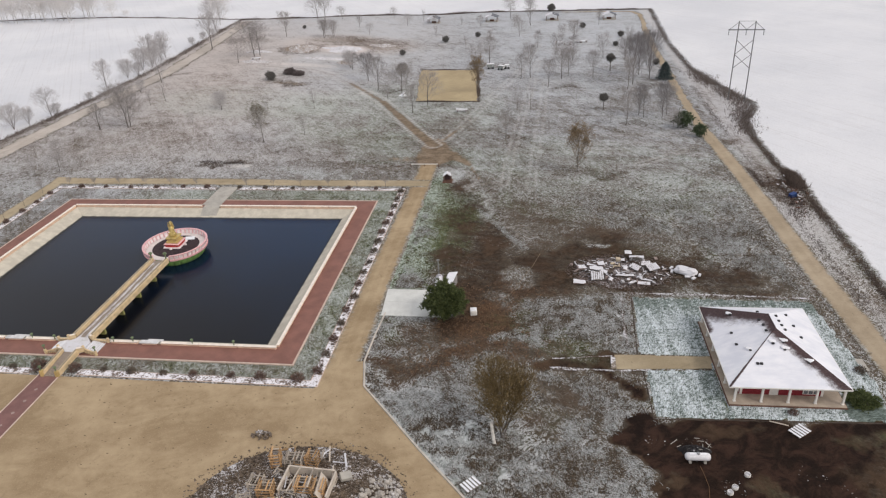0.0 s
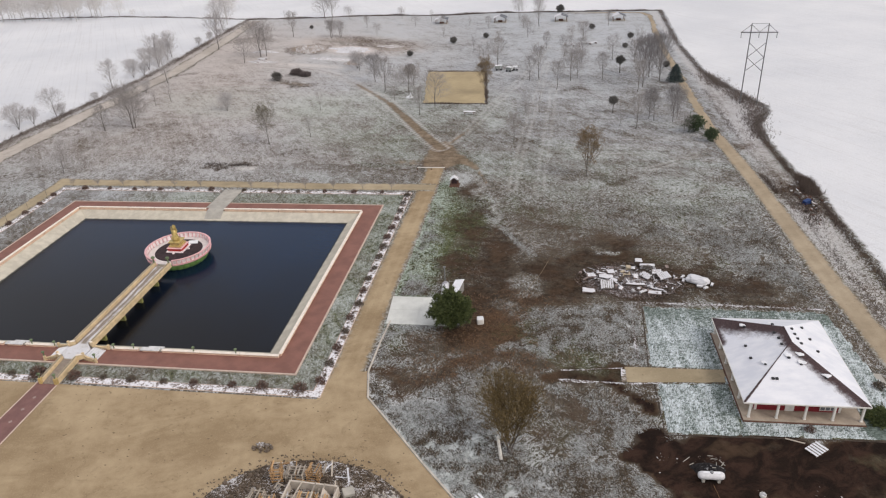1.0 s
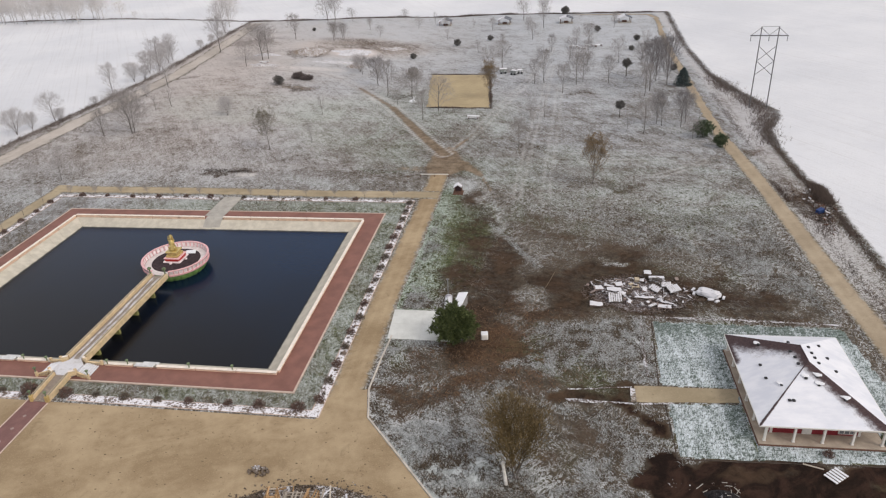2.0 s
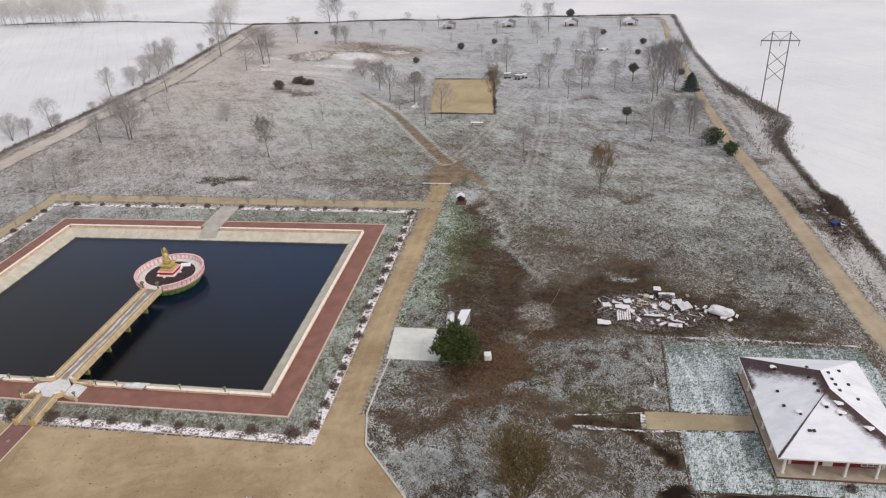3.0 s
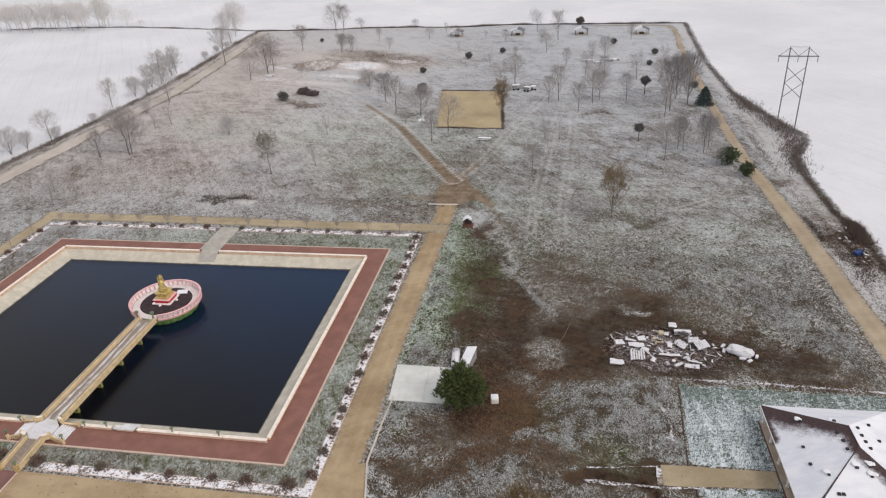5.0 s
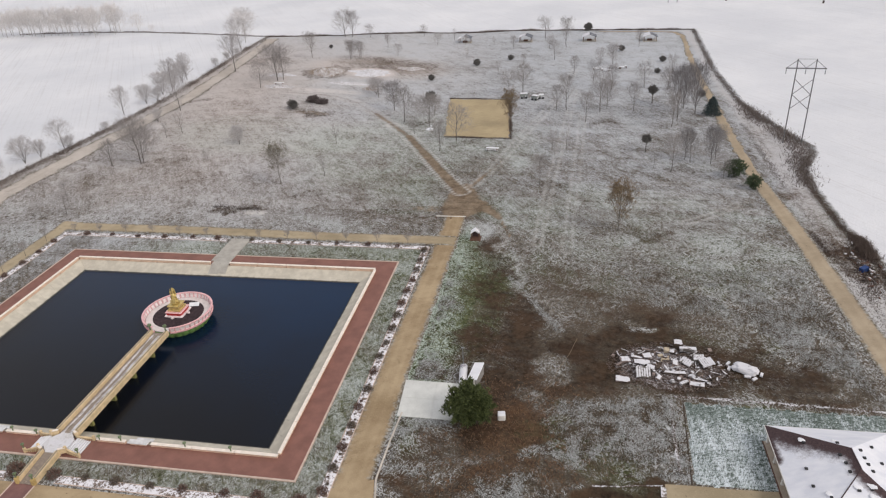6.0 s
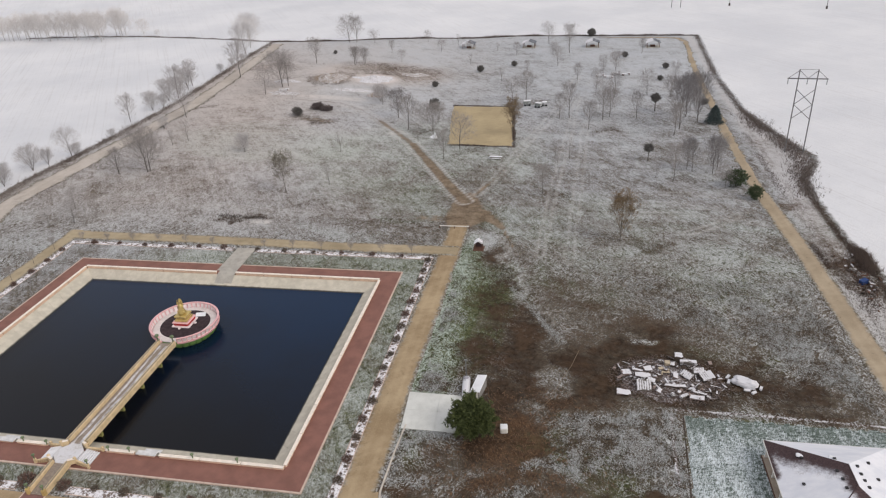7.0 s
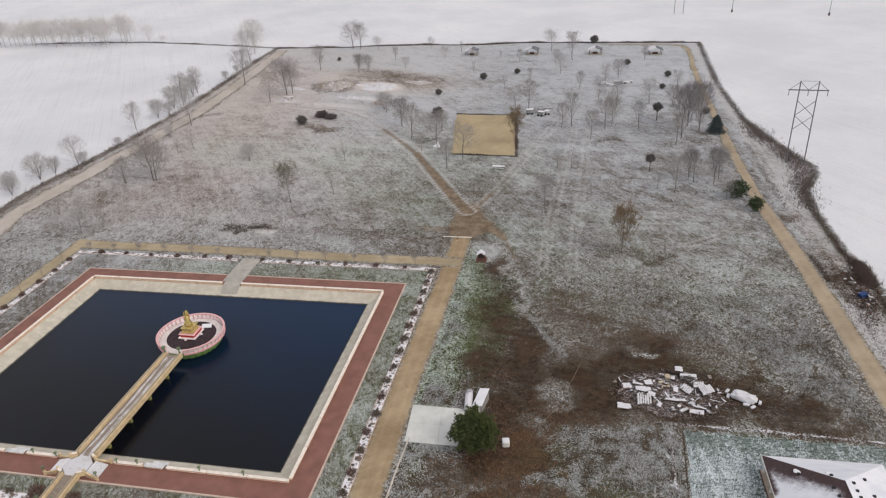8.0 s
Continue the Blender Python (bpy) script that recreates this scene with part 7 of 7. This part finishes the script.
brush("hedgerow", [(48.2, 154), (48.9, 144)], 400, 0.8, 0.2, 0.6, WEED, "clumps of dead weeds beside the road", 13)
brush("hedgerow", [(56, 152), (55.8, 143)], 1500, 1.4, 1.0, 2.6, WEED, "tall dry reeds at the field edge", 9)
brush("hedgerow", WEST_FIELD, 6500, 2.0, 0.3, 1.2, PALE_WEED, "dark hedgerow along the far road", 4)
brush("hedgerow", NORTH_EDGE, 9000, 1.0, 0.4, 1.1, WEED, "low dark hedgerow along the far boundary", 5)
brush("hedgerow", [(-313.6, 374.7), (-272.9, 375), (-236.1, 371.4), (-197.7, 362.3), (-151.4, 349.6)], 4500, 1.2, 0.4, 1.2, PALE_WEED, "low dark hedgerow beyond the western field", 6)
brush("hedgerow", [(-43.3, 252.2), (-22.2, 251), (-18.4, 210.4), (-38.6, 211.6)], 3800, 0.6, 0.2, 0.6, WEED, "rough dead grass round the sand pitch", 7)
brush("hedgerow", [(25.8, 71.7), (41.0, 71.7)], 260, 0.3, 0.08, 0.35, DARK_WEED, "low dead weeds along the porch footing", 11)
brush("hedgerow", [(-86, 157.6), (-74, 157.4)], 500, 1.2, 0.2, 0.6, DARK_WEED, "strip of dark dead weeds", 8)


# ---- the pylon and far poles ----
WOOD_POLE = plain("weathered_pole_wood", (0.17, 0.168, 0.17), 0.9, 0, 2.0, 0.3)


def h_pylon(x, y, z, rz, high, gap):
    ob = base("power_pylon", x, y, z, rz)
    tagged(ob, "tall wooden H-frame power pylon with cross braces", "pylon", "power pylons")
    def bar(name, a, b, r, label=""):
        bm = bmesh.new()
        tube(bm, a, b, r, r * 0.85, 8)
        return part(name, bm, WOOD_POLE, ob, label)
    g = gap / 2
    for s in (-1, 1):
        bar("leg", (s * g * 1.03, 0, -0.2), (s * g, 0, high), 0.16)
        bar("knee_brace", (s * g, 0, high - 0.3), (s * (g + 2.4), 0, high - 2.35), 0.07)
        bar("knee_brace", (s * g, 0, high - 0.3), (0, 0, high - 2.3), 0.07)
    for z0, z1 in ((high * 0.59, high * 0.77), (high * 0.42, high * 0.59)):
        bar("cross_brace", (-g, 0.1, z0), (g, 0.1, z1), 0.09)
        bar("cross_brace", (g, -0.1, z0), (-g, -0.1, z1), 0.09)
    boxed("crossarm", pose(0, 0, high - 2.4), (gap + 5.2, 0.26, 0.26), WOOD_POLE, ob, "", 0.03)
    bar("top_wire", (-g, 0, high - 0.05), (g, 0, high - 0.05), 0.05)
    for px in (-g - 2.4, 0, g + 2.4):
        bm = bmesh.new()
        lathe(bm, [(0.05, high - 3.9), (0.14, high - 3.7), (0.07, high - 3.4), (0.14, high - 3.1), (0.07, high - 2.8), (0.1, high - 2.55)], 8, pose(px, 0, 0))
        part("insulator", bm, SHADED_STEEL, ob, "hanging string of insulators")
    return ob


h_pylon(57.8, 208.2, 0, -6, 22.6, 4.4)
h_pylon(52.3, 443.4, 0, -6, 22.0, 4.7)
for x, y in ((81.2, 445), (126.9, 428)):
    ob = base("utility_pole", x, y)
    tagged(ob, "far wooden utility pole in the snowy field", "pole", "far poles")
    bm = bmesh.new()
    tube(bm, (0, 0, -0.1), (0, 0, 9.5), 0.16, 0.12)
    part("shaft", bm, WOOD_POLE, ob)
    boxed("crossarm", pose(0, 0, 8.9), (2.2, 0.14, 0.14), WOOD_POLE, ob)
    boxed("footing_box", pose(0, 0, 0.7), (0.8, 0.8, 1.4), DARK_WEED, ob)


# ---- small things of the meadow ----
def picnic_shelter(x, y):
    ob = base("picnic_shelter", x, y, 0, rng.uniform(-4, 4))
    tagged(ob, "open shelter with a snow-white gable roof", "shelter", "shelters along the boundary")
    boxed("floor", pose(0, 0, 0.05), (6.2, 5.0, 0.12), CONCRETE, ob)
    for sx in (-1, 1):
        for sy in (-1, 1):
            boxed("post", pose(sx * 2.6, sy * 2.0, 1.2), (0.2, 0.2, 2.3), BRICK_EDGE, ob)
    boxed("roof_slope", pose(-1.55, 0, 2.75, 0, -20, 0), (3.5, 5.6, 0.16), snowy("snowy_roof", (0.2, 0.2, 0.22), 0.5), ob, "snowy roof slope")
    # this slope's shade is put into a darker colour with less snow
    boxed("roof_slope", pose(1.55, 0, 2.75, 0, 20, 0), (3.5, 5.6, 0.16), snowy("shaded_roof", (0.13, 0.14, 0.16), 0.2), ob, "roof slope with shade in its dark colour")
    boxed("picnic_bench", pose(0, 0, 0.5), (2.0, 1.4, 0.7), BRICK_EDGE, ob)


for x, y in ((-51.9, 346), (-23.5, 346), (5.3, 345), (31.6, 343)):
    picnic_shelter(x, y)


def trailer(x, y, rz, size, label):
    ob = base("trailer", x, y, 0, rz)
    tagged(ob, label, "trailer", "trailers by the sand pitch")
    w, d, h = size
    boxed("body", pose(0, 0, 0.5 + h / 2), (w, d, h), snowy("frosted_white_paint", (0.24, 0.26, 0.25), 0.3), ob, "", 0.12)
    boxed("snow_cap", pose(0, 0, 0.53 + h), (w * 0.94, d * 0.94, 0.08), SNOW, ob, "snow on the roof", 0.03)
    for sx in (-1, 1):
        for sy in (-1, 1):
            bm = bmesh.new()
            lathe(bm, [(0.3, -0.1), (0.34, -0.06), (0.34, 0.06), (0.3, 0.1)], 14, pose(sx * w * 0.3, sy * d * 0.5, 0.34, 90, 0, 0))
            part("wheel", bm, BLACK, ob)


trailer(-17.6, 252.6, 10, (2.6, 1.7, 1.2), "small white trailer under snow beside trees")
trailer(-13.6, 250.4, -25, (2.2, 1.6, 1.1), "small grey trailer under snow beside trees")
trailer(-11.6, 252.2, 5, (1.9, 1.5, 0.9), "low pale trailer under snow beside trees")
def picnic_table(x, y, rz):
    ob = base("picnic_table", x, y, float(land(x, y)), rz)
    tagged(ob, "long table with benches under snow", "table", "snowy tables of the meadow")
    boxed("tabletop", pose(0, 0, 0.75), (3.6, 0.9, 0.08), SNOW, ob)
    for s in (-1, 1):
        boxed("bench", pose(0, s * 0.8, 0.45), (3.4, 0.3, 0.06), SNOW, ob)
        boxed("trestle", pose(s * 1.3, 0, 0.36), (0.12, 1.5, 0.7), BRICK_EDGE, ob)


# the last four tables are stand-ins for an unidentified snow-topped group
for row in ((-22.6, 200.5, -4), (-109.5, 259.5, 8), (7.7, 292, 10), (11.0, 289, -20), (13.8, 293.6, 5), (17.6, 293, 30)):
    picnic_table(*row)
ob = tagged(base("snowy_tarpaulin", -43.9, 217.6), "crumpled white sheet propped up in frosty grass", "sheet")
bm = bmesh.new()
for m, size in ((pose(0.2, 0, 0.8, 0, 28, 20), (0.3, 1.6, 1.7)), (pose(-0.5, 0.2, 0.3, 10, -12, 50), (1.3, 1.0, 0.4)), (pose(0.7, -0.2, 0.4, 4, 30, -20), (0.8, 1.0, 0.4))):
    block(bm, m, size, 0.05)
for v in bm.verts:
    v.co += Vector((noise.noise(v.co * 1.7), noise.noise(v.co * 1.7 + Vector((5, 0, 0))), 0)) * 0.3
part("sheet", bm, SNOW, ob)
BRUSH_WOOD = leaf_material("piled_brushwood", (0.085, 0.07, 0.068), (0.24, 0.205, 0.20))
for x, y, high, wide in ((-89.4, 240.6, 2.0, 2.1), (-86.4, 240.0, 1.1, 2.2)):
    ob = conifer("brush_pile", int(high * 10), high, wide, "round", 520, BRUSH_WOOD, "dark pile of cut brushwood and roots", 0.0, 0.6)
    ob.matrix_basis = pose(x, y, float(land(x, y)))
    tagged(ob, category="brush pile")
rubbish = tagged(base("rubbish_heap", 53.2, 139.0), "roadside heap of dark rubbish and branches", "heap")
for i in range(60):
    boxed("scrap", pose(rng.gauss(0, 1.4), rng.gauss(0, 4.0), abs(rng.gauss(0.2, 0.3)), rng.uniform(0, 60), rng.uniform(0, 40), rng.uniform(0, 180)), (rng.uniform(0.4, 1.4), rng.uniform(0.1, 0.5), 0.16), rng.choice((DARK_WEED, GREY_BOARD, BRICK_EDGE)), rubbish, "", 0.0)
ob = tagged(boxed("blue_barrel", pose(53.0, 138.3, 0.5, 0, 80, 30), (0.9, 0.9, 1.4), plain("blue_plastic", (0.02, 0.05, 0.16), 0.5)), "blue plastic barrel lying in the rubbish", "barrel")


def earth_bank(x, y, rx, ry, high, seed, snow):
    """A long low bank of tipped earth, half under snow."""
    verts, faces = [], []
    for i in range(9):
        for j in range(32):
            r, a = i / 8, 2 * math.pi * j / 32
            r *= 1 + 0.45 * noise.noise((math.cos(a) * 1.7, math.sin(a) * 1.7, seed * 3.1)) + 0.25 * noise.noise((math.cos(a) * 4.5, math.sin(a) * 4.5, seed))
            u, v = rx * r * math.cos(a), ry * r * math.sin(a)
            r = i / 8
            verts.append((x + u, y + v, high * (1 - r) ** 0.7 * (0.35 + 1.5 * abs(noise.noise((u * 0.35, v * 0.35, seed)))) - 0.05 + float(land(x + u, y + v))))
    for i in range(8):
        for j in range(32):
            k = (j + 1) % 32
            faces.append((i * 32 + j, (i + 1) * 32 + j, (i + 1) * 32 + k, i * 32 + k))
    tagged(bare("earth_bank", verts, faces, snowy("half_snowed_earth", (0.26, 0.21, 0.165), snow, 2.6, 0.8), None, "", True), "low bank of tipped brown earth with snow", "earth bank", "", "structure")


for row in ((-97.5, 281, 6.5, 6.5, 2.0, 1, 0.58), (-80.5, 283, 8, 5.5, 1.3, 2, 1.0), (-108.6, 256.6, 6, 2.5, 1.0, 3, 0.8), (-66, 293, 6, 3, 0.9, 4, 0.68), (-84, 266, 8, 2.2, 0.8, 5, 0.9), (-74.8, 261, 3.5, 2.2, 1.6, 6, 0.56), (-114, 273, 6, 2.0, 0.9, 7, 0.85)):
    earth_bank(*row)

# ---- rough frosted grass and dead stalks on the near ground ----
FROST_BLADE = leaf_material("frosted_blades", (0.12, 0.125, 0.112), (0.50, 0.515, 0.515))
DEAD_BLADE = leaf_material("dead_blades", (0.022, 0.016, 0.011), (0.12, 0.088, 0.056))
KERB_LINE = [(54.1, -6.7), (60.8, -12.7), (67.0, -17.9), (72.5, -22.6), (78.2, -23.9), (160, -23.6)]


def west_end(y):
    for (y0, x0), (y1, x1) in zip(KERB_LINE, KERB_LINE[1:]):
        if y <= y1:
            return x0 + (x1 - x0) * (y - y0) / (y1 - y0)
    return -23.6


def on_open_ground(x, y):
    """Whether rough grass grows there: off the roads, lawn, pad, path and the bare south yard."""
    if x < west_end(y) + 0.5 or x > 47 - (y - 98) * 0.05 - 3.0:
        return False
    if 15.4 < x and 68.6 < y < 98.3 or -25 < x < -13.4 and 90.3 < y < 98.8 or 2 < x < 16 and 77.8 < y < 82.4:
        return False
    return not (x > 17 and y < 69)


def rough_grass(count, x0, x1, y0, y1, material, label, seed, bias, shift, frosty=1.0, on_soil=False):
    q = random.Random(seed)
    cv, cf = [], []
    while len(cf) < count * 6:
        x, y = q.uniform(x0, x1), q.uniform(y0, y1)
        clump = 0.55 * noise.noise((x * 0.16, y * 0.16, shift)) + 0.6 * noise.noise((x * 0.6, y * 0.6, shift + 5))
        i, j = np.searchsorted(MASKS["y"], y), np.searchsorted(MASKS["x"], x)
        soil = min(1.0, max(0.0, float(MASKS["earth"][i, j])))
        near_lawn = max(0.0, 1 - abs(x - 14.6) / 1.3) * (83 < y < 98)
        along = min(1.0, max(0.0, ((x + 12) * 10.5 - (y - 132) * 18) / 434.25))
        streak = max(0.0, 1 - math.hypot(x + 12 - 10.5 * along, y - 132 + 18 * along) / 0.9)
        if on_soil:
            if q.random() > bias + clump or soil < 0.3 or math.hypot(x + 7, (y - 87) * 0.8) > q.uniform(4, 15) or not on_open_ground(x, y):
                continue
        elif q.random() < soft(y, 96, 146):
            continue
        elif q.random() > (bias + clump * 1.8) * max(0.0, 1 - soil / 0.45) + (0.5 * near_lawn + 0.55 * streak) * frosty + 0.6 * frosty * max(0.0, 1 - abs(soil - 0.5) / 0.4) * (y < 72 and 10 < x < 18) or not on_open_ground(x, y):
            continue
        flow = 1.9 + 2.2 * noise.noise((x * 0.07, y * 0.07, 9))
        for _ in range(2):
            a = flow + q.gauss(0, 0.6)
            long, w = q.uniform(0.25, 0.7), q.uniform(0.02, 0.045)
            p = Vector((x + q.gauss(0, 0.2), y + q.gauss(0, 0.2), 0.01))
            bend = q.gauss(0, 0.5)
            o = len(cv)
            for step, (wide, z) in enumerate(((0.7, 0.01), (1.0, 0.10), (0.7, 0.09), (0.1, 0.03))):
                u = Vector((-math.sin(a), math.cos(a), 0)) * w * wide
                cv.extend((p - u + Vector((0, 0, z)), p + u + Vector((0, 0, z))))
                if step:
                    cf.append((o + 2 * step - 2, o + 2 * step - 1, o + 2 * step + 1, o + 2 * step))
                a += bend
                p = p + Vector((math.cos(a), math.sin(a), 0)) * long / 3
    tagged(bare("rough_grass", cv, cf, material), label, "grass", "", "stuff")


rough_grass(19000, -23.5, 46, 54, 146, FROST_BLADE, "rime-white blades of rough winter grass", 1, 0.34, 0.0)
rough_grass(17000, -23.5, 46, 54, 146, DEAD_BLADE, "dark dead blades of rough winter grass", 2, 0.40, 30.0, 0.0)
rough_grass(2200, -23, 9, 72, 102, leaf_material("rusty_litter", (0.03, 0.018, 0.012), (0.21, 0.125, 0.07)), "rust-brown dead stalks lying on bare soil", 3, 0.55, 60.0, 0.0, True)

bm = bmesh.new()
HOSE = [(-5.6, 93.9), (-4.2, 96.6), (-2.4, 99.8), (-1.4, 103.6), (0.2, 107.6), (1.4, 112.0)]
for a, b in zip(HOSE, HOSE[1:]):
    tube(bm, (*a, 0.05), (*b, 0.05), 0.035, 0.035, 6)
tagged(part("garden_hose", bm, plain("tan_hose", (0.20, 0.15, 0.10), 0.6, 0, 2.0, 0.2)), "long tan hose lying across bare brown earth", "hose")

# clods on the sandy yard and road edges
bm = bmesh.new()
q = random.Random(14)
for i in range(170):
    x, y = q.uniform(-66, -14), q.choice((q.uniform(55, 71), q.gauss(70.2, 0.8), q.gauss(62, 4)))
    if x > west_end(max(y, 54.2)) - 0.8:
        continue
    s = q.uniform(0.03, 0.10)
    bmesh.ops.create_icosphere(bm, subdivisions=1, radius=s, matrix=Matrix.Translation((x, y, 0.06)) @ Matrix.Diagonal((q.uniform(1, 2.2), 1, 0.6, 1)))
tagged(part("clods", bm, plain("brown_clods", (0.19, 0.142, 0.09), 0.9, 0, 2.0, 0.3)), "small brown clods scattered over the sandy yard", "clods", "", "stuff")
